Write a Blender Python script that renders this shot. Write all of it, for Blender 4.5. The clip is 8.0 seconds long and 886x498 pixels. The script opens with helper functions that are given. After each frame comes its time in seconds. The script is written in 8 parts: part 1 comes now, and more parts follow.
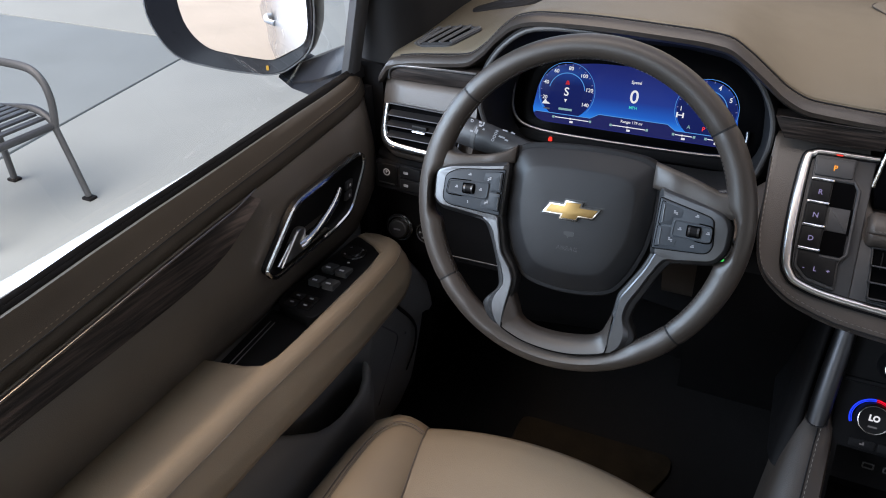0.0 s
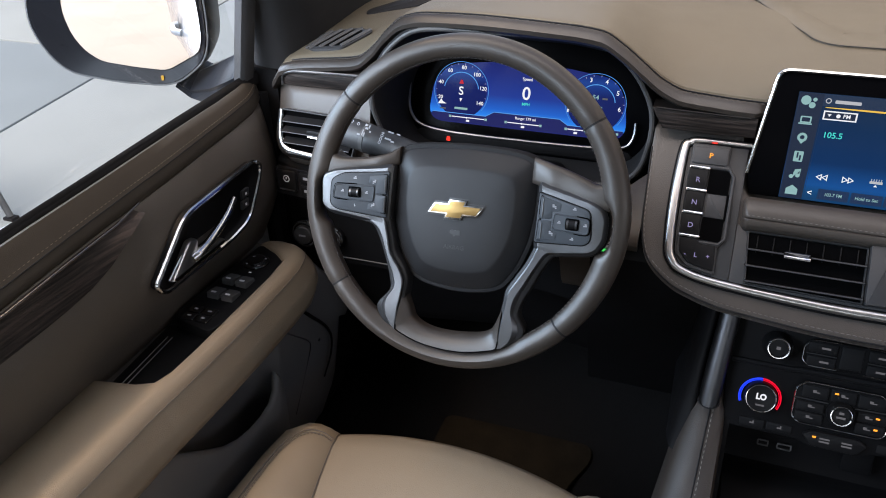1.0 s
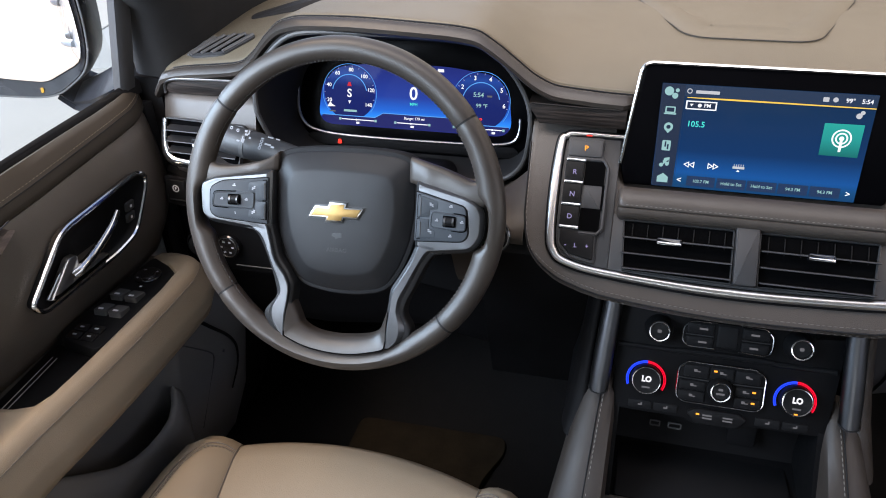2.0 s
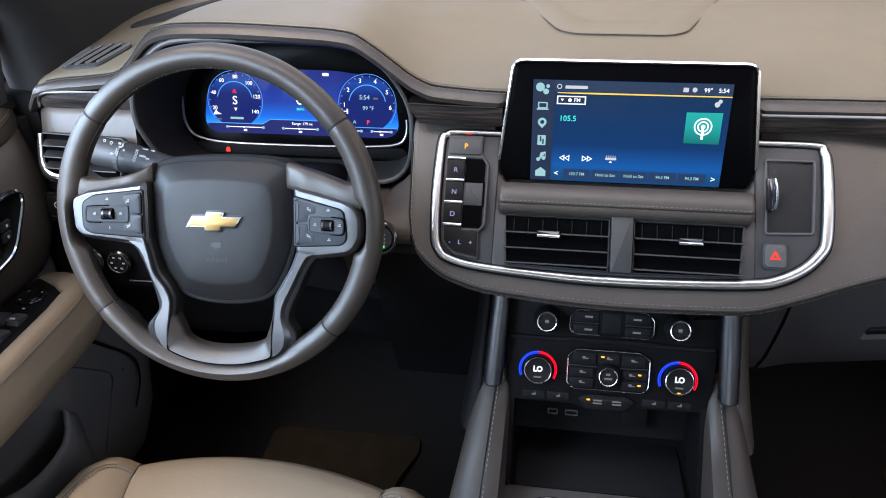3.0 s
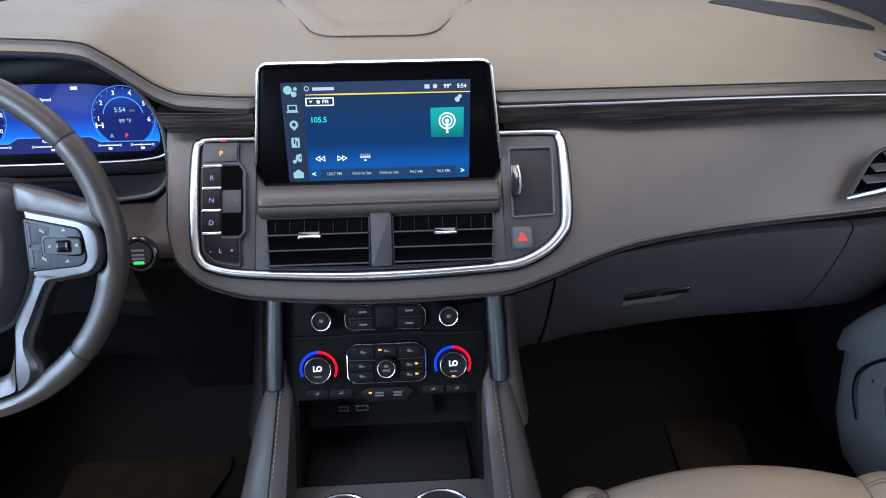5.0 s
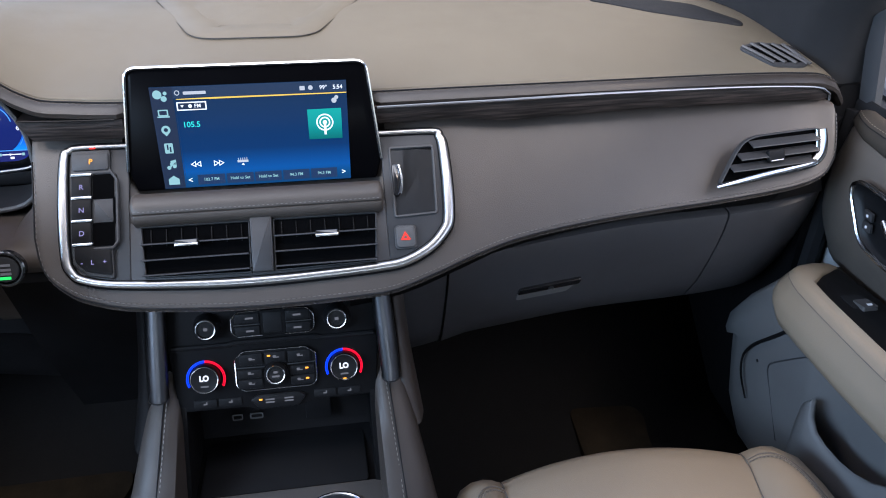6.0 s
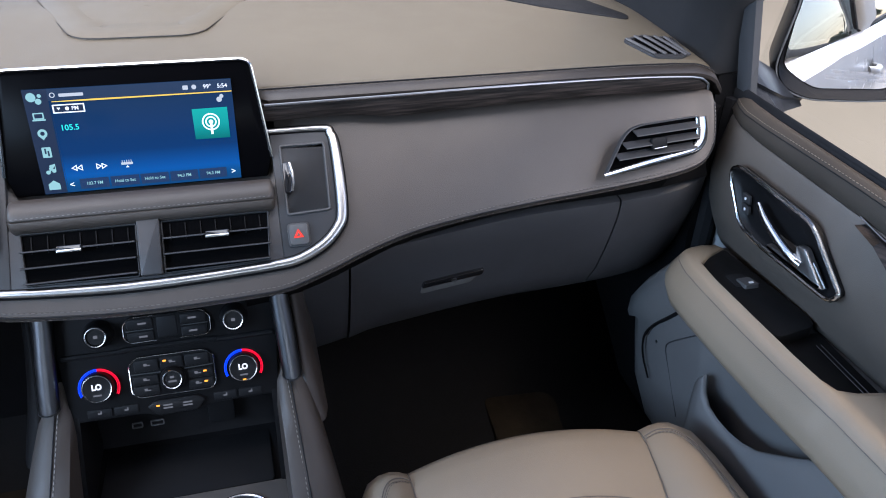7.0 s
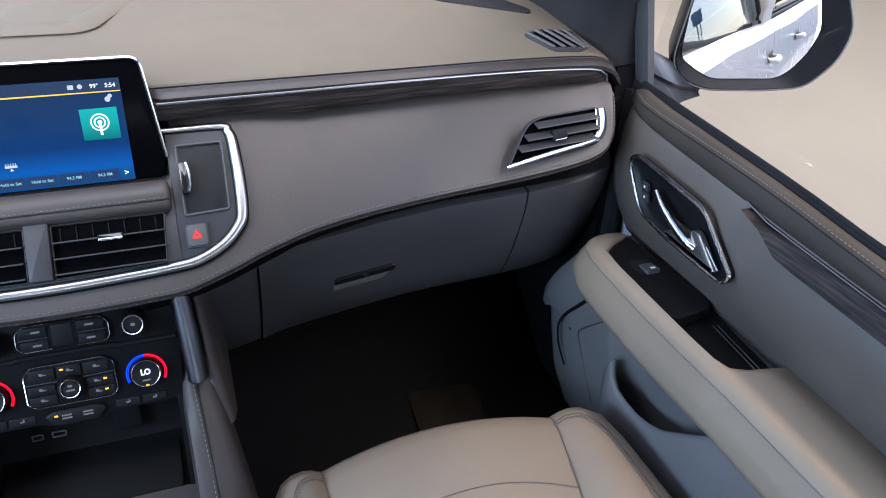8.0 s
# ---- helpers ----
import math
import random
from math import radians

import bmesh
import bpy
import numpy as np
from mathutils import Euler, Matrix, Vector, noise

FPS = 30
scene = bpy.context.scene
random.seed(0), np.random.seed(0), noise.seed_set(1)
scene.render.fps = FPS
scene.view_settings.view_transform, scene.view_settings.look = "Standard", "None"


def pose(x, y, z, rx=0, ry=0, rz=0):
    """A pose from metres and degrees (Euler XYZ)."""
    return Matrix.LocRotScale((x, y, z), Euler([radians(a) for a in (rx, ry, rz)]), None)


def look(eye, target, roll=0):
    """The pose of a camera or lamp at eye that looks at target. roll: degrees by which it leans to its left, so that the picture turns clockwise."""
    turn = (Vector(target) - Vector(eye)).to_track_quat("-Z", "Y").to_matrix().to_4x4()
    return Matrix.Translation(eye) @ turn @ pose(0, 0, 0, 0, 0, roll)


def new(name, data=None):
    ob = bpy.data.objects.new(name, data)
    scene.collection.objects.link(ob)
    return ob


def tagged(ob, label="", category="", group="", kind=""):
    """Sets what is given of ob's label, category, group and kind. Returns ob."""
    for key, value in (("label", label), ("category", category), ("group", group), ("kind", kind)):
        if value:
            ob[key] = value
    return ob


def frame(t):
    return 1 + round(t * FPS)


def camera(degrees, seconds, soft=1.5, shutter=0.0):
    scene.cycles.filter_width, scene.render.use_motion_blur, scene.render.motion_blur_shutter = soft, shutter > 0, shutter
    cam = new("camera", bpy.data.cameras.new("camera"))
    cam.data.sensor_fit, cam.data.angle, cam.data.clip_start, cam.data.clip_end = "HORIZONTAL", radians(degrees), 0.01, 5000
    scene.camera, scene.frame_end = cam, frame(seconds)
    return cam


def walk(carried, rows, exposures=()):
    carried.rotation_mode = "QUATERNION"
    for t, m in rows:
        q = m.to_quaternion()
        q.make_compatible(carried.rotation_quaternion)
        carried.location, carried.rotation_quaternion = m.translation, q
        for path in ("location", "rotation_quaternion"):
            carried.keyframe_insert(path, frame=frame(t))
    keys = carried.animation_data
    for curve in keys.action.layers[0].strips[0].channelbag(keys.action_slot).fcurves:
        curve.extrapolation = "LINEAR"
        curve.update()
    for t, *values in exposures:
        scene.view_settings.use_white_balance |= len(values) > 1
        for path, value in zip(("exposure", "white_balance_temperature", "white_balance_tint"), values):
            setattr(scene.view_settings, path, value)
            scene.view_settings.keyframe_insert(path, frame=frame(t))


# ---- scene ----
cam = camera(62.10, 8.0, soft=1.0)
PATH = [
    (0, (-0.2772, 0.0195, 1.6771), (-1.0046, 1.5605, 0.6301), -0.89),
    (0.5, (-0.2439, 0.0345, 1.6767), (-0.9198, 1.5995, 0.6308), -1.28),
    (1, (-0.2089, 0.0501, 1.6760), (-0.8181, 1.6416, 0.6291), -1.59),
    (1.5, (-0.1774, 0.0592, 1.6760), (-0.7080, 1.6783, 0.6286), -1.61),
    (3, (-0.0848, 0.0737, 1.6774), (-0.3686, 1.7511, 0.6258), -1.74),
    (3.5, (-0.0519, 0.0747, 1.6754), (-0.2457, 1.7671, 0.6273), -1.70),
    (4, (-0.0235, 0.0722, 1.6764), (-0.1183, 1.7723, 0.6272), -1.30),
    (4.5, (-0.0017, 0.0675, 1.6772), (0.0093, 1.7713, 0.6299), -0.61),
    (6, (0.0871, 0.0574, 1.6792), (0.3745, 1.7368, 0.6319), 0.88),
    (6.5, (0.1126, 0.0467, 1.6791), (0.4859, 1.7101, 0.6334), 1.25),
    (7, (0.1347, 0.0371, 1.6821), (0.5941, 1.6757, 0.6314), 1.76),
    (7.5, (0.1579, 0.0250, 1.6822), (0.6997, 1.6379, 0.6311), 2.23),
    (8, (0.1788, 0.0188, 1.6843), (0.7895, 1.6045, 0.6296), 2.68),
]
walk(cam, [(t, look(eye, target, roll)) for t, eye, target, roll in PATH], [(0.0, 2.41, 6650, 17), (1.5, 2.77, 6700, 17), (3.5, 3.14, 6150, 16), (4.5, 3.14, 5920, 16), (6.5, 3.06, 5820, 16), (8.0, 3.24, 5750, 17)])

# ---- world, sun and large lights ----
SUN_ELEVATION, SUN_HEADING = radians(50), radians(193)
world = bpy.data.worlds.new("world")
scene.world = world
world.use_nodes = True
wn = world.node_tree
sky = wn.nodes.new("ShaderNodeTexSky")
sky.sky_type, sky.sun_disc = "NISHITA", False
sky.dust_density, sky.air_density = 1.6, 1.0
sky.sun_elevation, sky.sun_rotation = SUN_ELEVATION, SUN_HEADING
wn.links.new(sky.outputs["Color"], wn.nodes["Background"].inputs["Color"])
wn.nodes["Background"].inputs["Strength"].default_value = 0.060

sun_data = bpy.data.lights.new("sun", "SUN")
sun_data.energy, sun_data.angle, sun_data.color = 0.9, radians(80), (1.0, 0.93, 0.82)
sun = new("sun", sun_data)
sun.matrix_world = look(Vector((math.sin(SUN_HEADING) * math.cos(SUN_ELEVATION), math.cos(SUN_HEADING) * math.cos(SUN_ELEVATION), math.sin(SUN_ELEVATION))) * 30, (0, 0, 0))


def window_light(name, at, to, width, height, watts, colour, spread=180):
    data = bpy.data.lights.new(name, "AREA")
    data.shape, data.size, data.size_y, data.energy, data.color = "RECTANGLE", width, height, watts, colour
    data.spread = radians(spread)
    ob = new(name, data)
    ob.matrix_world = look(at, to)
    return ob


# area lamps standing in for daylight through windshield, side and rear windows
window_light("windshield_daylight", (0.0, 1.30, 1.86), (0.0, 0.85, 1.2), 1.45, 0.75, 0.66, (1.0, 0.92, 0.80))
window_light("left_window_daylight", (-1.16, 0.20, 1.66), (-0.1, 0.55, 1.15), 1.3, 0.30, 4.9, (0.56, 0.79, 1.0))
# the two warm strips are unseen lamps added in mid-air beside the car
window_light("left_added_strip", (-1.39, 0.30, 2.86), (-0.78, 0.31, 1.0), 1.5, 0.12, 1.1, (1.0, 0.71, 0.38), 100)
window_light("right_window_daylight", (1.16, 0.20, 1.66), (0.1, 0.55, 1.15), 1.3, 0.30, 0.4, (1.0, 0.82, 0.60))
window_light("right_added_strip", (1.39, 0.30, 2.86), (0.78, 0.31, 1.0), 1.5, 0.12, 0.95, (1.0, 0.74, 0.44), 100)
window_light("rear_window_daylight", (0.0, -2.70, 1.70), (0.0, 0.3, 1.15), 1.3, 0.22, 0.62, (0.76, 0.92, 1.0))


# ---- mesh helpers ----
def thing(name, at, label, category, group="", kind=""):
    ob = new(name)
    ob.location, ob.empty_display_size = at, 0.05
    return tagged(ob, label, category, group, kind)


def part(name, bm, mat, parent=None, label="", m=None, sharp=38, kind=""):
    """Links a bmesh, given in world metres (or in m's own axes), as one mesh object under parent."""
    if m is not None:
        bm.transform(m)
    bmesh.ops.recalc_face_normals(bm, faces=bm.faces)
    mesh = bpy.data.meshes.new(name)
    bm.to_mesh(mesh)
    bm.free()
    mesh.materials.append(mat)
    mesh.polygons.foreach_set("use_smooth", [True] * len(mesh.polygons))
    mesh.set_sharp_from_angle(angle=radians(sharp))
    ob = new(name, mesh)
    if parent is not None:
        ob.parent = parent
        if parent.type == "EMPTY":
            ob.matrix_parent_inverse = parent.matrix_basis.inverted()
    return tagged(ob, label, kind=kind)


def axes(at, right, up):
    """Axes on a face: x to the right, y up the face, z out of it."""
    r = Vector(right).normalized()
    n = r.cross(Vector(up)).normalized()
    u = n.cross(r)
    return Matrix(((r.x, u.x, n.x, at[0]), (r.y, u.y, n.y, at[1]), (r.z, u.z, n.z, at[2]), (0, 0, 0, 1)))


def spline(pts, n, closed=False):
    """n points evenly along the parameter of a smooth curve through pts."""
    pts = [Vector(p) for p in pts]
    k = len(pts)
    out = []
    for i in range(n):
        s = i / (n if closed else n - 1) * (k if closed else k - 1)
        a = min(int(s), k - 1 if closed else k - 2)
        f = s - a
        if closed:
            p0, p1, p2, p3 = (pts[(a + j) % k] for j in (-1, 0, 1, 2))
        else:
            p1, p2 = pts[a], pts[a + 1]
            p0 = pts[a - 1] if a else p1 * 2 - p2
            p3 = pts[a + 2] if a + 2 < k else p2 * 2 - p1
        out.append(0.5 * (2 * p1 + (p2 - p0) * f + (2 * p0 - 5 * p1 + 4 * p2 - p3) * f * f + (3 * p1 - p0 - 3 * p2 + p3) * f ** 3))
    return out


def table(x, rows):
    """Smooth reading of rows (x, a, b, ...) at x."""
    xs = [r[0] for r in rows]
    if x <= xs[0]:
        return rows[0][1:]
    if x >= xs[-1]:
        return rows[-1][1:]
    i = max(j for j in range(len(xs) - 1) if xs[j] <= x)
    f = (x - xs[i]) / (xs[i + 1] - xs[i])
    out = []
    for c in range(1, len(rows[0])):
        d = [(rows[j + 1][c] - rows[j][c]) / (xs[j + 1] - xs[j]) for j in range(len(xs) - 1)]
        slope = lambda j: 0 if 0 < j < len(xs) - 1 and d[j - 1] * d[j] <= 0 else (d[0] if j == 0 else d[-1] if j == len(xs) - 1 else 2 * d[j - 1] * d[j] / (d[j - 1] + d[j]))
        h = xs[i + 1] - xs[i]
        a, b = rows[i][c], rows[i + 1][c]
        out.append((2 * f ** 3 - 3 * f * f + 1) * a + (f ** 3 - 2 * f * f + f) * h * slope(i) + (3 * f * f - 2 * f ** 3) * b + (f ** 3 - f * f) * h * slope(i + 1))
    return out


def grid(rows, loop_u=False, loop_v=False, caps=False):
    bm = bmesh.new()
    vs = [[bm.verts.new(p) for p in r] for r in rows]
    nu, nv = len(rows), len(rows[0])
    for i in range(nu if loop_u else nu - 1):
        for j in range(nv if loop_v else nv - 1):
            bm.faces.new((vs[i][j], vs[(i + 1) % nu][j], vs[(i + 1) % nu][(j + 1) % nv], vs[i][(j + 1) % nv]))
    if caps:
        bm.faces.new(vs[0])
        bm.faces.new(vs[-1][::-1])
    return bm


def tube(path, radius, n=8, closed=False, flat=1.0, normal=None):
    """A round or flattened rod along path; radius may be a list, flat squeezes it along normal."""
    path = [Vector(p) for p in path]
    k = len(path)
    rows = []
    ref = Vector(normal) if normal is not None else None
    last = None
    for i, p in enumerate(path):
        a = path[(i - 1) % k] if closed or i else p
        b = path[(i + 1) % k] if closed or i < k - 1 else p
        d = (b - a).normalized()
        if ref is not None:
            s = d.cross(ref).normalized()
        elif last is None:
            s = d.orthogonal().normalized()
        else:
            s = (last - d * last.dot(d)).normalized()
        last = s
        t = s.cross(d).normalized()
        r = radius[i] if isinstance(radius, (list, tuple)) else radius
        rows.append([p + s * (r * math.cos(w)) + t * (r * flat * math.sin(w)) for w in (2 * math.pi * j / n for j in range(n))])
    return grid(rows, loop_u=closed, loop_v=True, caps=not closed)


def rounded(poly, r, seg=5):
    """poly (2D) with its corners rounded; r one number or one for each corner."""
    out = []
    k = len(poly)
    for i in range(k):
        p, a, b = Vector(poly[i]), Vector(poly[i - 1]), Vector(poly[(i + 1) % k])
        q = r[i] if isinstance(r, (list, tuple)) else r
        la, lb = (a - p).length, (b - p).length
        q1, q2 = min(q, la * 0.48), min(q, lb * 0.48)
        s, e = p + (a - p) / la * q1, p + (b - p) / lb * q2
        for j in range(seg + 1):
            f = j / seg
            out.append(tuple(s * (1 - f) ** 2 + p * 2 * f * (1 - f) + e * f * f))
    return out


def inset(poly, d):
    """poly (2D) moved inwards by d."""
    k = len(poly)
    area = sum(poly[i - 1][0] * poly[i][1] - poly[i][0] * poly[i - 1][1] for i in range(k))
    sign = 1 if area > 0 else -1
    out = []
    for i in range(k):
        p, a, b = Vector(poly[i]), Vector(poly[i - 1]), Vector(poly[(i + 1) % k])
        e, f = (p - a), (b - p)
        e = e.normalized() if e.length > 1e-9 else f.normalized()
        f = f.normalized() if f.length > 1e-9 else e
        n = Vector((-e.y - f.y, e.x + f.x)) * sign
        n = n.normalized() if n.length > 1e-6 else Vector((-e.y, e.x)) * sign
        c = max(0.4, n.dot(Vector((-e.y, e.x)) * sign))
        out.append(tuple(p + n * (d / c)))
    return out


def plate(poly, thick, bevel=0.0, base=0.0, dish=0.0):
    """A flat piece with outline poly, its front edge bevelled; dish sinks the middle of its front."""
    loops = [[(x, y, base) for x, y in poly]]
    if bevel:
        for a in (0, 45, 90):
            w = radians(a)
            loops.append([(x, y, base + thick - bevel + bevel * math.sin(w)) for x, y in inset(poly, bevel * (1 - math.cos(w)))])
    else:
        loops.append([(x, y, base + thick) for x, y in poly])
    if dish:
        loops.append([(x, y, base + thick - dish) for x, y in inset(poly, bevel + dish)])
    return grid(loops, loop_v=True, caps=True)


def ring(outer, inner, thick, base=0.0, bevel=0.0):
    """A frame between two outlines with as many points each."""
    b = bevel
    loops = [[(x, y, base) for x, y in outer], [(x, y, base + thick - b) for x, y in outer]]
    if b:
        loops.append([(x * 0.75 + u * 0.25, y * 0.75 + v * 0.25, base + thick) for (x, y), (u, v) in zip(outer, inner)])
        loops.append([(x * 0.25 + u * 0.75, y * 0.25 + v * 0.75, base + thick) for (x, y), (u, v) in zip(outer, inner)])
    loops += [[(x, y, base + thick - b) for x, y in inner], [(x, y, base) for x, y in inner]]
    return grid(loops, loop_u=True, loop_v=True)


def box(x0, x1, y0, y1, z0, z1, bevel=0.0):
    return plate(rounded([(x0, y0), (x1, y0), (x1, y1), (x0, y1)], bevel * 1.5, 3) if bevel else [(x0, y0), (x1, y0), (x1, y1), (x0, y1)], z1 - z0, bevel, z0)


def rect(cx, cy, w, h, r=0.0, seg=4):
    p = [(cx - w / 2, cy - h / 2), (cx + w / 2, cy - h / 2), (cx + w / 2, cy + h / 2), (cx - w / 2, cy + h / 2)]
    return rounded(p, r, seg) if r else p


def disc(cx, cy, r, n=28):
    return [(cx + r * math.cos(2 * math.pi * i / n), cy + r * math.sin(2 * math.pi * i / n)) for i in range(n)]


def lathe(profile, n=32, cx=0.0, cy=0.0):
    """profile: (radius, z) from the rim to the top."""
    return grid([[(cx + r * math.cos(2 * math.pi * j / n), cy + r * math.sin(2 * math.pi * j / n), z) for j in range(n)] for r, z in profile], loop_v=True, caps=True)


def join(*bms):
    out = bmesh.new()
    for b in bms:
        mesh = bpy.data.meshes.new("joined")
        b.to_mesh(mesh)
        b.free()
        out.from_mesh(mesh)
        bpy.data.meshes.remove(mesh)
    return out


def stitches(path, length=0.0042, gap=0.0022, r=0.0006, lift=(0, 0, 0)):
    """A row of sewn threads along path."""
    path = [Vector(p) + Vector(lift) for p in path]
    acc = [0.0]
    for a, b in zip(path, path[1:]):
        acc.append(acc[-1] + (b - a).length)
    verts, faces = [], []

    def at(s):
        i = min(max(j for j in range(len(acc)) if acc[j] <= s + 1e-9), len(path) - 2)
        f = (s - acc[i]) / max(1e-9, acc[i + 1] - acc[i])
        return path[i].lerp(path[i + 1], f)
    s = 0.0
    while s + length < acc[-1]:
        a, b = at(s), at(s + length)
        d = (b - a).normalized()
        n1 = d.orthogonal().normalized()
        n2 = d.cross(n1)
        k = len(verts)
        mid = (a + b) / 2
        for c, q in ((a, 0.45), (mid, 1.0), (b, 0.45)):
            verts += [c + n1 * r * q, c + n2 * r * q, c - n1 * r * q, c - n2 * r * q]
        for u in (0, 4):
            for j in range(4):
                faces.append((k + u + j, k + u + (j + 1) % 4, k + u + 4 + (j + 1) % 4, k + u + 4 + j))
        s += length + gap
    mesh = bpy.data.meshes.new("threads")
    mesh.from_pydata(verts, [], faces)
    bm = bmesh.new()
    bm.from_mesh(mesh)
    bpy.data.meshes.remove(mesh)
    return bm


def words(name, body, size, m, mat, parent, x=0.0, y=0.0, lift=0.0008, align="CENTER", wide=1.0, bold=0.012):
    """Raised or lit lettering in the built-in font on the face with axes m."""
    data = bpy.data.curves.new(name, "FONT")
    data.body, data.size, data.align_x, data.align_y, data.extrude, data.resolution_u = body, size, align, "CENTER", 0.00012, 3
    data.offset = size * bold
    temp = bpy.data.objects.new(name, data)
    mesh = bpy.data.meshes.new_from_object(temp)
    bpy.data.objects.remove(temp)
    bm = bmesh.new()
    bm.from_mesh(mesh)
    bpy.data.meshes.remove(mesh)
    bm.transform(Matrix.Translation((x, y, lift)) @ Matrix.Diagonal((wide, 1, 1, 1)))
    return part(name, bm, mat, parent, m=m)


# ---- materials ----
PANEL_GLOW = 0.155  # brightness of the lit panels and lamps


def material(name, colour, rough=0.5, metal=0.0, vary=0.12, scale=5.0, grain=0.0, grain_scale=600.0, kind="noise", coat=0.0, spec=0.5, rough_vary=0.08, stretch=(1, 1, 1)):
    m = bpy.data.materials.new(name)
    m.use_nodes = True
    t = m.node_tree
    b = t.nodes["Principled BSDF"]
    b.inputs["Metallic"].default_value, b.inputs["Coat Weight"].default_value = metal, coat
    b.inputs["Specular IOR Level"].default_value = spec
    co = t.nodes.new("ShaderNodeTexCoord")
    mp = t.nodes.new("ShaderNodeMapping")
    mp.inputs["Scale"].default_value = stretch
    t.links.new(co.outputs["Object"], mp.inputs["Vector"])
    n1 = t.nodes.new("ShaderNodeTexNoise")
    n1.inputs["Scale"].default_value, n1.inputs["Detail"].default_value = scale, 5
    t.links.new(mp.outputs["Vector"], n1.inputs["Vector"])
    ramp = t.nodes.new("ShaderNodeValToRGB")
    e = ramp.color_ramp.elements
    e[0].position, e[1].position = 0.3, 0.72
    e[0].color = (*[c * (1 - vary) for c in colour], 1)
    e[1].color = (*[min(1, c * (1 + vary)) for c in colour], 1)
    t.links.new(n1.outputs["Fac"], ramp.inputs["Fac"])
    t.links.new(ramp.outputs["Color"], b.inputs["Base Color"])
    mr = t.nodes.new("ShaderNodeMapRange")
    mr.inputs["To Min"].default_value, mr.inputs["To Max"].default_value = max(0.02, rough - rough_vary), min(1, rough + rough_vary)
    n2 = t.nodes.new("ShaderNodeTexNoise")
    n2.inputs["Scale"].default_value, n2.inputs["Detail"].default_value = scale * 4.7, 4
    t.links.new(mp.outputs["Vector"], n2.inputs["Vector"])
    t.links.new(n2.outputs["Fac"], mr.inputs["Value"])
    t.links.new(mr.outputs["Result"], b.inputs["Roughness"])
    if grain:
        if kind == "cells":
            g = t.nodes.new("ShaderNodeTexVoronoi")
            out = g.outputs["Distance"]
        else:
            g = t.nodes.new("ShaderNodeTexNoise")
            g.inputs["Detail"].default_value = 3
            out = g.outputs["Fac"]
        g.inputs["Scale"].default_value = grain_scale
        t.links.new(mp.outputs["Vector"], g.inputs["Vector"])
        bp = t.nodes.new("ShaderNodeBump")
        bp.inputs["Strength"].default_value, bp.inputs["Distance"].default_value = grain, 0.0006
        t.links.new(out, bp.inputs["Height"])
        t.links.new(bp.outputs["Normal"], b.inputs["Normal"])
    return m


def glow(name, colour, strength):
    m = bpy.data.materials.new(name)
    m.use_nodes = True
    t = m.node_tree
    b = t.nodes["Principled BSDF"]
    b.inputs["Base Color"].default_value = (0.01, 0.01, 0.012, 1)
    b.inputs["Roughness"].default_value, b.inputs["Specular IOR Level"].default_value = 0.25, 0.02
    b.inputs["Emission Color"].default_value, b.inputs["Emission Strength"].default_value = (*colour, 1), strength * PANEL_GLOW
    return m


def display(name, stops, axis, low, high, strength, across=0.0):
    """A lit panel whose colour runs along one world axis between low and high."""
    m = bpy.data.materials.new(name)
    m.use_nodes = True
    t = m.node_tree
    b = t.nodes["Principled BSDF"]
    b.inputs["Base Color"].default_value, b.inputs["Roughness"].default_value = (0.004, 0.004, 0.005, 1), 0.06
    b.inputs["Specular IOR Level"].default_value = 0.02
    co = t.nodes.new("ShaderNodeTexCoord")
    sp = t.nodes.new("ShaderNodeSeparateXYZ")
    t.links.new(co.outputs["Object"], sp.inputs["Vector"])
    mr = t.nodes.new("ShaderNodeMapRange")
    mr.inputs["From Min"].default_value, mr.inputs["From Max"].default_value = low, high
    t.links.new(sp.outputs[axis], mr.inputs["Value"])
    ramp = t.nodes.new("ShaderNodeValToRGB")
    e = ramp.color_ramp.elements
    e[0].position, e[0].color = stops[0][0], (*stops[0][1], 1)
    e[1].position, e[1].color = stops[-1][0], (*stops[-1][1], 1)
    for p, c in stops[1:-1]:
        e.new(p).color = (*c, 1)
    t.links.new(mr.outputs["Result"], ramp.inputs["Fac"])
    t.links.new(ramp.outputs["Color"], b.inputs["Emission Color"])
    b.inputs["Emission Strength"].default_value = strength * PANEL_GLOW
    return m


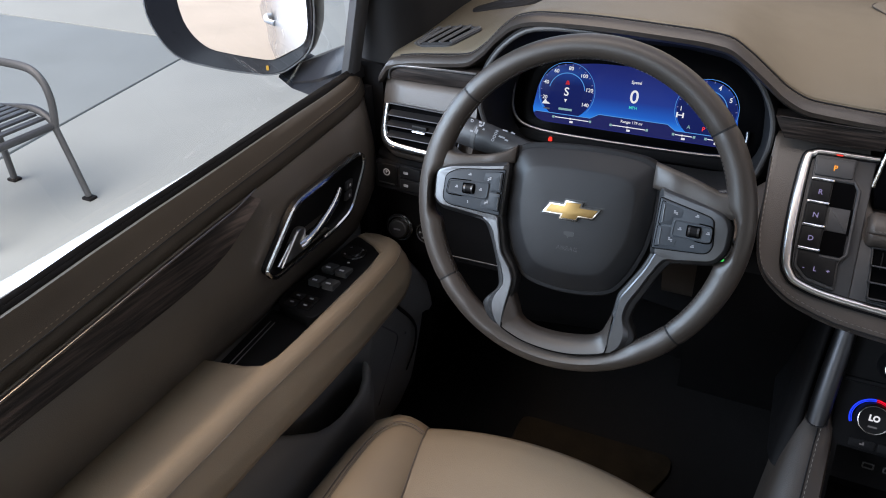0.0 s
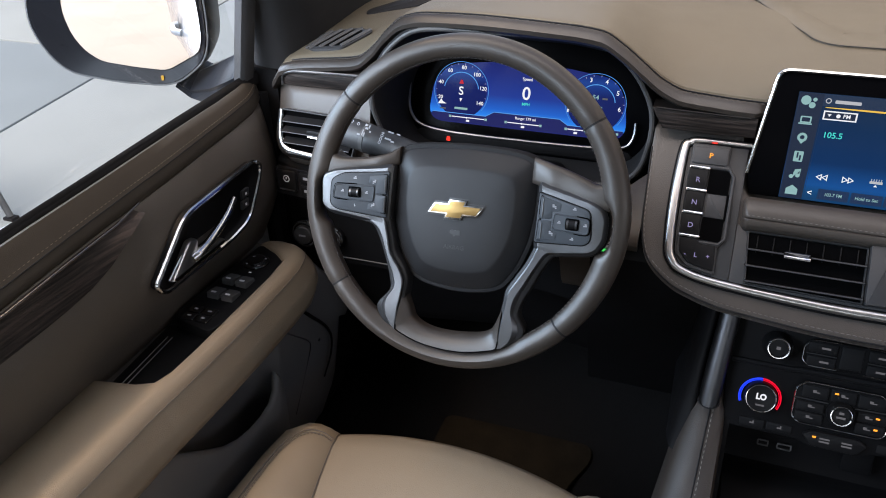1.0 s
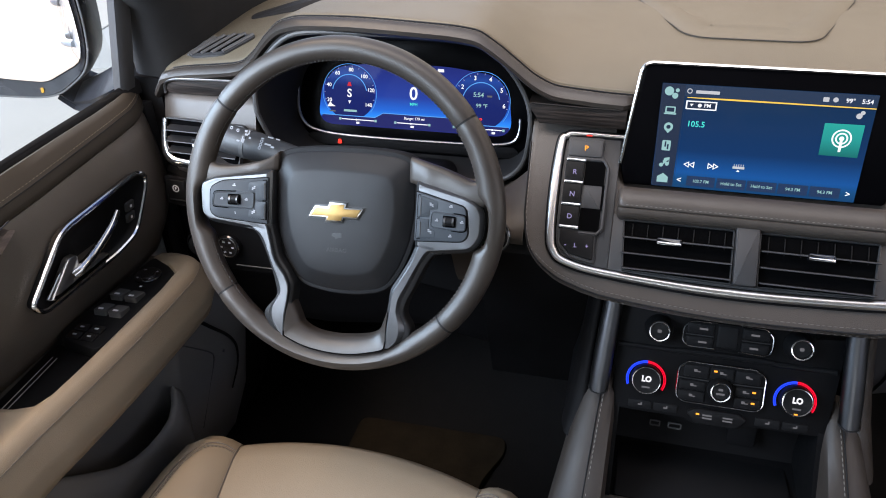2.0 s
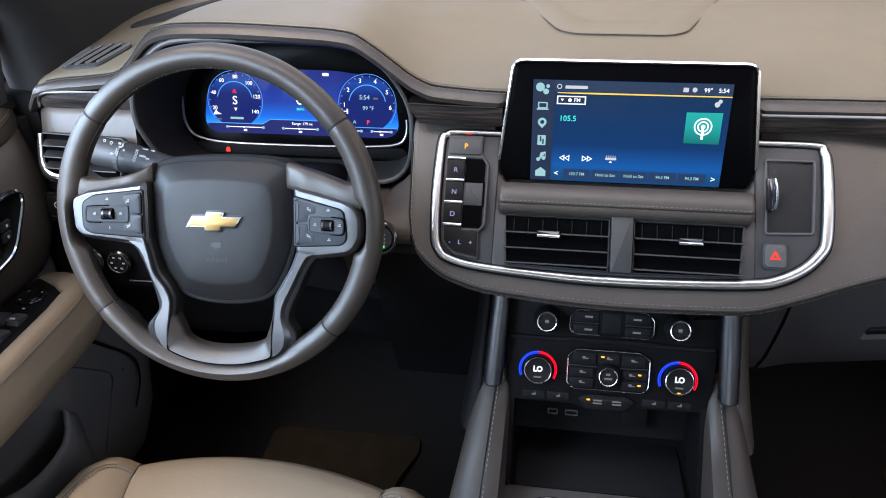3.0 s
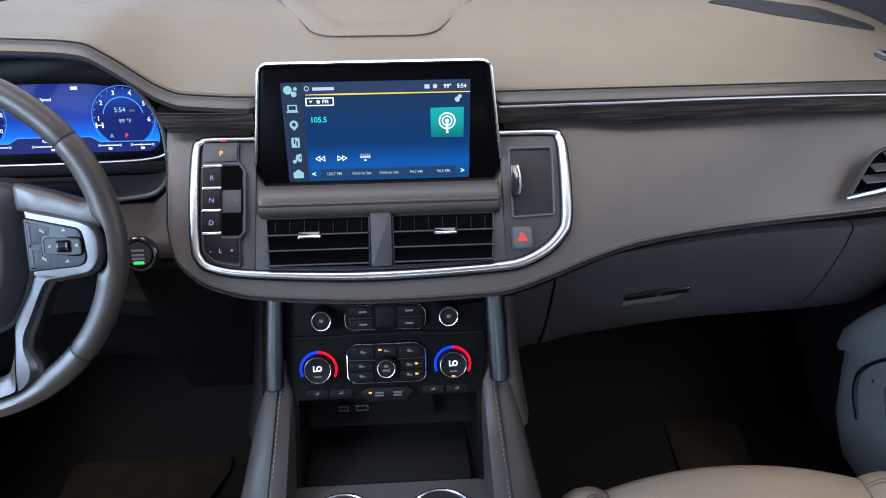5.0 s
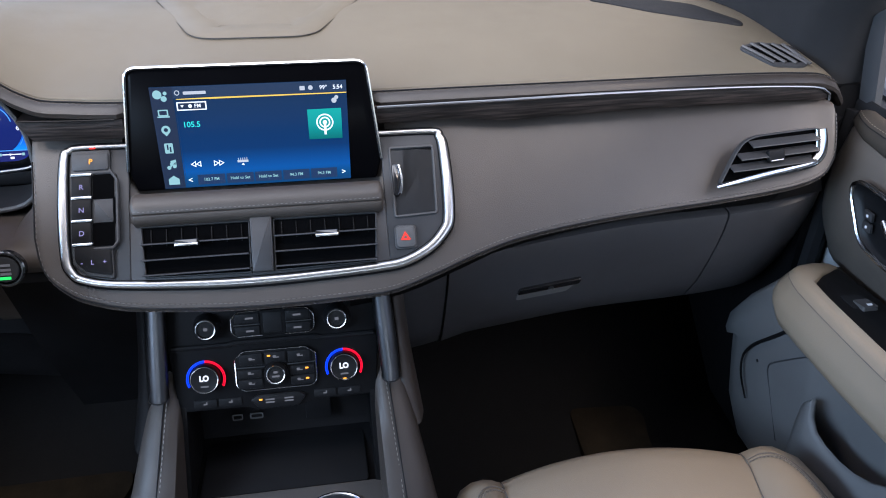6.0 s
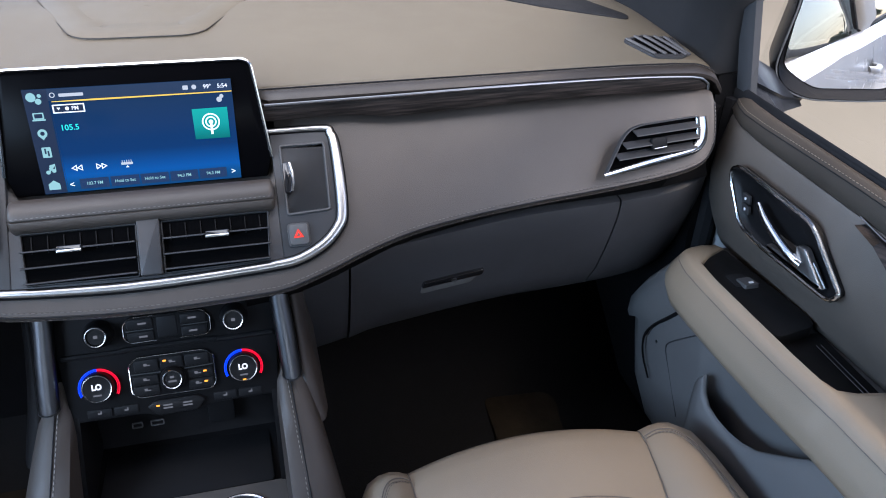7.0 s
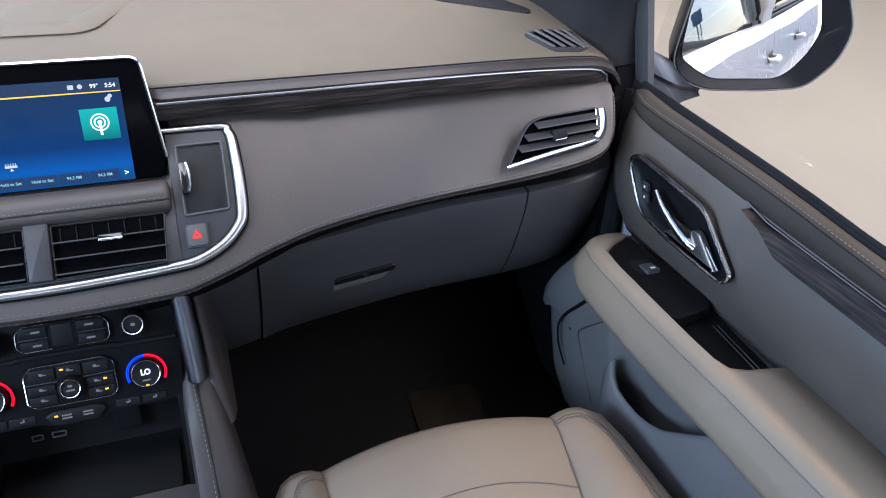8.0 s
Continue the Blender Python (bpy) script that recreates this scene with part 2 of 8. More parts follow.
def glass(name, tint, gloss=0.6):
    m = bpy.data.materials.new(name)
    m.use_nodes = True
    t = m.node_tree
    t.nodes.remove(t.nodes["Principled BSDF"])
    clear = t.nodes.new("ShaderNodeBsdfTransparent")
    clear.inputs["Color"].default_value = (*tint, 1)
    shine = t.nodes.new("ShaderNodeBsdfGlossy")
    shine.inputs["Roughness"].default_value = 0.004
    f = t.nodes.new("ShaderNodeLayerWeight")
    f.inputs["Blend"].default_value = 0.5
    steep = t.nodes.new("ShaderNodeMath")
    steep.operation = "POWER"
    steep.inputs[1].default_value = 3.6
    k = t.nodes.new("ShaderNodeMath")
    k.operation, k.use_clamp = "MULTIPLY", True
    k.inputs[1].default_value = gloss
    base = t.nodes.new("ShaderNodeMath")
    base.use_clamp = True
    base.inputs[1].default_value = 0.012 * gloss
    mix = t.nodes.new("ShaderNodeMixShader")
    t.links.new(f.outputs["Facing"], steep.inputs[0])
    t.links.new(steep.outputs["Value"], k.inputs[0])
    t.links.new(k.outputs["Value"], base.inputs[0])
    t.links.new(base.outputs["Value"], mix.inputs["Fac"])
    t.links.new(clear.outputs["BSDF"], mix.inputs[1])
    t.links.new(shine.outputs["BSDF"], mix.inputs[2])
    t.links.new(mix.outputs["Shader"], t.nodes["Material Output"].inputs["Surface"])
    return m


def wood(name):
    m = material(name, (0.030, 0.022, 0.018), 0.5, vary=0.5, scale=5.0, grain=0.6, grain_scale=16.0, stretch=(3.0, 3.0, 70.0), spec=0.18)
    ramp = next(n for n in m.node_tree.nodes if n.type == "VALTORGB")
    e = ramp.color_ramp.elements
    e[0].position, e[0].color = 0.36, (0.006, 0.0048, 0.0044, 1)
    e[1].position, e[1].color = 0.68, (0.038, 0.029, 0.025, 1)
    mid = e.new(0.5)
    mid.color = (0.016, 0.0125, 0.0112, 1)
    return m


LEATHER = material("charcoal_brown_leather", (0.044, 0.0362, 0.0308), 0.47, vary=0.14, scale=7, grain=0.22, grain_scale=900, kind="cells", spec=0.45)
ROLL_LEATHER = material("dark_brown_roll_leather", (0.025, 0.0205, 0.0175), 0.42, vary=0.14, scale=7, grain=0.2, grain_scale=900, kind="cells", spec=0.45)
DOOR_ROLL = material("brown_door_roll_leather", (0.038, 0.0315, 0.025), 0.6, vary=0.14, scale=7, grain=0.2, grain_scale=900, kind="cells", spec=0.18)
# lighter leather copy for the doors, the window sheen put into its colour
SHEEN_LEATHER = material("door_leather_with_sheen", (0.082, 0.070, 0.059), 0.42, vary=0.14, scale=7, grain=0.2, grain_scale=900, kind="cells", spec=0.5)
# darker leather copy for the console, its low shade put into the colour
SHADED_LEATHER = material("shaded_rail_leather", (0.029, 0.0232, 0.0192), 0.5, vary=0.14, scale=7, grain=0.2, grain_scale=900, kind="cells", spec=0.4)
PAD = material("dash_top_skin", (0.093, 0.077, 0.053), 0.55, vary=0.07, scale=3.5, grain=0.25, grain_scale=1000, kind="cells", spec=0.4)
TAUPE = material("taupe_leather", (0.198, 0.157, 0.112), 0.45, vary=0.07, scale=4.5, grain=0.22, grain_scale=800, kind="cells", spec=0.4)
RIM_LEATHER = material("steering_wheel_leather", (0.030, 0.0238, 0.0195), 0.43, vary=0.16, scale=14, grain=0.09, grain_scale=950, kind="cells", spec=0.48)
HUB = material("airbag_cover_skin", (0.0115, 0.0115, 0.0122), 0.48, vary=0.1, scale=10, grain=0.2, grain_scale=1200, spec=0.27)
PLASTIC = material("soft_black_plastic", (0.022, 0.022, 0.023), 0.52, vary=0.15, scale=9, grain=0.25, grain_scale=1400, spec=0.4)
CHARCOAL = material("charcoal_plastic", (0.053, 0.052, 0.052), 0.55, vary=0.12, scale=8, grain=0.3, grain_scale=1300, spec=0.4)
CUP_PLASTIC = material("brown_grey_console_plastic", (0.056, 0.050, 0.045), 0.55, vary=0.1, scale=8, grain=0.3, grain_scale=1300, spec=0.35)
SLATE = material("slate_door_plastic", (0.105, 0.103, 0.102), 0.58, vary=0.08, scale=5, grain=0.3, grain_scale=1200, spec=0.4)
# black plastic; in bin, footwell and under the lip it also paints shade
BLACK_AND_SHADE = material("black_plastic_and_shade", (0.0045, 0.0044, 0.0048), 0.6, vary=0.2, scale=8, grain=0.3, grain_scale=900, spec=0.08)
DARK = material("footwell_black_plastic", (0.011, 0.011, 0.0118), 0.75, vary=0.2, scale=6, grain=0.3, grain_scale=900, spec=0.2)
GLOSS = material("piano_black", (0.008, 0.008, 0.009), 0.14, vary=0.1, scale=10, coat=0.5, rough_vary=0.04)
SATIN_BLACK = material("satin_black", (0.0065, 0.0065, 0.007), 0.4, vary=0.1, scale=10, spec=0.13)
BUTTON_BLACK = material("button_black", (0.007, 0.007, 0.0075), 0.5, vary=0.1, scale=14, spec=0.1)
SCREEN_BLACK = material("screen_black_glass", (0.0016, 0.0016, 0.002), 0.22, vary=0.1, scale=10, spec=0.02, rough_vary=0.03)
STRIP_METAL = material("bright_satin_metal", (0.27, 0.27, 0.275), 0.33, 1.0, vary=0.06, scale=12, rough_vary=0.05)
CHROME = material("bright_chrome", (0.54, 0.545, 0.55), 0.17, 1.0, vary=0.04, scale=12, rough_vary=0.05)
SATIN_CHROME = material("satin_chrome", (0.46, 0.455, 0.45), 0.32, 1.0, vary=0.05, scale=14, rough_vary=0.05)
SATIN = material("satin_silver", (0.088, 0.090, 0.094), 0.34, 0.85, vary=0.06, scale=20, grain=0.05, grain_scale=1500)
POD_GREY = material("slate_button_plastic", (0.036, 0.041, 0.047), 0.5, vary=0.08, scale=14, grain=0.2, grain_scale=1400, spec=0.2)
# near-black for flat pieces that paint the shade of openings and gaps
GAP_SHADE = material("painted_gap_shade", (0.0015, 0.0015, 0.0017), 0.9, vary=0.2, scale=9, spec=0.02)
FACE = material("fascia_face_plastic", (0.027, 0.0272, 0.029), 0.52, vary=0.1, scale=8, grain=0.25, grain_scale=1300, spec=0.35)
KNEE = material("knee_grey_plastic", (0.034, 0.034, 0.037), 0.55, vary=0.1, scale=7, grain=0.3, grain_scale=1200, spec=0.4)
TAN_THREAD = material("tan_thread", (0.13, 0.105, 0.08), 0.8, vary=0.15, scale=60)
SEAM_THREAD = material("pale_seam_thread", (0.11, 0.10, 0.092), 0.8, vary=0.15, scale=60)
SMOKED = material("smoked_satin_metal", (0.15, 0.15, 0.155), 0.34, 1.0, vary=0.08, scale=18)
POST_METAL = material("dark_satin_post", (0.085, 0.086, 0.091), 0.36, 1.0, vary=0.08, scale=18)
GOLD = material("brushed_gold", (0.25, 0.16, 0.062), 0.46, 1.0, vary=0.08, scale=30)
WOOD = wood("dark_open_pore_wood")
THREAD = material("grey_thread", (0.15, 0.14, 0.13), 0.8, vary=0.15, scale=60)
THREAD_BLACK = material("dark_thread", (0.020, 0.017, 0.015), 0.8, vary=0.15, scale=60)
THREAD_DARK = material("brown_thread", (0.095, 0.08, 0.068), 0.8, vary=0.15, scale=60)
CARPET = material("black_carpet", (0.0062, 0.0059, 0.0060), 0.95, vary=0.1, scale=40, grain=1.0, grain_scale=260, spec=0.1)
# mat pile with the warm light on the floor put into its colour
MAT_LIT_PATCH = material("mat_pile_with_warm_light", (0.0155, 0.0115, 0.0072), 0.95, vary=0.3, scale=30, grain=1.0, grain_scale=220, spec=0.1)
HEADLINER = material("light_grey_headliner", (0.42, 0.41, 0.39), 0.9, vary=0.06, scale=8, grain=0.4, grain_scale=700, spec=0.2)
PILLAR = material("grey_pillar_trim", (0.019, 0.019, 0.020), 0.8, vary=0.06, scale=8, grain=0.4, grain_scale=700, spec=0.2)
RUBBER = material("black_rubber", (0.010, 0.010, 0.011), 0.7, vary=0.2, scale=15, spec=0.15)
WHITE_PAINT = material("white_car_paint", (0.42, 0.43, 0.44), 0.25, vary=0.02, scale=2, coat=0.3)
MIRROR = material("mirror_silver", (0.76, 0.77, 0.79), 0.004, 1.0, vary=0.0, scale=3, rough_vary=0.0)
BLACK_PAINT = material("black_housing", (0.0035, 0.0038, 0.0052), 0.3, vary=0.15, scale=6, spec=0.07)
HOUSING_GREY = material("dark_grey_housing", (0.013, 0.0145, 0.018), 0.34, vary=0.15, scale=6, spec=0.12)
FRAME_GREY = material("grey_window_frame", (0.042, 0.043, 0.046), 0.6, vary=0.1, scale=10, spec=0.3)
PRINT = material("white_print", (0.62, 0.62, 0.63), 0.6, vary=0.03, scale=30)
PRINT_DIM = material("grey_print", (0.20, 0.20, 0.21), 0.6, vary=0.03, scale=30)
MOULDED = material("moulded_dark_lettering", (0.012, 0.012, 0.012), 0.5, vary=0.1, scale=30)
TINTED = material("coated_side_glass", (0.16, 0.18, 0.20), 0.02, 1.0, vary=0.02, scale=2, rough_vary=0.005)
GLASS = glass("window_glass", (0.97, 0.98, 0.97), 1.0)
SHIELD = glass("windshield_glass", (0.9, 0.93, 0.92), 1.0)
CONCRETE = material("pale_concrete", (0.262, 0.288, 0.279), 0.85, vary=0.09, scale=0.9, grain=0.5, grain_scale=90, spec=0.3)
CONCRETE_OLD = material("grey_weathered_concrete", (0.208, 0.243, 0.250), 0.88, vary=0.12, scale=0.7, grain=0.6, grain_scale=70, spec=0.3)
# lighter copy of the concrete; the sunlight behind the car is in its colour
SUNLIT_CONCRETE = material("concrete_with_sunlight_in_colour", (0.66, 0.58, 0.46), 0.85, vary=0.08, scale=0.8, grain=0.4, grain_scale=80, spec=0.3)
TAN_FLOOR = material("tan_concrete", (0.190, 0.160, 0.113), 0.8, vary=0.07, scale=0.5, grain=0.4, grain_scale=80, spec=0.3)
ASPHALT = material("asphalt", (0.06, 0.06, 0.062), 0.9, vary=0.2, scale=0.6, grain=0.8, grain_scale=120)
STUCCO = material("beige_stucco", (0.25, 0.235, 0.215), 0.9, vary=0.08, scale=0.8, grain=0.7, grain_scale=60)
CHAIR_METAL = material("dark_grey_powder_coat", (0.055, 0.06, 0.065), 0.45, vary=0.15, scale=14, grain=0.15, grain_scale=500)
LEAF = material("green_foliage", (0.055, 0.085, 0.035), 0.8, vary=0.4, scale=0.8)
BARK = material("brown_bark", (0.09, 0.07, 0.05), 0.9, vary=0.3, scale=6)
SIGN_BLUE = material("blue_sign_panel", (0.16, 0.32, 0.46), 0.5, vary=0.1, scale=2)
POLE = material("galvanised_pole", (0.33, 0.34, 0.35), 0.5, 0.6, vary=0.1, scale=3)
LIT_WHITE = glow("lit_white", (0.9, 0.95, 1.0), 1.0)
LIT_CYAN = glow("lit_cyan", (0.05, 0.85, 0.75), 0.85)
LIT_PALE = glow("lit_pale_teal", (0.42, 0.78, 0.78), 0.62)
LIT_AMBER = glow("lit_amber", (1.0, 0.36, 0.03), 1.6)
LIT_YELLOW = glow("lit_yellow_line", (1.0, 0.62, 0.08), 0.9)
LIT_RED = glow("lit_red", (1.0, 0.04, 0.02), 1.3)
LIT_CRIMSON = glow("lit_crimson", (1.0, 0.004, 0.03), 1.1)
LIT_RED_DIM = glow("lit_dim_red", (0.75, 0.02, 0.04), 0.7)
LIT_BLUE = glow("lit_blue", (0.01, 0.05, 1.0), 1.5)
LIT_GREEN = glow("lit_green", (0.05, 0.9, 0.15), 0.9)
LIT_VIOLET = glow("lit_pale_violet", (0.52, 0.48, 0.85), 0.55)
LIT_GREY = glow("lit_grey", (0.5, 0.52, 0.55), 0.21)
LIT_SOFT = glow("lit_soft_white", (0.78, 0.84, 0.9), 0.6)
LIT_AZURE = glow("lit_azure_line", (0.10, 0.40, 0.95), 0.8)
NAVY_TILE = glow("navy_tile", (0.008, 0.035, 0.105), 0.8)
TOP_TILE = glow("slate_blue_tile", (0.012, 0.036, 0.085), 0.8)
SIDE_TILE = glow("dark_navy_tile", (0.008, 0.022, 0.055), 0.8)

# ---- ground and distance ----
ground = part("ground", grid([[(x, y, -0.03) for x in (-400, -40, 0, 40, 400)] for y in (-400, -40, 0, 40, 400)]), ASPHALT, label="dark asphalt lot around the concrete apron", kind="structure")
pavement = thing("pavement", (-4, 2, 0), "pale concrete apron cast in slabs with dark joints", "pavement", kind="structure")


def slab(x0, x1, y0, y1, mat, label=""):
    return part("slab", box(x0, x1, y0, y1, -0.03, 0.0, 0.012), mat, pavement, label)


def skew_slab(corners, mat, label):
    return part("slab", plate(rounded(corners, 0.02, 2), 0.03, 0.012, -0.03), mat, pavement, label)


# the joint beside the chair runs slightly askew to the car
joint = lambda y: -4.195 - 0.190 * (y - 2.86)
skew_slab([(joint(1.32) + 0.01, 1.32), (-1.6, 1.32), (-1.6, 4.63), (joint(4.63) + 0.01, 4.63)], CONCRETE, "clean pale slab")
skew_slab([(-11.0, 1.32), (joint(1.32) - 0.01, 1.32), (joint(4.62) - 0.01, 4.62), (-11.0, 4.70)], CONCRETE_OLD, "grey weathered slab")
skew_slab([(-11.0, 4.72), (joint(4.65) - 0.01, 4.645), (joint(12) - 0.01, 12), (-11.0, 12)], CONCRETE, "clean pale slab")
skew_slab([(joint(4.65) + 0.01, 4.65), (1.6, 4.65), (1.6, 12), (joint(12) + 0.01, 12)], CONCRETE_OLD, "grey weathered slab")
slab(-1.58, 1.6, 1.32, 4.63, CONCRETE, "clean pale slab")
# this slab's lighter colour paints the sunlit ground that the mirrors reflect
slab(-11.0, 1.6, -30, 1.30, SUNLIT_CONCRETE, "slab under and behind the car, sunlight put into its colour")
slab(1.62, 10.0, -6, 12, TAN_FLOOR, "tan slab on the right of the car")

# unseen walls added to shape the daylight that reaches the car
unseen_wall = part("unseen_light_wall", box(7.5, 7.9, 1.0, 12, -0.03, 15.0), STUCCO, label="plain beige stucco wall out of view, added to cut sky light", kind="structure")
part("unseen_light_wall", box(-2.0, 7.5, 12.0, 12.4, -0.03, 15.0), STUCCO, label="plain beige stucco wall out of view, added to cut sky light", kind="structure")


# ---- car shell around the seats ----
floor = part("floor", grid([[(x, y, z) for x in (-0.88, -0.3, -0.12, 0.12, 0.3, 0.88)] for y, z in ((-2.6, 0.60), (0.9, 0.60), (1.12, 0.62), (1.34, 0.80), (1.42, 1.05))]), CARPET, label="black carpeted car floor rising to the toe board", kind="structure")
floor.modifiers.new("thickness", "SOLIDIFY").thickness = 0.03

roof = part("ceiling", grid([[(x, y, 1.86 - 0.05 * (x / 0.75) ** 2 - (0.06 if y > 0.5 else 0)) for x in (-0.75, -0.5, -0.2, 0.2, 0.5, 0.75)] for y in (-2.75, -1.5, -0.2, 0.35, 0.62)]), HEADLINER, label="light grey fabric headliner of the car", kind="structure")
roof.modifiers.new("thickness", "SOLIDIFY").thickness = 0.05

rear = part("wall_rear", grid([[(x, -2.76, z) for x in (-0.9, 0, 0.9)] for z in (0.6, 1.0, 1.32)]), CHARCOAL, label="dark plastic tailgate trim closing the cabin", kind="structure")
rear.modifiers.new("thickness", "SOLIDIFY").thickness = 0.04

firewall = part("wall_front", grid([[(x, y, z) for x in (-0.9, 0, 0.9)] for y, z in ((1.43, 0.75), (1.60, 1.27), (1.68, 1.325))]), DARK, label="black firewall behind the dashboard", kind="structure")
firewall.modifiers.new("thickness", "SOLIDIFY").thickness = 0.03

shield = part("windshield", grid([[(x, 1.62 - 0.95 * t - 0.10 * (x / 0.8) ** 2, 1.335 + 0.465 * t) for x in (-0.80 + 0.12 * t, -0.4, 0, 0.4, 0.80 - 0.12 * t)] for t in (0, 0.33, 0.66, 1.0)]), SHIELD, label="clear raked windshield", kind="structure")
shield.visible_shadow = False
frit = part("windshield_band", grid([[(x, 1.605 - 0.95 * t - 0.10 * (x / 0.8) ** 2, 1.338 + 0.465 * t) for x in (-0.80 + 0.12 * t, -0.4, 0, 0.4, 0.80 - 0.12 * t)] for t in (-0.03, 0.05, 0.14)]), DARK, label="black band along the foot of the windshield", kind="structure")
frit.modifiers.new("thickness", "SOLIDIFY").thickness = 0.003
tagged(shield, category="windshield")

for s in (-1, 1):
    # A pillar: its foot widens into the dash end
    rows = []
    for y, z, a, b, d in ((1.10, 1.22, 0.80, 0.90, 0.12), (1.065, 1.33, 0.792, 0.885, 0.085), (1.03, 1.43, 0.782, 0.868, 0.075), (0.80, 1.62, 0.735, 0.80, 0.07), (0.58, 1.80, 0.69, 0.75, 0.07)):
        front = max(y + d, 1.55 - 0.95 * (z - 1.335) / 0.465)
        pts = rounded([(a, y - 0.01), (a + 0.03, y - d * 0.75), (b, y - d * 0.75), (b + 0.02, front), (a - 0.02, front)], 0.02, 3)
        rows.append([(s * px, py, z) for px, py in pts])
    pillar = part("windshield_pillar", grid(rows, loop_v=True, caps=True), PILLAR)
    tagged(pillar, "grey trimmed windshield pillar at the dashboard end", "pillar", kind="structure")
    # middle pillar, behind the view
    rows = [[(s * px, py, z) for px, py in rounded([(a, -0.62), (a + 0.08, -0.62), (a + 0.08, -0.36), (a, -0.36)], 0.02, 3)] for z, a in ((0.6, 0.84), (1.3, 0.84), (1.82, 0.70))]
    tagged(part("door_pillar", grid(rows, loop_v=True, caps=True), HEADLINER), "grey trimmed pillar behind the front door", "pillar", kind="structure")
    side = part("wall_side", grid([[(s * x, y, z) for x, z in ((0.86, 0.6), (0.86, 1.0), (0.87, 1.30))] for y in (-2.75, -1.8, -0.62)]), CHARCOAL, label="dark rear cabin side trim", kind="structure")
    side.modifiers.new("thickness", "SOLIDIFY").thickness = 0.03
    # kick panel takes the near-black so that the footwell's shade is in its colour
    kick = part("kick_panel", grid([[(s * x, y, z) for x, z in ((0.846, 0.60), (0.846, 1.0), (0.838, 1.24), (0.836, 1.325), (0.90, 1.33), (0.90, 0.60))] for y in (0.994, 1.10, 1.25, 1.42)], loop_v=True, caps=True), BLACK_AND_SHADE)
    tagged(kick, "kick panel closing the dashboard end, footwell shade in its black", "panel", kind="structure")
    seal = part("door_seal", tube([(s * 0.872, 0.992, z) for z in (0.62, 0.8, 1.0, 1.2, 1.29)], 0.016, 8), RUBBER)
    tagged(seal, "black rubber door seal", "seal", kind="structure")

# ---- dashboard ----
dash = thing("dashboard", (0, 1.0, 0.9), "two-tone dashboard with taupe-brown top pad and stitched charcoal leather", "dashboard")

# front seam of the top pad: x, y, z
SEAM = [(-0.835, 0.992, 1.318), (-0.815, 0.984, 1.342), (-0.77, 0.978, 1.354), (-0.723, 0.974, 1.360), (-0.680, 0.971, 1.367), (-0.655, 0.968, 1.384), (-0.630, 0.966, 1.410), (-0.605, 0.964, 1.429), (-0.57, 0.960, 1.437), (-0.488, 0.953, 1.440), (-0.378, 0.944, 1.438),
        (-0.338, 0.942, 1.434), (-0.312, 0.941, 1.420), (-0.285, 0.940, 1.400), (-0.260, 0.939, 1.382), (-0.234, 0.938, 1.372), (-0.15, 0.936, 1.367), (0.0, 0.939, 1.365), (0.16, 0.946, 1.364), (0.418, 0.962, 1.360), (0.654, 0.977, 1.356), (0.775, 0.985, 1.350), (0.815, 0.990, 1.338), (0.835, 0.994, 1.316)]
# height of the pad further ahead: x, z at y 1.10, z at y 1.28, z at y 1.58
CROWN = [(-0.835, 1.345, 1.35, 1.325), (-0.78, 1.372, 1.380, 1.345), (-0.66, 1.395, 1.385, 1.36), (-0.60, 1.425, 1.405, 1.37), (-0.48, 1.440, 1.418, 1.37), (-0.36, 1.438, 1.416, 1.37), (-0.27, 1.410, 1.405, 1.37), (-0.15, 1.392, 1.398, 1.37), (0.15, 1.391, 1.398, 1.37), (0.45, 1.388, 1.392, 1.365), (0.66, 1.381, 1.385, 1.36), (0.78, 1.372, 1.378, 1.345), (0.835, 1.345, 1.35, 1.325)]


def seam(x):
    return table(x, SEAM)


XS = [x / 1000 for x in sorted(set(list(range(-835, -690, 20)) + list(range(-690, -220, 8)) + list(range(-220, 780, 40)) + [-155, -135, 135, 155] + list(range(780, 836, 8)) + [835]))]
rows = []
for x in XS:
    y, z = seam(x)
    z1, z2, z3 = table(x, CROWN)
    top = spline([(x, y, z), (x, y + 0.02, z + 0.5 * (z1 - z) * 0.35 + 0.003), (x, 1.10, z1), (x, 1.28, z2), (x, 1.58, z3)], 22)
    rows.append([(x, y + 0.001, z - 0.012)] + top + [(x, 1.58, z3 - 0.06), (x, 1.2, z1 - 0.07), (x, y + 0.05, z - 0.035)])
top_pad = part("top_pad", grid(rows, loop_v=True, caps=True), PAD, dash, "smooth taupe-brown dash top pad")

rows = []
for x in XS:
    y, z = seam(x)
    y += 0.016 * max(0.0, min(1.0, (0.155 - abs(x)) / 0.02))  # set back behind the screen
    loop = [(y + 0.004, z - 0.0012), (y - 0.004, z - 0.0002), (y - 0.011, z - 0.0035), (y - 0.0155, z - 0.009), (y - 0.0145, z - 0.0145), (y - 0.009, z - 0.0185), (y + 0.010, z - 0.021), (y + 0.02, z - 0.012)]
    rows.append([(x, a, b) for a, b in loop])
roll = part("front_roll", grid(rows, loop_v=True, caps=True), ROLL_LEATHER, dash, "stitched dark brown leather roll")
line = [(x, seam(x)[0] - 0.0015, seam(x)[1] + 0.0008) for x in XS[2:-2]]
part("seam_cord", tube(line, 0.0011, 6), DARK, roll)
part("stitching", stitches([(x, y - 0.0048, z - 0.0003) for x, y, z in line], 0.0045, 0.0022, 0.0006), THREAD_DARK, roll, "brown thread")

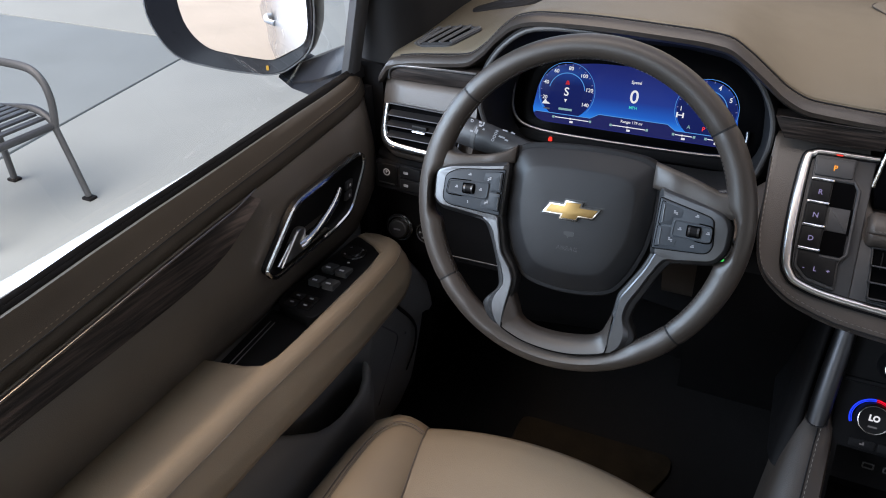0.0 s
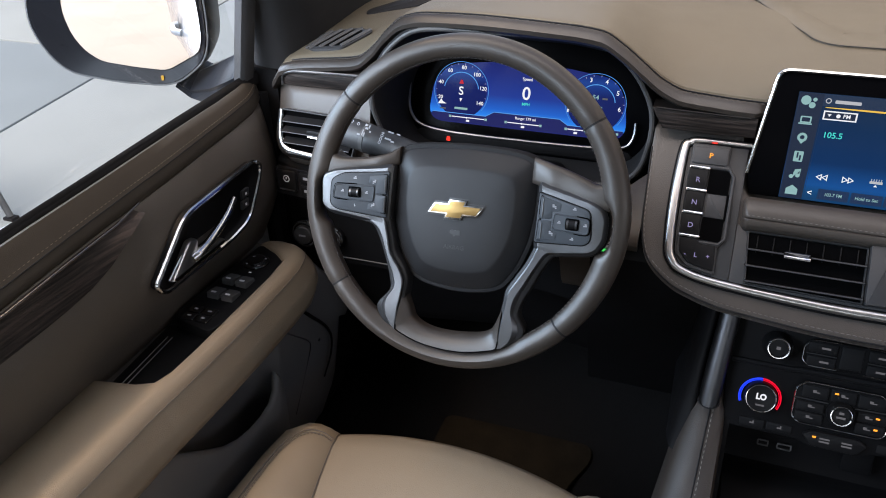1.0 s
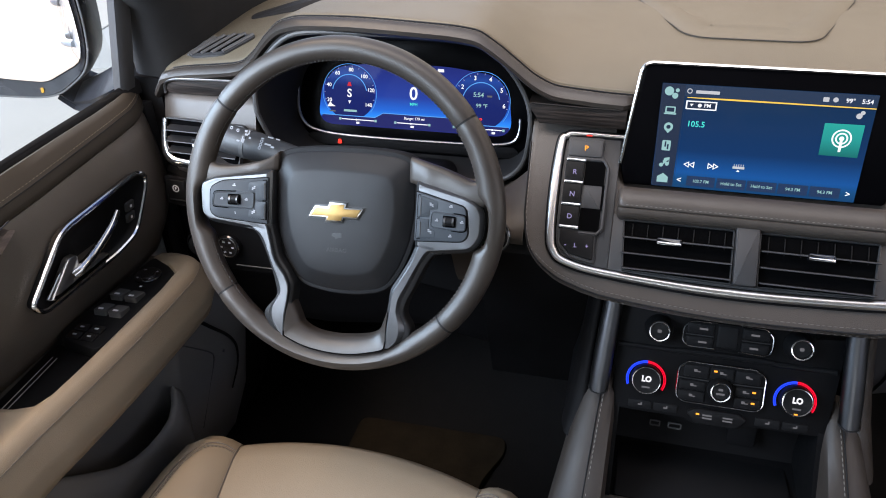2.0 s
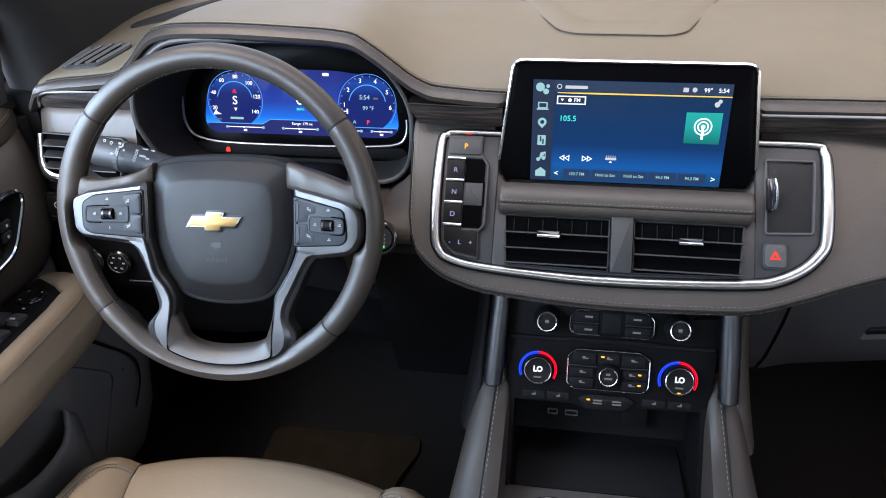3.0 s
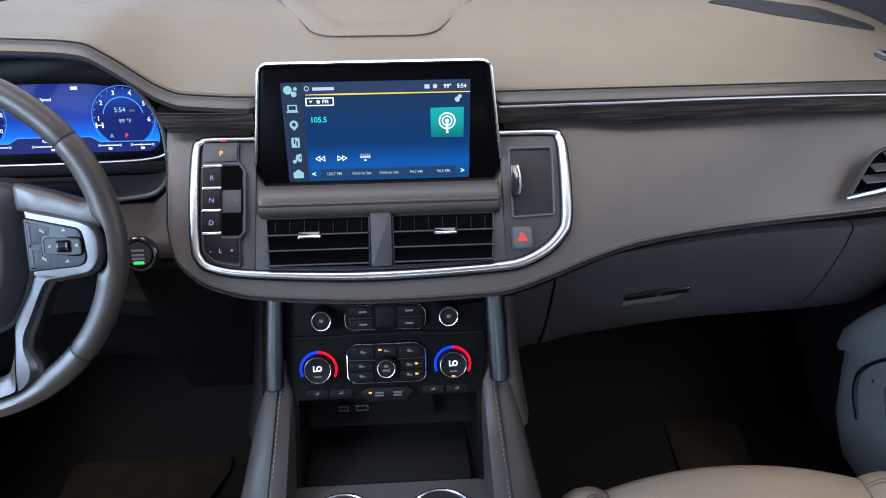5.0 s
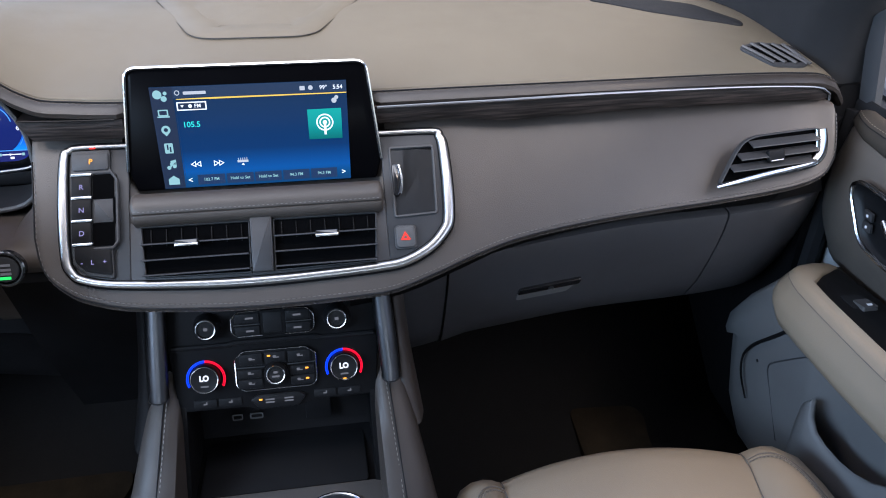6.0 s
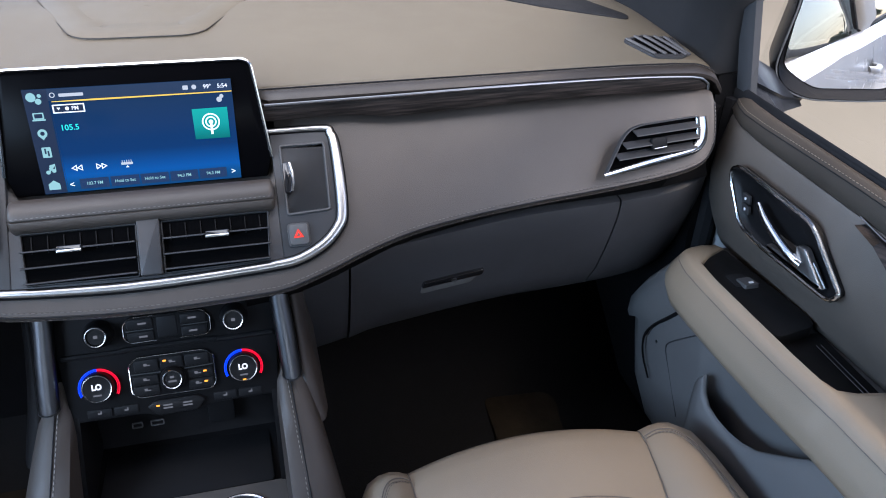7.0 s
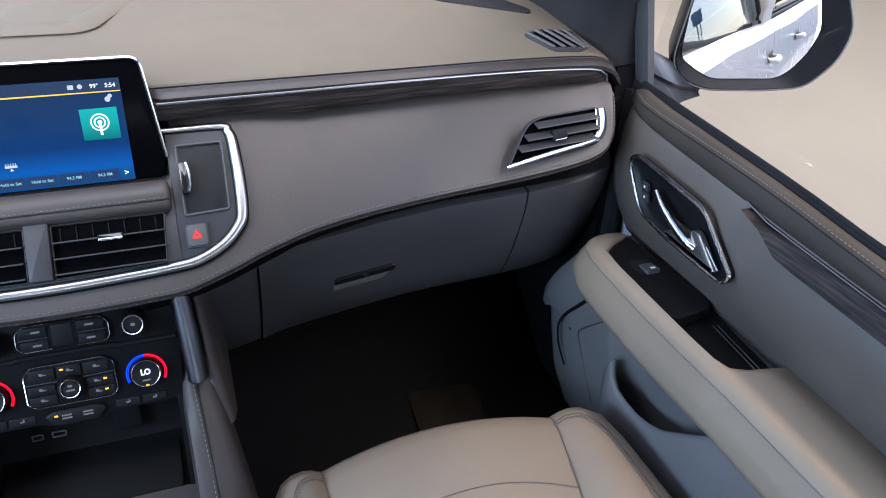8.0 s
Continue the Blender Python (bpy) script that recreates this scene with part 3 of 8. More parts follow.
# centre speaker outline pressed into the pad
def on_pad(x, y):
    sy, sz = seam(x)
    z1, z2, z3 = table(x, CROWN)
    pts = spline([(0, sy, sz), (0, sy + 0.02, sz + 0.5 * (z1 - sz) * 0.35 + 0.003), (0, 1.10, z1), (0, 1.28, z2), (0, 1.58, z3)], 90)
    for a, b in zip(pts, pts[1:]):
        if a.y <= y <= b.y:
            f = (y - a.y) / max(1e-6, b.y - a.y)
            return a.z + (b.z - a.z) * f
    return sz


lid = rounded([(-0.086, 1.101), (0.080, 1.101), (0.168, 1.335), (0.15, 1.40), (-0.155, 1.40), (-0.172, 1.335)], 0.034, 6)
loops = [[(x, y, on_pad(x, y) + h) for x, y in inset(lid, d)] for d, h in ((-0.001, -0.004), (0.0, 0.0020), (0.0020, 0.0036), (0.022, 0.0042), (0.036, 0.0048), (0.044, 0.0022), (0.060, 0.0022))]
core = inset(lid, 0.060)
for f in (0.75, 0.5, 0.25, 0.08):
    loops.append([(x * f, 1.25 + (y - 1.25) * f, on_pad(x * f, 1.25 + (y - 1.25) * f) + 0.0022) for x, y in core])
part("speaker_lid", grid(loops, loop_v=True, caps=True), PAD, dash, "raised centre speaker cover")
part("seam_cord", tube([(x, y, on_pad(x, y) + 0.0022) for x, y in inset(lid, -0.0010)], 0.0007, 5, True), THREAD_BLACK, dash)

# defroster strips ahead of each side
for s in (-1, 1):
    poly = rounded([(s * 0.535, 1.275), (s * 0.610, 1.197), (s * 0.676, 1.158), (s * 0.742, 1.128), (s * 0.752, 1.150), (s * 0.71, 1.25), (s * 0.60, 1.33)], 0.012, 3)
    loops = [[(x, y, on_pad(x, y) + h) for x, y in inset(poly, d)] for d, h in ((0, -0.003), (0.001, 0.002), (0.004, 0.003))]
    part("defroster_cover", grid(loops, loop_v=True, caps=True), DARK, dash, "dark defroster strip")

# corner grilles with slanting bars
for s in (-1, 1):
    g = thing("speaker_grille", (s * 0.735, 1.02, 1.36), "dark slatted grille let into the dashboard corner", "grille", "dashboard corner grilles")
    poly = rounded([(0.686, 1.040), (0.722, 1.058), (0.781, 1.056), (0.784, 1.006), (0.766, 0.9925), (0.718, 0.9905)], 0.010, 4)
    inner = inset(poly, 0.006)
    if s < 0:
        poly, inner = [(-x, y) for x, y in poly], [(-x, y) for x, y in inner]
    z0 = lambda x, y: on_pad(x, y)
    loops = [[(x, y, z0(x, y) + h) for x, y in p] for p, h in ((poly, -0.004), (poly, 0.003), (inner, 0.0045), (inner, -0.004))]
    part("frame", grid(loops, loop_u=True, loop_v=True), FACE, g)
    # flat black sheet in place of the shade between the bars
    part("backing", grid([[(x, y, z0(x, y) + 0.0012) for x, y in inner], [(x, y, z0(x, y) + 0.0026) for x, y in inset(inner, 0.003)]], loop_v=True, caps=True), GAP_SHADE, g)
    for k in range(5):
        x = 0.692 + k * 0.0178
        far, near = (x, min(1.054, 1.040 + (x - 0.686) * 0.5)), (min(0.780, x + 0.030), 0.9945 + 0.06 * max(0.0, x + 0.030 - 0.766))
        path = [(s * (far[0] + (near[0] - far[0]) * f), far[1] + (near[1] - far[1]) * f) for f in (0.04, 0.35, 0.65, 0.96)]
        part("slat", tube([(px, py, on_pad(px, py) + 0.0046) for px, py in path], 0.0036, 6, flat=0.6, normal=(0, 0, 1)), CHARCOAL, g)

# bright strip and wood below the roll; x, y, top z, bottom z
STRIP = [(-0.815, 0.978, 1.320, 1.312), (-0.805, 0.972, 1.331, 1.314), (-0.78, 0.966, 1.338, 1.316), (-0.65, 0.957, 1.344, 1.320), (-0.30, 0.930, 1.352, 1.326), (-0.15, 0.924, 1.351, 1.327), (0.15, 0.926, 1.351, 1.329), (0.232, 0.932, 1.350, 1.329), (0.33, 0.938, 1.349, 1.320), (0.40, 0.942, 1.349, 1.322),
         (0.52, 0.948, 1.348, 1.323), (0.65, 0.956, 1.345, 1.320), (0.76, 0.962, 1.339, 1.318), (0.785, 0.965, 1.334, 1.316), (0.80, 0.970, 1.324, 1.315)]


def wood_strip(x0, x1, n, cut=0.0):
    """A strip of trim; cut slants its first end, pulling the top back."""
    rows = []
    for i in range(n):
        x = x0 + (x1 - x0) * i / (n - 1)
        y, a, b = table(x, STRIP)
        k = cut * (1 - i / (n - 1)) ** 3
        rows.append([(x + k * 0.5, y + 0.03, a), (x + k * 0.5, y, a), (x + k * 0.2, y - 0.0012, (a * 2 + b) / 3), (x - k * 0.2, y - 0.001, (a + 2 * b) / 3), (x - k * 0.5, y + 0.001, b), (x - k * 0.5, y + 0.035, b)])
    return grid(rows, loop_v=True, caps=True)


part("wood_trim", wood_strip(0.13, 0.80, 40), WOOD, dash, "dark open-pore wood strip")
part("wood_trim", wood_strip(-0.262, -0.150, 10, -0.014), WOOD, dash, "dark open-pore wood strip")
part("wood_trim", wood_strip(-0.812, -0.660, 12), WOOD, dash, "dark open-pore wood strip")
for x0, x1 in ((0.15, 0.80), (-0.812, -0.662)):
    xs = [x0 + (x1 - x0) * i / 40 for i in range(41)]
    pts = [(x, table(x, STRIP)[0] - 0.003, table(x, STRIP)[1] + 0.0005) for x in xs]
    end = 0 if x0 < 0 else -1
    x, y, z = pts[end]
    extra = (x + (0.002 if x > 0 else -0.002), y, table(x, STRIP)[2])
    pts = [extra] + pts if end == 0 else pts + [extra]
    part("chrome_strip", tube(pts, 0.0019, 8), STRIP_METAL, dash, "thin bright metal strip")
xs = [-0.265 + 0.107 * i / 10 for i in range(11)]
part("chrome_strip", tube([(x, table(x, STRIP)[0] - 0.002, table(x, STRIP)[1] + 0.0005) for x in xs], 0.0012, 6), SATIN_BLACK, dash, "thin black strip")

# leather panel: its lower lip, x, y, z
LIP = [(-0.264, 0.930, 1.300), (-0.262, 0.880, 1.250), (-0.258, 0.856, 1.222), (-0.250, 0.838, 1.203), (-0.235, 0.825, 1.189), (-0.205, 0.812, 1.175), (-0.151, 0.802, 1.165), (0.0, 0.796, 1.158), (0.137, 0.798, 1.161), (0.207, 0.812, 1.174), (0.255, 0.826, 1.186), (0.323, 0.846, 1.196), (0.41, 0.860, 1.203), (0.501, 0.869, 1.208), (0.619, 0.880, 1.212),
       (0.70, 0.888, 1.217), (0.748, 0.893, 1.224), (0.775, 0.898, 1.234), (0.790, 0.908, 1.252), (0.798, 0.925, 1.276), (0.803, 0.945, 1.300)]
PX = [x / 1000 for x in sorted(set(list(range(-264, -200, 4)) + list(range(-200, 720, 20)) + list(range(720, 803, 5)) + [803]))]
rows = []
for x in PX:
    yb, zb = table(x, LIP)
    yt, za, zt = table(x, STRIP)
    zt -= 0.001
    lean = lambda z: 0.924 + 0.91 * (z - 1.299)
    yt = lean(zt) + yb - lean(zb)
    loop = [(yt + 0.06, zt - 0.004), (yt + 0.004, zt)]
    for f in (0.08, 0.2, 0.35, 0.5, 0.65, 0.8, 0.92, 1.0):
        bulge = 0.005 * math.sin(math.pi * f) * min(1, max(0, (x - 0.2) / 0.2)) * min(1, (zt - zb) / 0.08)
        loop.append((yt + (yb - yt) * f - bulge * 0.7, zt + (zb - zt) * f - bulge * 0.3))
    if abs(x) < 0.153:
        loop = [(a + (0.04 if b > 1.262 else 0), b) for a, b in loop]
    k = min(1, (zt - zb) / 0.04)
    loop += [(yb + 0.002 * k, zb - 0.007 * k), (yb + 0.012, zb - 0.013 * k), (yb + 0.03, zb - 0.013 * k), (yb + 0.11, zb + 0.01)]
    rows.append([(x, a, b) for a, b in loop])
panel = part("leather_panel", grid(rows, loop_v=True, caps=True), LEATHER, dash, "charcoal leather panel with stitched lower lip", sharp=50)
lip = [(x, table(x, LIP)[0] - 0.0008, table(x, LIP)[1] + 0.0005) for x in PX]
part("seam_cord", tube(lip, 0.0010, 6), DARK, panel)
part("stitching", stitches([(x + 0.0025, y - 0.002, z) for x, y, z in lip[:6]], 0.0045, 0.0024, 0.0007), SEAM_THREAD, panel, "pale thread")
part("stitching", stitches([(x, y - 0.0012 + 0.0035, z + 0.0046) for x, y, z in lip[6:]], 0.0045, 0.0016, 0.0006), SEAM_THREAD, panel, "brown thread")
part("stitching", stitches([(x, y + 0.001, z - 0.0050) for x, y, z in lip], 0.0045, 0.0030, 0.0005), THREAD_DARK, panel, "brown thread")

# dark body under the lip, passenger knee panel and glovebox
# upper edge of the lid and the panels beside it: x, z
LID_TOP = [(0.10, 1.066), (0.18, 1.078), (0.25, 1.094), (0.29, 1.108), (0.37, 1.121), (0.46, 1.134), (0.55, 1.143), (0.65, 1.147), (0.745, 1.153), (0.80, 1.162), (0.845, 1.168)]
rows = []
for x in [0.10 + 0.05 * i for i in range(15)] + [0.83]:
    yb, zb = table(x, LIP)
    zg = table(x, LID_TOP)[0]
    rows.append([(x, yb + 0.02, zb - 0.012), (x, yb + 0.05, (zb + zg) / 2 - 0.004), (x, 0.958, zg + 0.006), (x, 0.99, zg + 0.004), (x, 1.2, zg + 0.02), (x, 1.2, zb)])
# near-black colour carries the shade of the gap behind the lip
part("under_lip", grid(rows, loop_v=True, caps=True), BLACK_AND_SHADE, dash, "black underside behind the lip")


def knee(x0, x1, ease=0.0, back=0.0):
    """A piece of the lower dash face between x0 and x1; ease rounds its outer end away."""
    rows = []
    n = max(4, int((x1 - x0) / 0.02))
    for i in range(n + 1):
        x = x0 + (x1 - x0) * i / n
        zg = table(x, LID_TOP)[0]
        yo = 0.951 + back + ease * max(0.0, (x - 0.77) / 0.075) ** 2
        rows.append([(x, yo + 0.15, zg), (x, yo + 0.006, zg), (x, yo + 0.001, zg - 0.003), (x, yo, zg - 0.008), (x, yo + 0.004, zg - 0.035), (x, yo + 0.014, zg - 0.070), (x, yo + 0.028, zg - 0.110), (x, yo + 0.046, zg - 0.155), (x, yo + 0.072, zg - 0.200), (x, yo + 0.120, zg - 0.240), (x, yo + 0.19, zg - 0.260), (x, yo + 0.26, zg - 0.26)])
    return grid(rows, loop_v=True, caps=True)


glovebox = thing("glovebox", (0.47, 1.0, 0.9), "closed charcoal glovebox lid with a dark pull handle", "glovebox")
part("lid", knee(0.2505, 0.678), KNEE, glovebox)
handle_axes = axes((0.415, 0.9835, 1.0225), (1, 0.0, 0.135), (0, -0.42, 0.90))
part("pocket", plate(rounded([(-0.054, -0.020), (0.030, -0.020), (0.046, 0.004), (-0.050, 0.004)], 0.006, 4), 0.004, 0.001, 0.0050), SLATE, glovebox, "paler finger recess", m=handle_axes)
pull = part("handle", plate(rounded([(-0.052, -0.004), (0.050, -0.004), (0.053, 0.012), (-0.048, 0.012)], 0.005, 4), 0.010, 0.003), GLOSS, glovebox, "black pull handle", m=handle_axes)
part("lock", lathe([(0.0045, 0.009), (0.0045, 0.0112), (0.003, 0.0118)], 14, 0.002, 0.004), SMOKED, pull, m=handle_axes)
part("knee_panel", knee(0.681, 0.845, 0.03), KNEE, dash, "charcoal side panel beside the glovebox")
part("knee_panel", knee(0.150, 0.2475, 0.0, 0.004), KNEE, dash, "charcoal panel between console and glovebox")

# driver's side: leather face with the outer vent, knee panel below
rows = []
for x in [-0.83 + 0.172 * i / 12 for i in range(13)]:
    yt, za, zt = table(x, STRIP)
    e = max(0.0, (-0.79 - x) / 0.04)
    yt += 0.02 * e * e
    rows.append([(x, yt + 0.08, zt - 0.002), (x, yt + 0.003, zt - 0.002), (x, yt - 0.006, zt - 0.012), (x, yt - 0.016, 1.27), (x, yt - 0.026, 1.235), (x, yt - 0.028, 1.210), (x, yt - 0.024, 1.200), (x, yt - 0.01, 1.195), (x, yt + 0.08, 1.195)])
part("leather_panel", grid(rows, loop_v=True, caps=True), LEATHER, dash, "charcoal leather face beside the wheel", sharp=50)
rows = []
for x in [-0.835, -0.82, -0.78, -0.70, -0.62, -0.55, -0.46, -0.38, -0.32, -0.285]:
    e = max(0.0, (-0.79 - x) / 0.04)
    y = 0.940 + 0.02 * e + 0.03 * max(0, 1 - abs(x + 0.46) / 0.16)
    rows.append([(x, y + 0.2, 1.196), (x, y + 0.006, 1.196), (x, y, 1.190), (x, y, 1.150), (x, y + 0.008, 1.140), (x, y + 0.012, 1.10), (x, y + 0.02, 1.02), (x, y + 0.04, 1.0), (x, y + 0.055, 0.93), (x, y + 0.09, 0.88), (x, y + 0.25, 0.86)])
# driver-side lower panels: footwell shade put into their near-black colour
part("knee_panel", grid(rows, loop_v=True, caps=True), BLACK_AND_SHADE, dash, "black driver knee panel")
part("trim_line", tube([(-0.74, 0.9535, 1.033), (-0.60, 0.96, 1.030), (-0.50, 0.985, 1.028)], 0.0012, 6), CHARCOAL, dash, "thin charcoal trim line")
rows = []
for x in (-0.365, -0.34, -0.31, -0.285, -0.262):
    k = max(0.0, (x + 0.31) / 0.048)
    rows.append(spline([(x, 1.00, 1.205), (x, 0.955, 1.206 + 0.05 * k), (x, 0.918 - 0.005 * k, 1.202 + 0.035 * k), (x, 0.885 - 0.012 * k, 1.196), (x, 0.880, 1.175), (x, 0.905, 1.13), (x, 0.95, 1.06), (x, 1.05, 1.04)], 26))
part("column_side_panel", grid(rows, loop_v=True, caps=True), LEATHER, dash, "charcoal panel beside the column")
rows = []
for x in (-0.32, -0.27, -0.22, -0.165):
    rows.append([(x, 1.0, 1.20), (x, 0.885, 1.19), (x, 0.875, 1.165), (x, 0.89, 1.12), (x, 0.93, 1.0), (x, 0.99, 0.86), (x, 1.1, 0.85)])
part("knee_panel", grid(rows, loop_v=True, caps=True), BLACK_AND_SHADE, dash, "black panel beside the centre stack")

# ---- instrument cluster ----
CA = axes((-0.461, 1.07, 1.295), (1, 0, 0), (0, 0.25, 0.968))
cluster = thing("instrument_cluster", (-0.461, 1.05, 1.22), "lit blue digital instrument cluster in a black hooded binnacle", "instrument cluster")


def hood_loop(y, grow, n=64):
    """Outline of the binnacle, wider by grow, in the upright plane at y."""
    c = -0.461
    half = [(0.0, 1.4215), (0.09, 1.421), (0.130, 1.416), (0.168, 1.384), (0.190, 1.345), (0.194, 1.310), (0.184, 1.250), (0.158, 1.219), (0.10, 1.212), (0.0, 1.210)]
    pts = [(c + x, z) for x, z in half] + [(c - x, z) for x, z in half[-2:0:-1]]
    pts = rounded(pts, 0.02, 3)
    if grow:
        pts = inset(pts, -grow)
    return [(x, y, z) for x, z in pts]


def display_loop(grow=0.0, drop=0.0):
    half = [(0.0, 0.0480), (0.055, 0.0475), (0.115, 0.040), (0.145, 0.014), (0.1515, -0.036), (0.138, -0.0495), (0.0, -0.0495)]
    pts = [(x, y) for x, y in half] + [(-x, y) for x, y in half[-2:0:-1]]
    pts = rounded(pts, 0.014, 5)
    return inset(pts, -grow) if grow else pts


outer = hood_loop(0.948, 0.0)


def radial(loop2, a):
    """The point of a closed outline round its origin at the angle a."""
    best = None
    for i in range(len(loop2)):
        p, q = Vector(loop2[i - 1]), Vector(loop2[i])
        d = Vector((math.cos(a), math.sin(a)))
        den = d.x * (q.y - p.y) - d.y * (q.x - p.x)
        if abs(den) < 1e-12:
            continue
        t = (p.x * (q.y - p.y) - p.y * (q.x - p.x)) / den
        u = (p.x * d.y - p.y * d.x) / den
        if t > 0 and -1e-6 <= u <= 1 + 1e-6:
            best = d * t
    return best


front, back = [], []
hl = [(x + 0.461, z - 1.315) for x, _, z in outer]
for i in range(96):
    a = 2 * math.pi * i / 96
    front.append(radial(hl, a))
    back.append(radial(display_loop(0.032), a))
lo = lambda p, y: (p.x - 0.461, y, p.y + 1.315)
bk = [CA @ Vector((p.x, p.y, -0.002)) for p in back]
fr = [Vector(lo(p, 0.948 + 0.03 * max(0, (1.30 - (p.y + 1.315)) / 0.09))) for p in front]
rows = [[Vector((p.x, p.y + 0.06, p.z)) + (Vector((p.x + 0.461, 0, p.z - 1.315)).normalized() * 0.007) for p in fr],
        [p + Vector((p.x + 0.461, 0, p.z - 1.315)).normalized() * 0.006 + Vector((0, 0.002, 0)) for p in fr],
        [p + Vector((p.x + 0.461, 0, p.z - 1.315)).normalized() * 0.003 - Vector((0, 0.003, 0)) for p in fr],
        [p - Vector((p.x + 0.461, 0, p.z - 1.315)).normalized() * 0.002 for p in fr]]
for f in (0.3, 0.65, 1.0):
    rows.append([a.lerp(b, f) for a, b in zip(fr, bk)])
part("binnacle", grid(rows, loop_v=True), DARK, cluster, "black hooded surround", sharp=60)
part("hood_edge", tube([p - Vector((0, 0.001, 0)) for p in fr], 0.0034, 8, True), CHARCOAL, cluster, "thin charcoal hood edge")
part("bezel", ring(display_loop(0.036), display_loop(-0.002), 0.004, 0.0, 0.001), SCREEN_BLACK, cluster, m=CA)
CLUSTER_FACE = display("cluster_blue", [(0.0, (0.016, 0.024, 0.18)), (0.12, (0.016, 0.026, 0.19)), (0.17, (0.02, 0.28, 1.0)), (0.29, (0.014, 0.14, 0.66)), (0.50, (0.016, 0.05, 0.33)), (0.85, (0.016, 0.030, 0.21)), (1.0, (0.014, 0.024, 0.17))], "Z", 1.247, 1.342, 0.95)
GAUGE_FACE = display("gauge_navy", [(0.0, (0.010, 0.020, 0.15)), (0.6, (0.010, 0.022, 0.16)), (0.85, (0.015, 0.07, 0.36)), (1.0, (0.01, 0.03, 0.2))], "Z", 1.262, 1.335, 0.8)
face = part("display", plate(display_loop(-0.001), 0.002, 0.0, 0.0015), CLUSTER_FACE, cluster, "glowing blue display", m=CA)


def mark(name, poly, mat, parent, m, lift, thick=0.0002):
    return part(name, plate(poly, thick, 0.0, lift), mat, parent, m=m)


# lower gauge band below a stepped line
low = [(-0.143, -0.034), (-0.058, -0.034), (-0.046, -0.027), (0.054, -0.027), (0.066, -0.034), (0.146, -0.034), (0.147, -0.038), (0.134, -0.0475), (-0.134, -0.0475), (-0.147, -0.038)]
BAND = glow("cluster_band", (0.012, 0.016, 0.13), 0.9)
mark("band", low, BAND, face, CA, 0.0037)
line = [(-0.144, -0.034), (-0.059, -0.034), (-0.046, -0.0265), (0.054, -0.0265), (0.066, -0.034), (0.146, -0.034)]
part("band_line", tube([(x, y, 0.0042) for x, y in line], 0.0006, 5), LIT_AZURE, face, m=CA)
for cx, s in ((-0.100, 1), (0.103, -1)):
    mark("dial", disc(cx, 0.0, 0.0405, 40), GAUGE_FACE, face, CA, 0.0038)
    arc = [(cx + 0.043 * math.cos(a), 0.043 * math.sin(a), 0.0044) for a in [radians(-38 + 256 * i / 40) for i in range(41)]]
    part("dial_ring", tube(arc, 0.0004, 5), LIT_AZURE, face, m=CA)
    arc = [(cx + 0.0275 * math.cos(a), 0.0275 * math.sin(a), 0.0044) for a in [radians(10 + 160 * i / 30) for i in range(31)]]
    part("dial_ring", tube(arc, 0.0007, 5), LIT_AZURE, face, m=CA)
for cx, a0, n in ((-0.100, 212, 16), (0.103, 196, 14)):
    for i in range(n):
        a = radians(a0 - i * 16.0)
        c, d = math.cos(a), math.sin(a)
        mark("dial_tick", [(cx + r * c + q * d * 0.0005, r * d - q * c * 0.0005) for r, q in ((0.0385, -1), (0.0408, -1), (0.0408, 1), (0.0385, 1))], LIT_VIOLET, face, CA, 0.0044)
for i, w in enumerate(("20", "40", "60", "80", "100", "120", "140")):
    a = radians(200 - i * 38)
    words("speed_figure", w, 0.0078, CA, LIT_WHITE, face, -0.100 + 0.0345 * math.cos(a), 0.0345 * math.sin(a), 0.0044)
for i, w in enumerate(("1", "2", "3", "4", "5", "6")):
    a = radians(183 - i * 38)
    words("rev_figure", w, 0.0088, CA, LIT_WHITE, face, 0.103 + 0.0345 * math.cos(a), 0.0345 * math.sin(a), 0.0044)
words("compass_letter", "S", 0.0175, CA, LIT_WHITE, face, -0.100, -0.0005, 0.0046)
mark("compass_arrow", [(-0.1035, 0.0105), (-0.0965, 0.0105), (-0.0985, 0.0165), (-0.1015, 0.0165)], LIT_RED_DIM, face, CA, 0.0046)
mark("compass_arrow", [(-0.1020, -0.0110), (-0.0998, -0.0160), (-0.0975, -0.0110)], LIT_WHITE, face, CA, 0.0046)
mark("odometer_bar", rect(-0.0985, -0.0262, 0.021, 0.0032, 0.001), LIT_PALE, face, CA, 0.0046)
mark("unit_bar", rect(-0.1275, -0.0282, 0.010, 0.002), LIT_GREY, face, CA, 0.0046)
mark("terrain_icon", rounded([(-0.136, -0.022), (-0.131, -0.014), (-0.1285, -0.018), (-0.122, -0.021)], 0.001, 2), LIT_WHITE, face, CA, 0.0046)
words("speed_caption", "Speed", 0.0062, CA, LIT_WHITE, face, 0.001, 0.0258, 0.0046)
words("speed_value", "0", 0.0265, CA, LIT_WHITE, face, 0.001, 0.0045, 0.0046)
words("speed_unit", "MPH", 0.0060, CA, LIT_CYAN, face, 0.0015, -0.0105, 0.0046)
words("range_caption", "Range: 179 mi", 0.0056, CA, LIT_WHITE, face, 0.003, -0.0318, 0.0046)
mark("range_box", rect(0.0415, 0.0408, 0.0095, 0.0042, 0.0008), LIT_WHITE, face, CA, 0.0046)
words("clock", "5:54", 0.0092, CA, LIT_PALE, face, 0.099, 0.0095, 0.0046)
mark("clock_unit", rect(0.1155, 0.0085, 0.0075, 0.0026), LIT_GREY, face, CA, 0.0046)
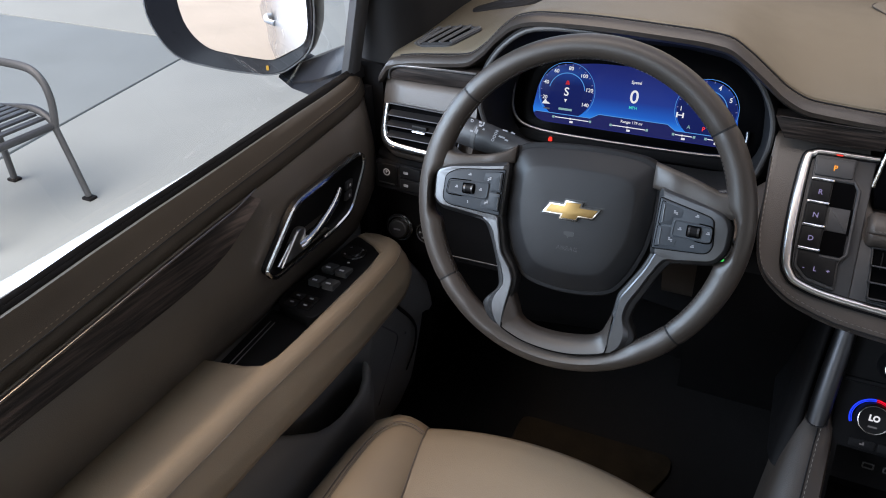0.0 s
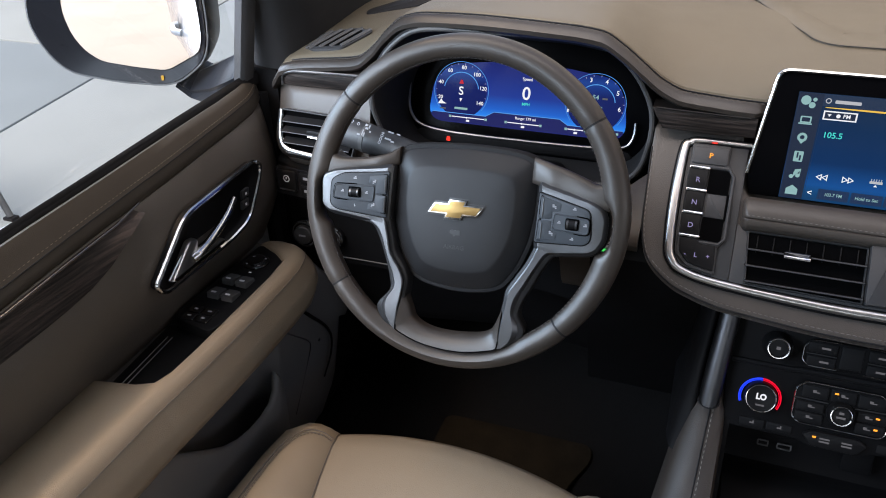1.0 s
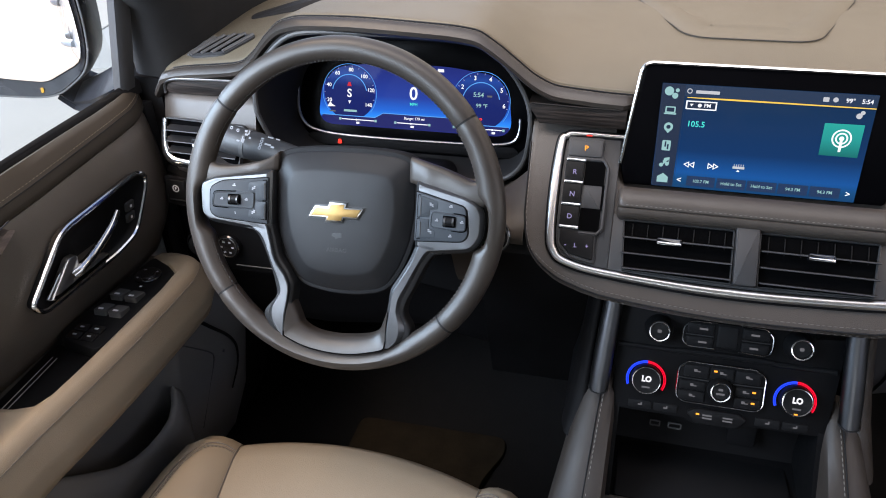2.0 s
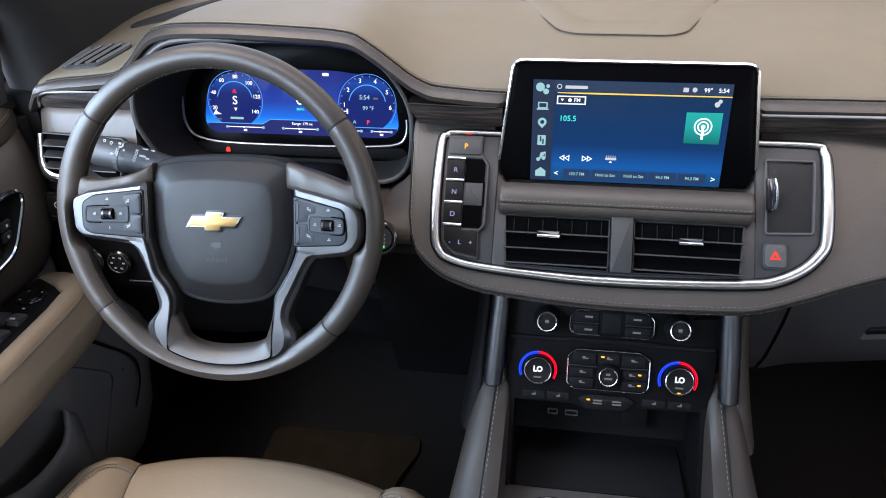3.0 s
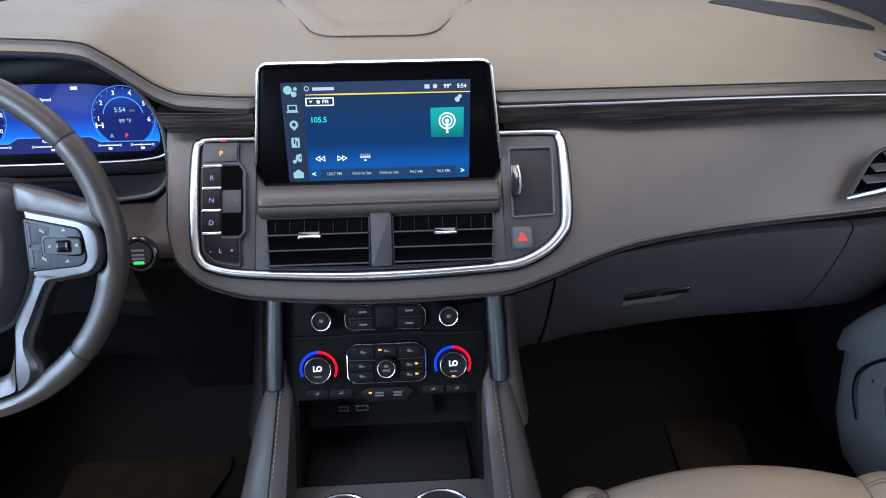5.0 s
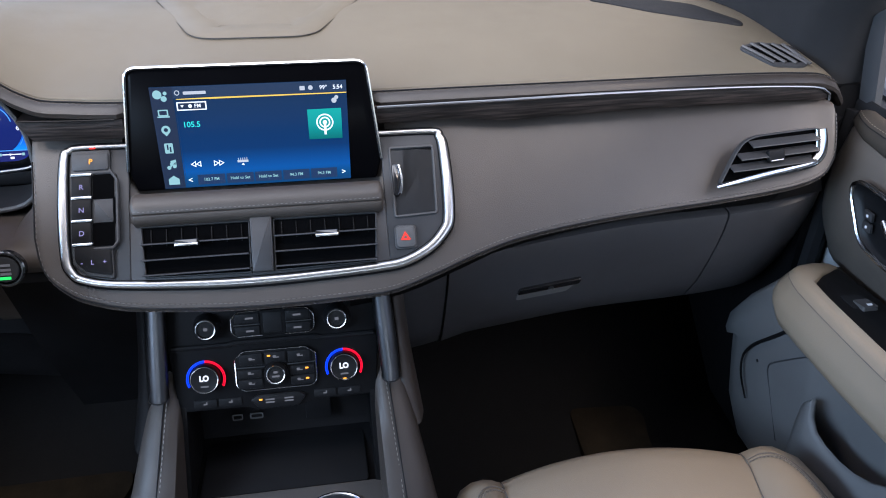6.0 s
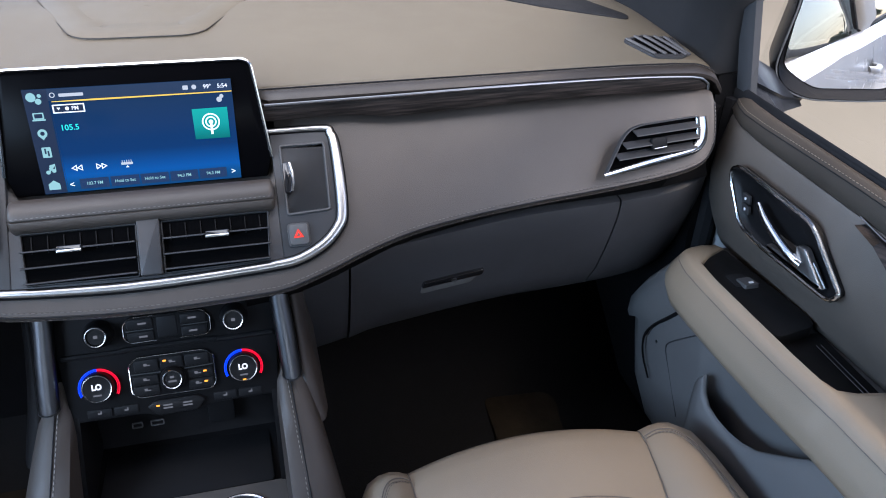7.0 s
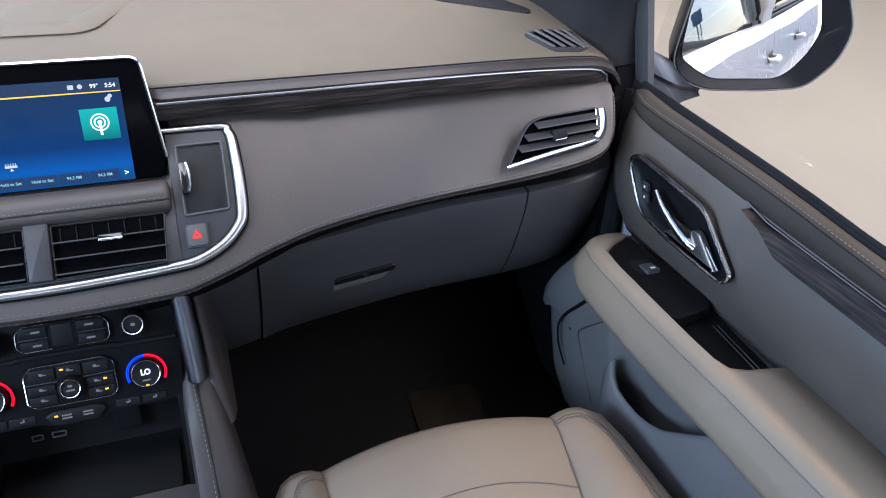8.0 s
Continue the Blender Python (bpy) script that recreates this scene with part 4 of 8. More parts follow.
words("temperature", "99 °F", 0.0080, CA, LIT_PALE, face, 0.1045, -0.006, 0.0046)
words("gear_letter", "P", 0.0086, CA, LIT_RED, face, 0.104, -0.0265, 0.0046)
words("lane_icon", "A", 0.0072, CA, LIT_PALE, face, 0.0835, -0.0262, 0.0046)
for dx in (0.0, 0.0085):
    mark("axle_icon", rect(0.0645 + dx, -0.011, 0.0022, 0.0075), LIT_WHITE, face, CA, 0.0046)
mark("axle_icon", rect(0.0688, -0.011, 0.007, 0.0014), LIT_WHITE, face, CA, 0.0046)
for cx, w in ((-0.0865, 0.052), (0.0, 0.048), (0.0790, 0.024), (0.1240, 0.024)):
    part("bar_gauge", tube([(cx - w / 2, -0.0392, 0.0046), (cx + w / 2, -0.0392, 0.0046)], 0.0007, 5), LIT_WHITE, face, m=CA)
    for e in (-1, 1):
        mark("gauge_end", rect(cx + e * (w / 2 + 0.0026), -0.0392, 0.0036, 0.0036), LIT_PALE, face, CA, 0.0046)
    mark("gauge_icon", rect(cx, -0.0438, 0.0052, 0.003, 0.0006), LIT_WHITE, face, CA, 0.0046)
    mark("gauge_needle", disc(cx - 0.002, -0.0392, 0.0014, 10), LIT_WHITE, face, CA, 0.0050)
# bright line round the foot of the bezel
pts = [(x, y, 0.010) for x, y in ((-0.176, 0.040), (-0.181, 0.014), (-0.1815, -0.010), (-0.180, -0.031), (-0.1714, -0.0477), (-0.1547, -0.0571), (-0.1157, -0.0625), (-0.037, -0.0636), (0.06, -0.0625), (0.124, -0.0601), (0.151, -0.0553), (0.160, -0.0468), (0.1634, -0.034), (0.1630, -0.020))]
part("bright_line", tube(spline(pts, 60), 0.0023, 8), STRIP_METAL, cluster, "bright metal line under the display", m=CA)
mark("belt_lamp", rounded([(-0.1170, -0.0765), (-0.1100, -0.0765), (-0.1110, -0.0695), (-0.1160, -0.0695)], 0.002, 3), LIT_RED, cluster, CA, 0.010, 0.001)
part("sill", plate(rounded([(-0.175, -0.080), (0.170, -0.080), (0.160, -0.062), (-0.165, -0.062)], 0.008, 4), 0.008, 0.002), BLACK_AND_SHADE, cluster, m=CA)

# ---- steering column and stalk ----
column = thing("steering_column", (-0.451, 0.95, 1.15), "black plastic steering column shroud", "steering column")
rows = []
for y, w, z0, z1 in ((0.785, 0.046, 1.205, 1.290), (0.83, 0.052, 1.17, 1.288), (0.90, 0.066, 1.14, 1.272), (0.98, 0.080, 1.11, 1.236), (1.06, 0.082, 1.09, 1.205)):
    rows.append([(-0.451 + x, y, z) for x, z in rounded([(-w, z0 + 0.02), (-w * 0.7, z0), (w * 0.7, z0), (w, z0 + 0.02), (w, z1 - 0.022), (w * 0.72, z1), (-w * 0.72, z1), (-w, z1 - 0.022)], 0.014, 3)])
part("shroud", grid(rows, loop_v=True, caps=True), BLACK_AND_SHADE, column)
part("gaiter", plate(rounded([(-0.535, 0.965), (-0.365, 0.965), (-0.355, 1.03), (-0.545, 1.03)], 0.02, 4), 0.012, 0.004, 1.190), DARK, column, "soft gaiter behind the shroud")
stalk = thing("indicator_stalk", (-0.52, 0.83, 1.27), "black indicator stalk with white printed symbols", "stalk")
sp = spline([(-0.470, 0.806, 1.288), (-0.530, 0.819, 1.300), (-0.590, 0.830, 1.306), (-0.630, 0.839, 1.309), (-0.650, 0.843, 1.310)], 22)
part("lever", tube(sp, [0.0085 + 0.0105 * min(1, i / 11) - (0.004 if i > 20 else 0) for i in range(22)], 14, flat=0.85), PLASTIC, stalk)
part("end_ring", tube(spline([(-0.604, 0.8332, 1.3072), (-0.610, 0.8345, 1.3076)], 4), 0.0196, 14, flat=0.87), CHARCOAL, stalk)
SK = axes((-0.580, 0.8195, 1.3175), (1, -0.19, -0.08), (0.1, 0.62, 0.78))
for x, y, w, h in ((-0.024, 0.0085, 0.0040, 0.0026), (-0.022, 0.0045, 0.0046, 0.0024), (-0.019, 0.0075, 0.0018, 0.0050), (-0.016, 0.0015, 0.0028, 0.0024), (-0.026, -0.0020, 0.0016, 0.0080), (-0.0235, -0.0040, 0.0024, 0.0056), (-0.031, -0.0055, 0.0046, 0.0022),
                   (0.0020, 0.0050, 0.0040, 0.0016), (0.0125, 0.0085, 0.0080, 0.0018), (0.0235, 0.0085, 0.0060, 0.0016), (0.0115, -0.0005, 0.0090, 0.0022), (0.0190, -0.0022, 0.0050, 0.0020)):
    mark("printed_symbol", rect(x, y, w, h, 0.0005), PRINT_DIM, stalk, SK, 0.0056)
for x, y in ((-0.046, 0.0080), (-0.036, 0.0070), (0.0020, 0.0015), (0.0018, -0.0030), (0.0016, -0.0072)):
    part("printed_symbol", ring(disc(x, y, 0.0021, 14), disc(x, y, 0.0012, 14), 0.0002, 0.0056), PRINT_DIM, stalk, m=SK)

# ---- steering wheel ----
WA = axes((-0.4563, 0.7482, 1.2776), (1, 0, 0), (0, 0.356, 0.934)) @ pose(0, 0, 0, 0, 0, -1.0)
wheel = thing("steering_wheel", (-0.451, 0.80, 1.26), "three-spoke charcoal leather steering wheel with silver spoke trim", "steering wheel")
# hub and spokes sit deeper than the rim
WS = axes((-0.451, 0.738, 1.288), (1, 0, 0), (0, 0.383, 0.923)) @ pose(0, 0, 0, 0, 0, -1.0) @ pose(-0.004, 0, -0.018, 0, 0, 3.0)
RIM = 0.1778


def rim_piece(a0, a1, mat, name):
    rows = []
    n = max(8, int(abs(a1 - a0) / 2))
    for i in range(n + 1):
        a = radians(a0 + (a1 - a0) * i / n)
        grip = 0.0018 * math.exp(-((math.degrees(a) % 180 - 0) / 22) ** 2) + 0.0018 * math.exp(-((math.degrees(a) % 180 - 180) / 22) ** 2)
        e = 0.0008 if i in (0, n) else 0
        ra, rb = 0.0137 + grip - e, 0.0140 - e
        deg = math.degrees(a) % 360
        # the rim is cut away where the side spokes meet it, and flatter between the lower feet
        cut = max(0.0, 1 - (min(abs(deg - 0.5), abs(deg - 360.5)) / 10.5) ** 4, 1 - (abs(deg - 185.5) / 10.5) ** 4)
        low = max(0.0, 1 - (abs(deg - 270) / 36) ** 6)
        loop = []
        for j in range(22):
            w = 2 * math.pi * j / 22
            c, d = math.cos(w), math.sin(w)
            c2 = c * (1 - 0.8 * cut) if c < 0 else c
            d2 = d * (1 - 0.42 * low * min(1, -c * 2)) if c < 0 else d
            loop.append(((RIM + ra * c2) * math.cos(a), (RIM + ra * c2) * math.sin(a), rb * d2))
        rows.append(loop)
    part(name, grid(rows, loop_v=True, caps=True), mat, wheel, m=WA)


CUTS = (38.5, 143.5, 220.0, 319.5)
for a0, a1 in zip(CUTS, CUTS[1:] + (CUTS[0] + 360,)):
    rim_piece(a0 + 0.25, a1 - 0.25, RIM_LEATHER, "rim_section")
for a in CUTS:
    rows = [[((RIM + 0.0131 * math.cos(w)) * math.cos(b), (RIM + 0.0131 * math.cos(w)) * math.sin(b), 0.0134 * math.sin(w)) for w in (2 * math.pi * j / 22 for j in range(22))] for b in (radians(a - 0.35), radians(a + 0.35))]
    part("rim_seam", grid(rows, loop_v=True, caps=True), DARK, wheel, m=WA)
inner_line = [((RIM - 0.0132) * math.cos(radians(a)), (RIM - 0.0132) * math.sin(radians(a)), 0.0052) for a in range(20, 161, 2)]
part("stitching", stitches(inner_line, 0.0026, 0.0022, 0.0008), THREAD_BLACK, wheel, "brown thread", m=WA)
for a0, a1 in ((198, 232), (308, 342)):
    inner_line = [((RIM - 0.0134) * math.cos(radians(a)), (RIM - 0.0134) * math.sin(radians(a)), 0.0052) for a in range(a0, a1, 2)]
    part("stitching", stitches(inner_line, 0.0028, 0.0024, 0.0008), THREAD_BLACK, wheel, "dark thread", m=WA)

hub = [(0.0, 0.0605), (0.042, 0.0590), (0.066, 0.0562), (0.0800, 0.0505), (0.0862, 0.034), (0.0865, -0.006), (0.0810, -0.042), (0.0700, -0.070), (0.056, -0.0915), (0.044, -0.0985), (0.020, -0.1030), (0.0, -0.1040)]
hub = hub + [(-x, y) for x, y in hub[-2:0:-1]]
hub = rounded(hub, 0.009, 4)
part("hub_base", plate(inset(hub, -0.005), 0.030, 0.006, -0.038), DARK, wheel, m=WS)
steps = ((0.0, -0.016), (0.0, -0.0105), (0.0012, -0.0080), (0.0030, -0.0064), (0.0205, 0.0036), (0.0225, 0.0047), (0.0250, 0.0053), (0.036, 0.0064), (0.052, 0.0076))
cap = [[((1 - d / 0.09) * x, (y + 0.0145) * (1 - d / 0.085) - 0.0145 - d * 0.10, h) for x, y in hub] for d, h in steps]
horn = part("airbag_cover", grid(cap, loop_v=True, caps=True), HUB, wheel, "smooth charcoal airbag cover with bevelled edges", m=WS)
words("airbag_lettering", "AIRBAG", 0.0068, WS, MOULDED, horn, -0.002, -0.0530, 0.0084, wide=1.05)
mark("horn_symbol", rounded([(-0.008, -0.0335), (0.004, -0.0325), (0.004, -0.0385), (-0.001, -0.0385), (-0.003, -0.0410), (-0.004, -0.038), (-0.008, -0.037)], 0.001, 2), MOULDED, horn, WS, 0.0082)
emblem = [(-0.034, -0.0150), (-0.0285, -0.0020), (-0.0115, -0.0020), (-0.0105, 0.0030), (0.0115, 0.0030), (0.0110, -0.0020), (0.0340, -0.0020), (0.0285, -0.0150), (0.0115, -0.0150), (0.0105, -0.0200), (-0.0115, -0.0200), (-0.0110, -0.0150)]
emblem = [(0.94 * x + 0.20 * (y + 0.0085) - 0.0025, 0.96 * y - 0.0010) for x, y in emblem]
part("badge", plate(emblem, 0.004, 0.0006, 0.0068), CHROME, horn, "chrome-edged gold cross-shaped badge", m=WS)
part("badge_face", plate(inset(emblem, 0.0018), 0.0006, 0.0003, 0.0106), GOLD, horn, "gold badge face", m=WS)
part("badge_recess", plate(inset(emblem, -0.0018), 0.0012, 0.0003, 0.0066), MOULDED, horn, m=WS)


def rise(x, y):
    """The spokes climb towards the rim at their outer ends and at their feet."""
    side, foot = max(0.0, min(1.0, (abs(x) - 0.105) / 0.055)), max(0.0, min(1.0, (-y - 0.085) / 0.065))
    side, foot = (k * k * (3 - 2 * k) for k in (side, foot))
    return 0.006 * side + 0.003 * foot


def bowed(bm):
    bmesh.ops.triangulate(bm, faces=[f for f in bm.faces if len(f.verts) > 4])
    for v in bm.verts:
        v.co.z += rise(v.co.x, v.co.y)
    return bm


# each side: silver outline, leg edges (outer, inner), pod, rocker, the two inner buttons, leather shoulder
SPOKES = {1: {}, -1: {}}
# spoke on the console side
SPOKES[1]["head"] = [(0.0900, 0.0330), (0.1497, 0.0185), (0.1632, 0.0112), (0.1690, -0.0010), (0.1685, -0.0250), (0.1608, -0.0383), (0.1522, -0.0431), (0.1100, -0.0490), (0.0900, -0.0440)]
SPOKES[1]["outer"] = [(0.1200, -0.0470), (0.1090, -0.0490), (0.0983, -0.0638), (0.0875, -0.0867), (0.0790, -0.1040), (0.0762, -0.1200), (0.0830, -0.1340), (0.0842, -0.1430), (0.0795, -0.1524), (0.0680, -0.1600)]
SPOKES[1]["inner"] = [(0.0960, -0.0380), (0.0935, -0.0440), (0.0865, -0.0610), (0.0745, -0.0815), (0.0660, -0.0968), (0.0640, -0.1130), (0.0620, -0.1300), (0.0607, -0.1430), (0.0598, -0.1540), (0.0590, -0.1625)]
SPOKES[1]["pod"] = [(0.0925, 0.0205), (0.1490, 0.0065), (0.1525, -0.0240), (0.1470, -0.0310), (0.0912, -0.0342)]
SPOKES[1]["rocker"] = [(0.1100, 0.0006), (0.1500, -0.0024), (0.1502, -0.0182), (0.1456, -0.0198), (0.1088, -0.0180)]
SPOKES[1]["upper"] = [(0.0950, 0.0172), (0.1178, 0.0112), (0.1176, 0.0028), (0.1085, 0.0012), (0.1078, -0.0066), (0.0945, -0.0072)]
SPOKES[1]["lower"] = [(0.0943, -0.0092), (0.1076, -0.0088), (0.1080, -0.0192), (0.1158, -0.0214), (0.1142, -0.0294), (0.0935, -0.0312)]
SPOKES[1]["top"] = [(0.0800, 0.0570), (0.0920, 0.0540), (0.1002, 0.0515), (0.1128, 0.0480), (0.1273, 0.0430), (0.1418, 0.0375), (0.1520, 0.0340), (0.1600, 0.0355), (0.1700, 0.0430)]
SPOKES[1]["thumb"] = (0.1314, -0.0098)
# spoke on the door side
SPOKES[-1]["head"] = [(0.0840, 0.0352), (0.1523, 0.0263), (0.1700, 0.0195), (0.1735, 0.0110), (0.1719, -0.0203), (0.1621, -0.0289), (0.1067, -0.0365), (0.0860, -0.0395)]
SPOKES[-1]["outer"] = [(0.1180, -0.0345), (0.1040, -0.0385), (0.0947, -0.0498), (0.0850, -0.0731), (0.0777, -0.0966), (0.0760, -0.1120), (0.0885, -0.1290), (0.0890, -0.1390), (0.0800, -0.1525), (0.0680, -0.1590)]
SPOKES[-1]["inner"] = [(0.0880, -0.0300), (0.0860, -0.0400), (0.0840, -0.0470), (0.0785, -0.0690), (0.0665, -0.0860), (0.0610, -0.1000), (0.0615, -0.1150), (0.0640, -0.1330), (0.0648, -0.1470), (0.0652, -0.1597)]
SPOKES[-1]["pod"] = [(0.0855, 0.0255), (0.1423, 0.0195), (0.1565, 0.0112), (0.1570, -0.0177), (0.1485, -0.0230), (0.0868, -0.0278)]
SPOKES[-1]["rocker"] = [(0.1018, 0.0084), (0.1510, 0.0068), (0.1530, -0.0100), (0.1080, -0.0118), (0.1026, -0.0102)]
SPOKES[-1]["upper"] = [(0.0872, 0.0222), (0.1085, 0.0195), (0.1100, 0.0102), (0.1005, 0.0090), (0.1003, -0.0004), (0.0876, -0.0004)]
SPOKES[-1]["lower"] = [(0.0876, -0.0026), (0.1008, -0.0026), (0.1012, -0.0122), (0.1090, -0.0136), (0.1105, -0.0212), (0.0880, -0.0230)]
SPOKES[-1]["top"] = [(0.0800, 0.0560), (0.0885, 0.0500), (0.0935, 0.0470), (0.1060, 0.0430), (0.1168, 0.0405), (0.1399, 0.0380), (0.1500, 0.0380), (0.1600, 0.0420), (0.1700, 0.0500)]
SPOKES[-1]["thumb"] = (0.1262, -0.0012)


def spoke_leg(d, s, wider, low, high, flat):
    """The lower leg of a spoke: a flat face with a bevel falling away on its outer side."""
    rows = []
    for o, i in zip(spline([(x, y, 0) for x, y in d["outer"]], 40), spline([(x, y, 0) for x, y in d["inner"]], 40)):
        w = (i - o).normalized()
        o, i = o - w * wider, i + w * wider
        n = (i - o).length
        if flat:
            prof = ((0, low), (0, high - 0.0085), (0.0008, high - 0.0078), (n * 0.30, high - 0.0008), (n * 0.36, high), (n - 0.0016, high), (n - 0.0004, high - 0.0008), (n, high - 0.0025), (n, low))
        else:
            prof = ((0, low), (0, high - 0.004), (0.0012, high - 0.0014), (0.0036, high - 0.0002), (n * 0.5, high), (n - 0.0036, high - 0.0002), (n - 0.0012, high - 0.0014), (n, high - 0.004), (n, low))
        rows.append([(s * (o.x + w.x * q), o.y + w.y * q, h) for q, h in prof])
    return grid(rows, loop_v=True, caps=True)


for s in (-1, 1):
    spec = SPOKES[s]
    f = lambda pts: [(s * x, y) for x, y in pts]
    head = rounded(spec["head"], 0.006, 4)
    loops = [[(x, y, h) for x, y in f(inset(head, d) if d else head)] for d, h in ((0.0, -0.006), (0.0, 0.0035), (0.0008, 0.0045), (0.0040, 0.0098), (0.0046, 0.0103), (0.0070, 0.0105))]
    part("spoke_trim", join(bowed(grid(loops, loop_v=True, caps=True)), bowed(spoke_leg(spec, s, 0.0, -0.006, 0.0101, True))), SATIN, wheel, "satin silver spoke trim", m=WS, sharp=24)
    part("spoke_back", join(bowed(plate(f(inset(head, -0.0018)), 0.018, 0.004, -0.016)), bowed(spoke_leg(spec, s, 0.0045, -0.016, 0.0045, False))), HUB, wheel, m=WS)
    rows = []
    for i in range(19):
        x = 0.080 + 0.088 * i / 18
        lo_y = 0.0285 - 0.0200 * (x - 0.080) / 0.082 + (0.006 if s < 0 else 0.0)
        hi_y = table(x, spec["top"])[0]
        w, z = hi_y - lo_y, 0.0060 + rise(x, 0) - 0.0080 * max(0.0, (0.105 - x) / 0.025) ** 1.5
        rows.append([(s * x, y, h) for y, h in ((lo_y, -0.014), (lo_y, z - 0.003), (lo_y + 0.001, z - 0.0006), (lo_y + 0.2 * w, z + 0.0006), (lo_y + 0.5 * w, z + 0.0006), (lo_y + 0.80 * w, z + 0.0002), (lo_y + 0.92 * w, z - 0.0012), (lo_y + 0.98 * w, z - 0.0034), (hi_y, z - 0.0070), (hi_y - 0.001, -0.020))])
    part("spoke_shoulder", grid(rows, loop_v=True, caps=True), RIM_LEATHER, wheel, "leather spoke shoulder", m=WS, sharp=70)
    pod = rounded(spec["pod"], [0.002, 0.006, 0.006, 0.006, 0.002] if s > 0 else [0.002, 0.006, 0.006, 0.006, 0.006, 0.002], 4)
    part("pod_gap", bowed(plate(f(inset(pod, -0.0012)), 0.0010, 0.0, 0.0100)), BLACK_AND_SHADE, wheel, m=WS)
    pad = part("button_pod", bowed(plate(f(pod), 0.0022, 0.0008, 0.0100)), POD_GREY, wheel, "slate-grey button pod", m=WS)
    rocker = rounded(spec["rocker"], 0.0040, 4)
    part("rocker_gap", bowed(plate(f(inset(rocker, -0.0013)), 0.0004, 0.0, 0.0122)), GAP_SHADE, pad, m=WS)
    part("rocker", bowed(plate(f(rocker), 0.0026, 0.0010, 0.0122, 0.0006)), POD_GREY, pad, m=WS)
    tx, ty = spec["thumb"]
    zr = rise(tx, 0)
    part("thumb_slot", bowed(plate(f(rect(tx, ty, 0.0150, 0.0125, 0.002)), 0.0004, 0.0, 0.0149)), GAP_SHADE, pad, m=WS)
    roller = part("thumb_wheel", tube([(s * (tx - 0.0058), ty, 0.0135 + zr), (s * (tx + 0.0058), ty, 0.0135 + zr)], 0.0050, 14), BUTTON_BLACK, pad, "black thumb roller", m=WS)
    for e in (-1, 1):
        part("roller_end", tube([(s * (tx + e * 0.0036), ty, 0.0138 + zr), (s * (tx + e * 0.0056), ty, 0.0138 + zr)], 0.0051, 14), SATIN, roller, "silver roller end", m=WS)
    for poly in (spec["upper"], spec["lower"]):
        poly = rounded(poly, 0.0014, 3)
        part("button_gap", bowed(plate(f(inset(poly, -0.0009)), 0.0004, 0.0, 0.0122)), GAP_SHADE, pad, m=WS)
        part("button", bowed(plate(f(poly), 0.0017, 0.0006, 0.0123)), POD_GREY, pad, m=WS)
    for poly in (spec["upper"], spec["lower"]):
        ys = [y for x, y in poly if x < 0.096]
        x = 0.0978 if s > 0 else 0.0892
        part("button_line", bowed(tube([(s * x, max(ys) - 0.0030, 0.0142), (s * x, min(ys) + 0.0022, 0.0142)], 0.0008, 5)), SATIN, pad, m=WS)
        cx = sum(x for x, y in poly) / len(poly) + 0.0035
        cy = sum(ys) / len(ys) + (0.002 if poly is spec["upper"] else -0.002)
        for dx, dy, w, h in ((0.0, 0.0, 0.0042, 0.0016), (-0.0012, 0.0018, 0.0022, 0.0014), (0.0014, -0.0017, 0.0020, 0.0010)):
            mark("printed_symbol", rect(s * (cx + dx), cy + dy, w, h, 0.0004), PRINT_DIM, pad, WS, 0.0146 + rise(cx, 0))
    for x, y in ((tx + 0.0145, ty), (tx - 0.0145, ty), (tx + 0.001, ty + 0.0160), (tx + 0.001, ty - 0.0165)):
        for dx, dy, w, h in ((0.0, 0.0, 0.0040, 0.0014), (0.0004, 0.0016, 0.0022, 0.0013)):
            mark("printed_symbol", rect(s * x + dx, y + dy, w, h, 0.0004), PRINT_DIM, pad, WS, (0.0146 if abs(y - ty) > 0.01 else 0.0152) + rise(x, y) - (0.0016 if abs(y - ty) > 0.01 else 0.0))

# leather bridge between the feet, with the gap to the rim
bridge_top = spline([(-0.0610, -0.1120, 0), (-0.0520, -0.1330, 0), (-0.0456, -0.1458, 0), (-0.0284, -0.1539, 0), (-0.0046, -0.1562, 0), (0.0188, -0.1545, 0), (0.0370, -0.1510, 0), (0.0481, -0.1445, 0), (0.0540, -0.1330, 0), (0.0610, -0.1120, 0)], 44)
bridge_low = spline([(-0.0650, -0.1480, 0), (-0.0650, -0.1560, 0), (-0.0620, -0.1605, 0), (-0.0372, -0.1696, 0), (-0.0061, -0.1737, 0), (0.0218, -0.1726, 0), (0.0445, -0.1677, 0), (0.0580, -0.1630, 0), (0.0605, -0.1560, 0), (0.0605, -0.1480, 0)], 44)
rows = []
for p, q in zip(bridge_top, bridge_low):
    rows.append([(p.x, p.y, -0.012), (p.x, p.y, -0.002), (p.x * 0.94 + q.x * 0.06, p.y * 0.94 + q.y * 0.06, 0.0030), (p.x * 0.7 + q.x * 0.3, p.y * 0.7 + q.y * 0.3, 0.0082), (p.x * 0.35 + q.x * 0.65, p.y * 0.35 + q.y * 0.65, 0.0118), (q.x, q.y, 0.0135), (q.x, q.y - 0.002, 0.004), (q.x, q.y - 0.002, -0.012)])
part("lower_bridge", grid(rows, loop_v=True, caps=True), RIM_LEATHER, wheel, "leather bridge between the lower spokes", m=WS, sharp=60)
part("rim_seam", tube([(p.x, p.y, 0.0138) for p in bridge_low[3:-3]], 0.0007, 6), GAP_SHADE, wheel, m=WS)

# ---- centre fascia ----
FA = axes((0, 0.924, 1.299), (1, 0, 0), (0, 0.673, 0.740))
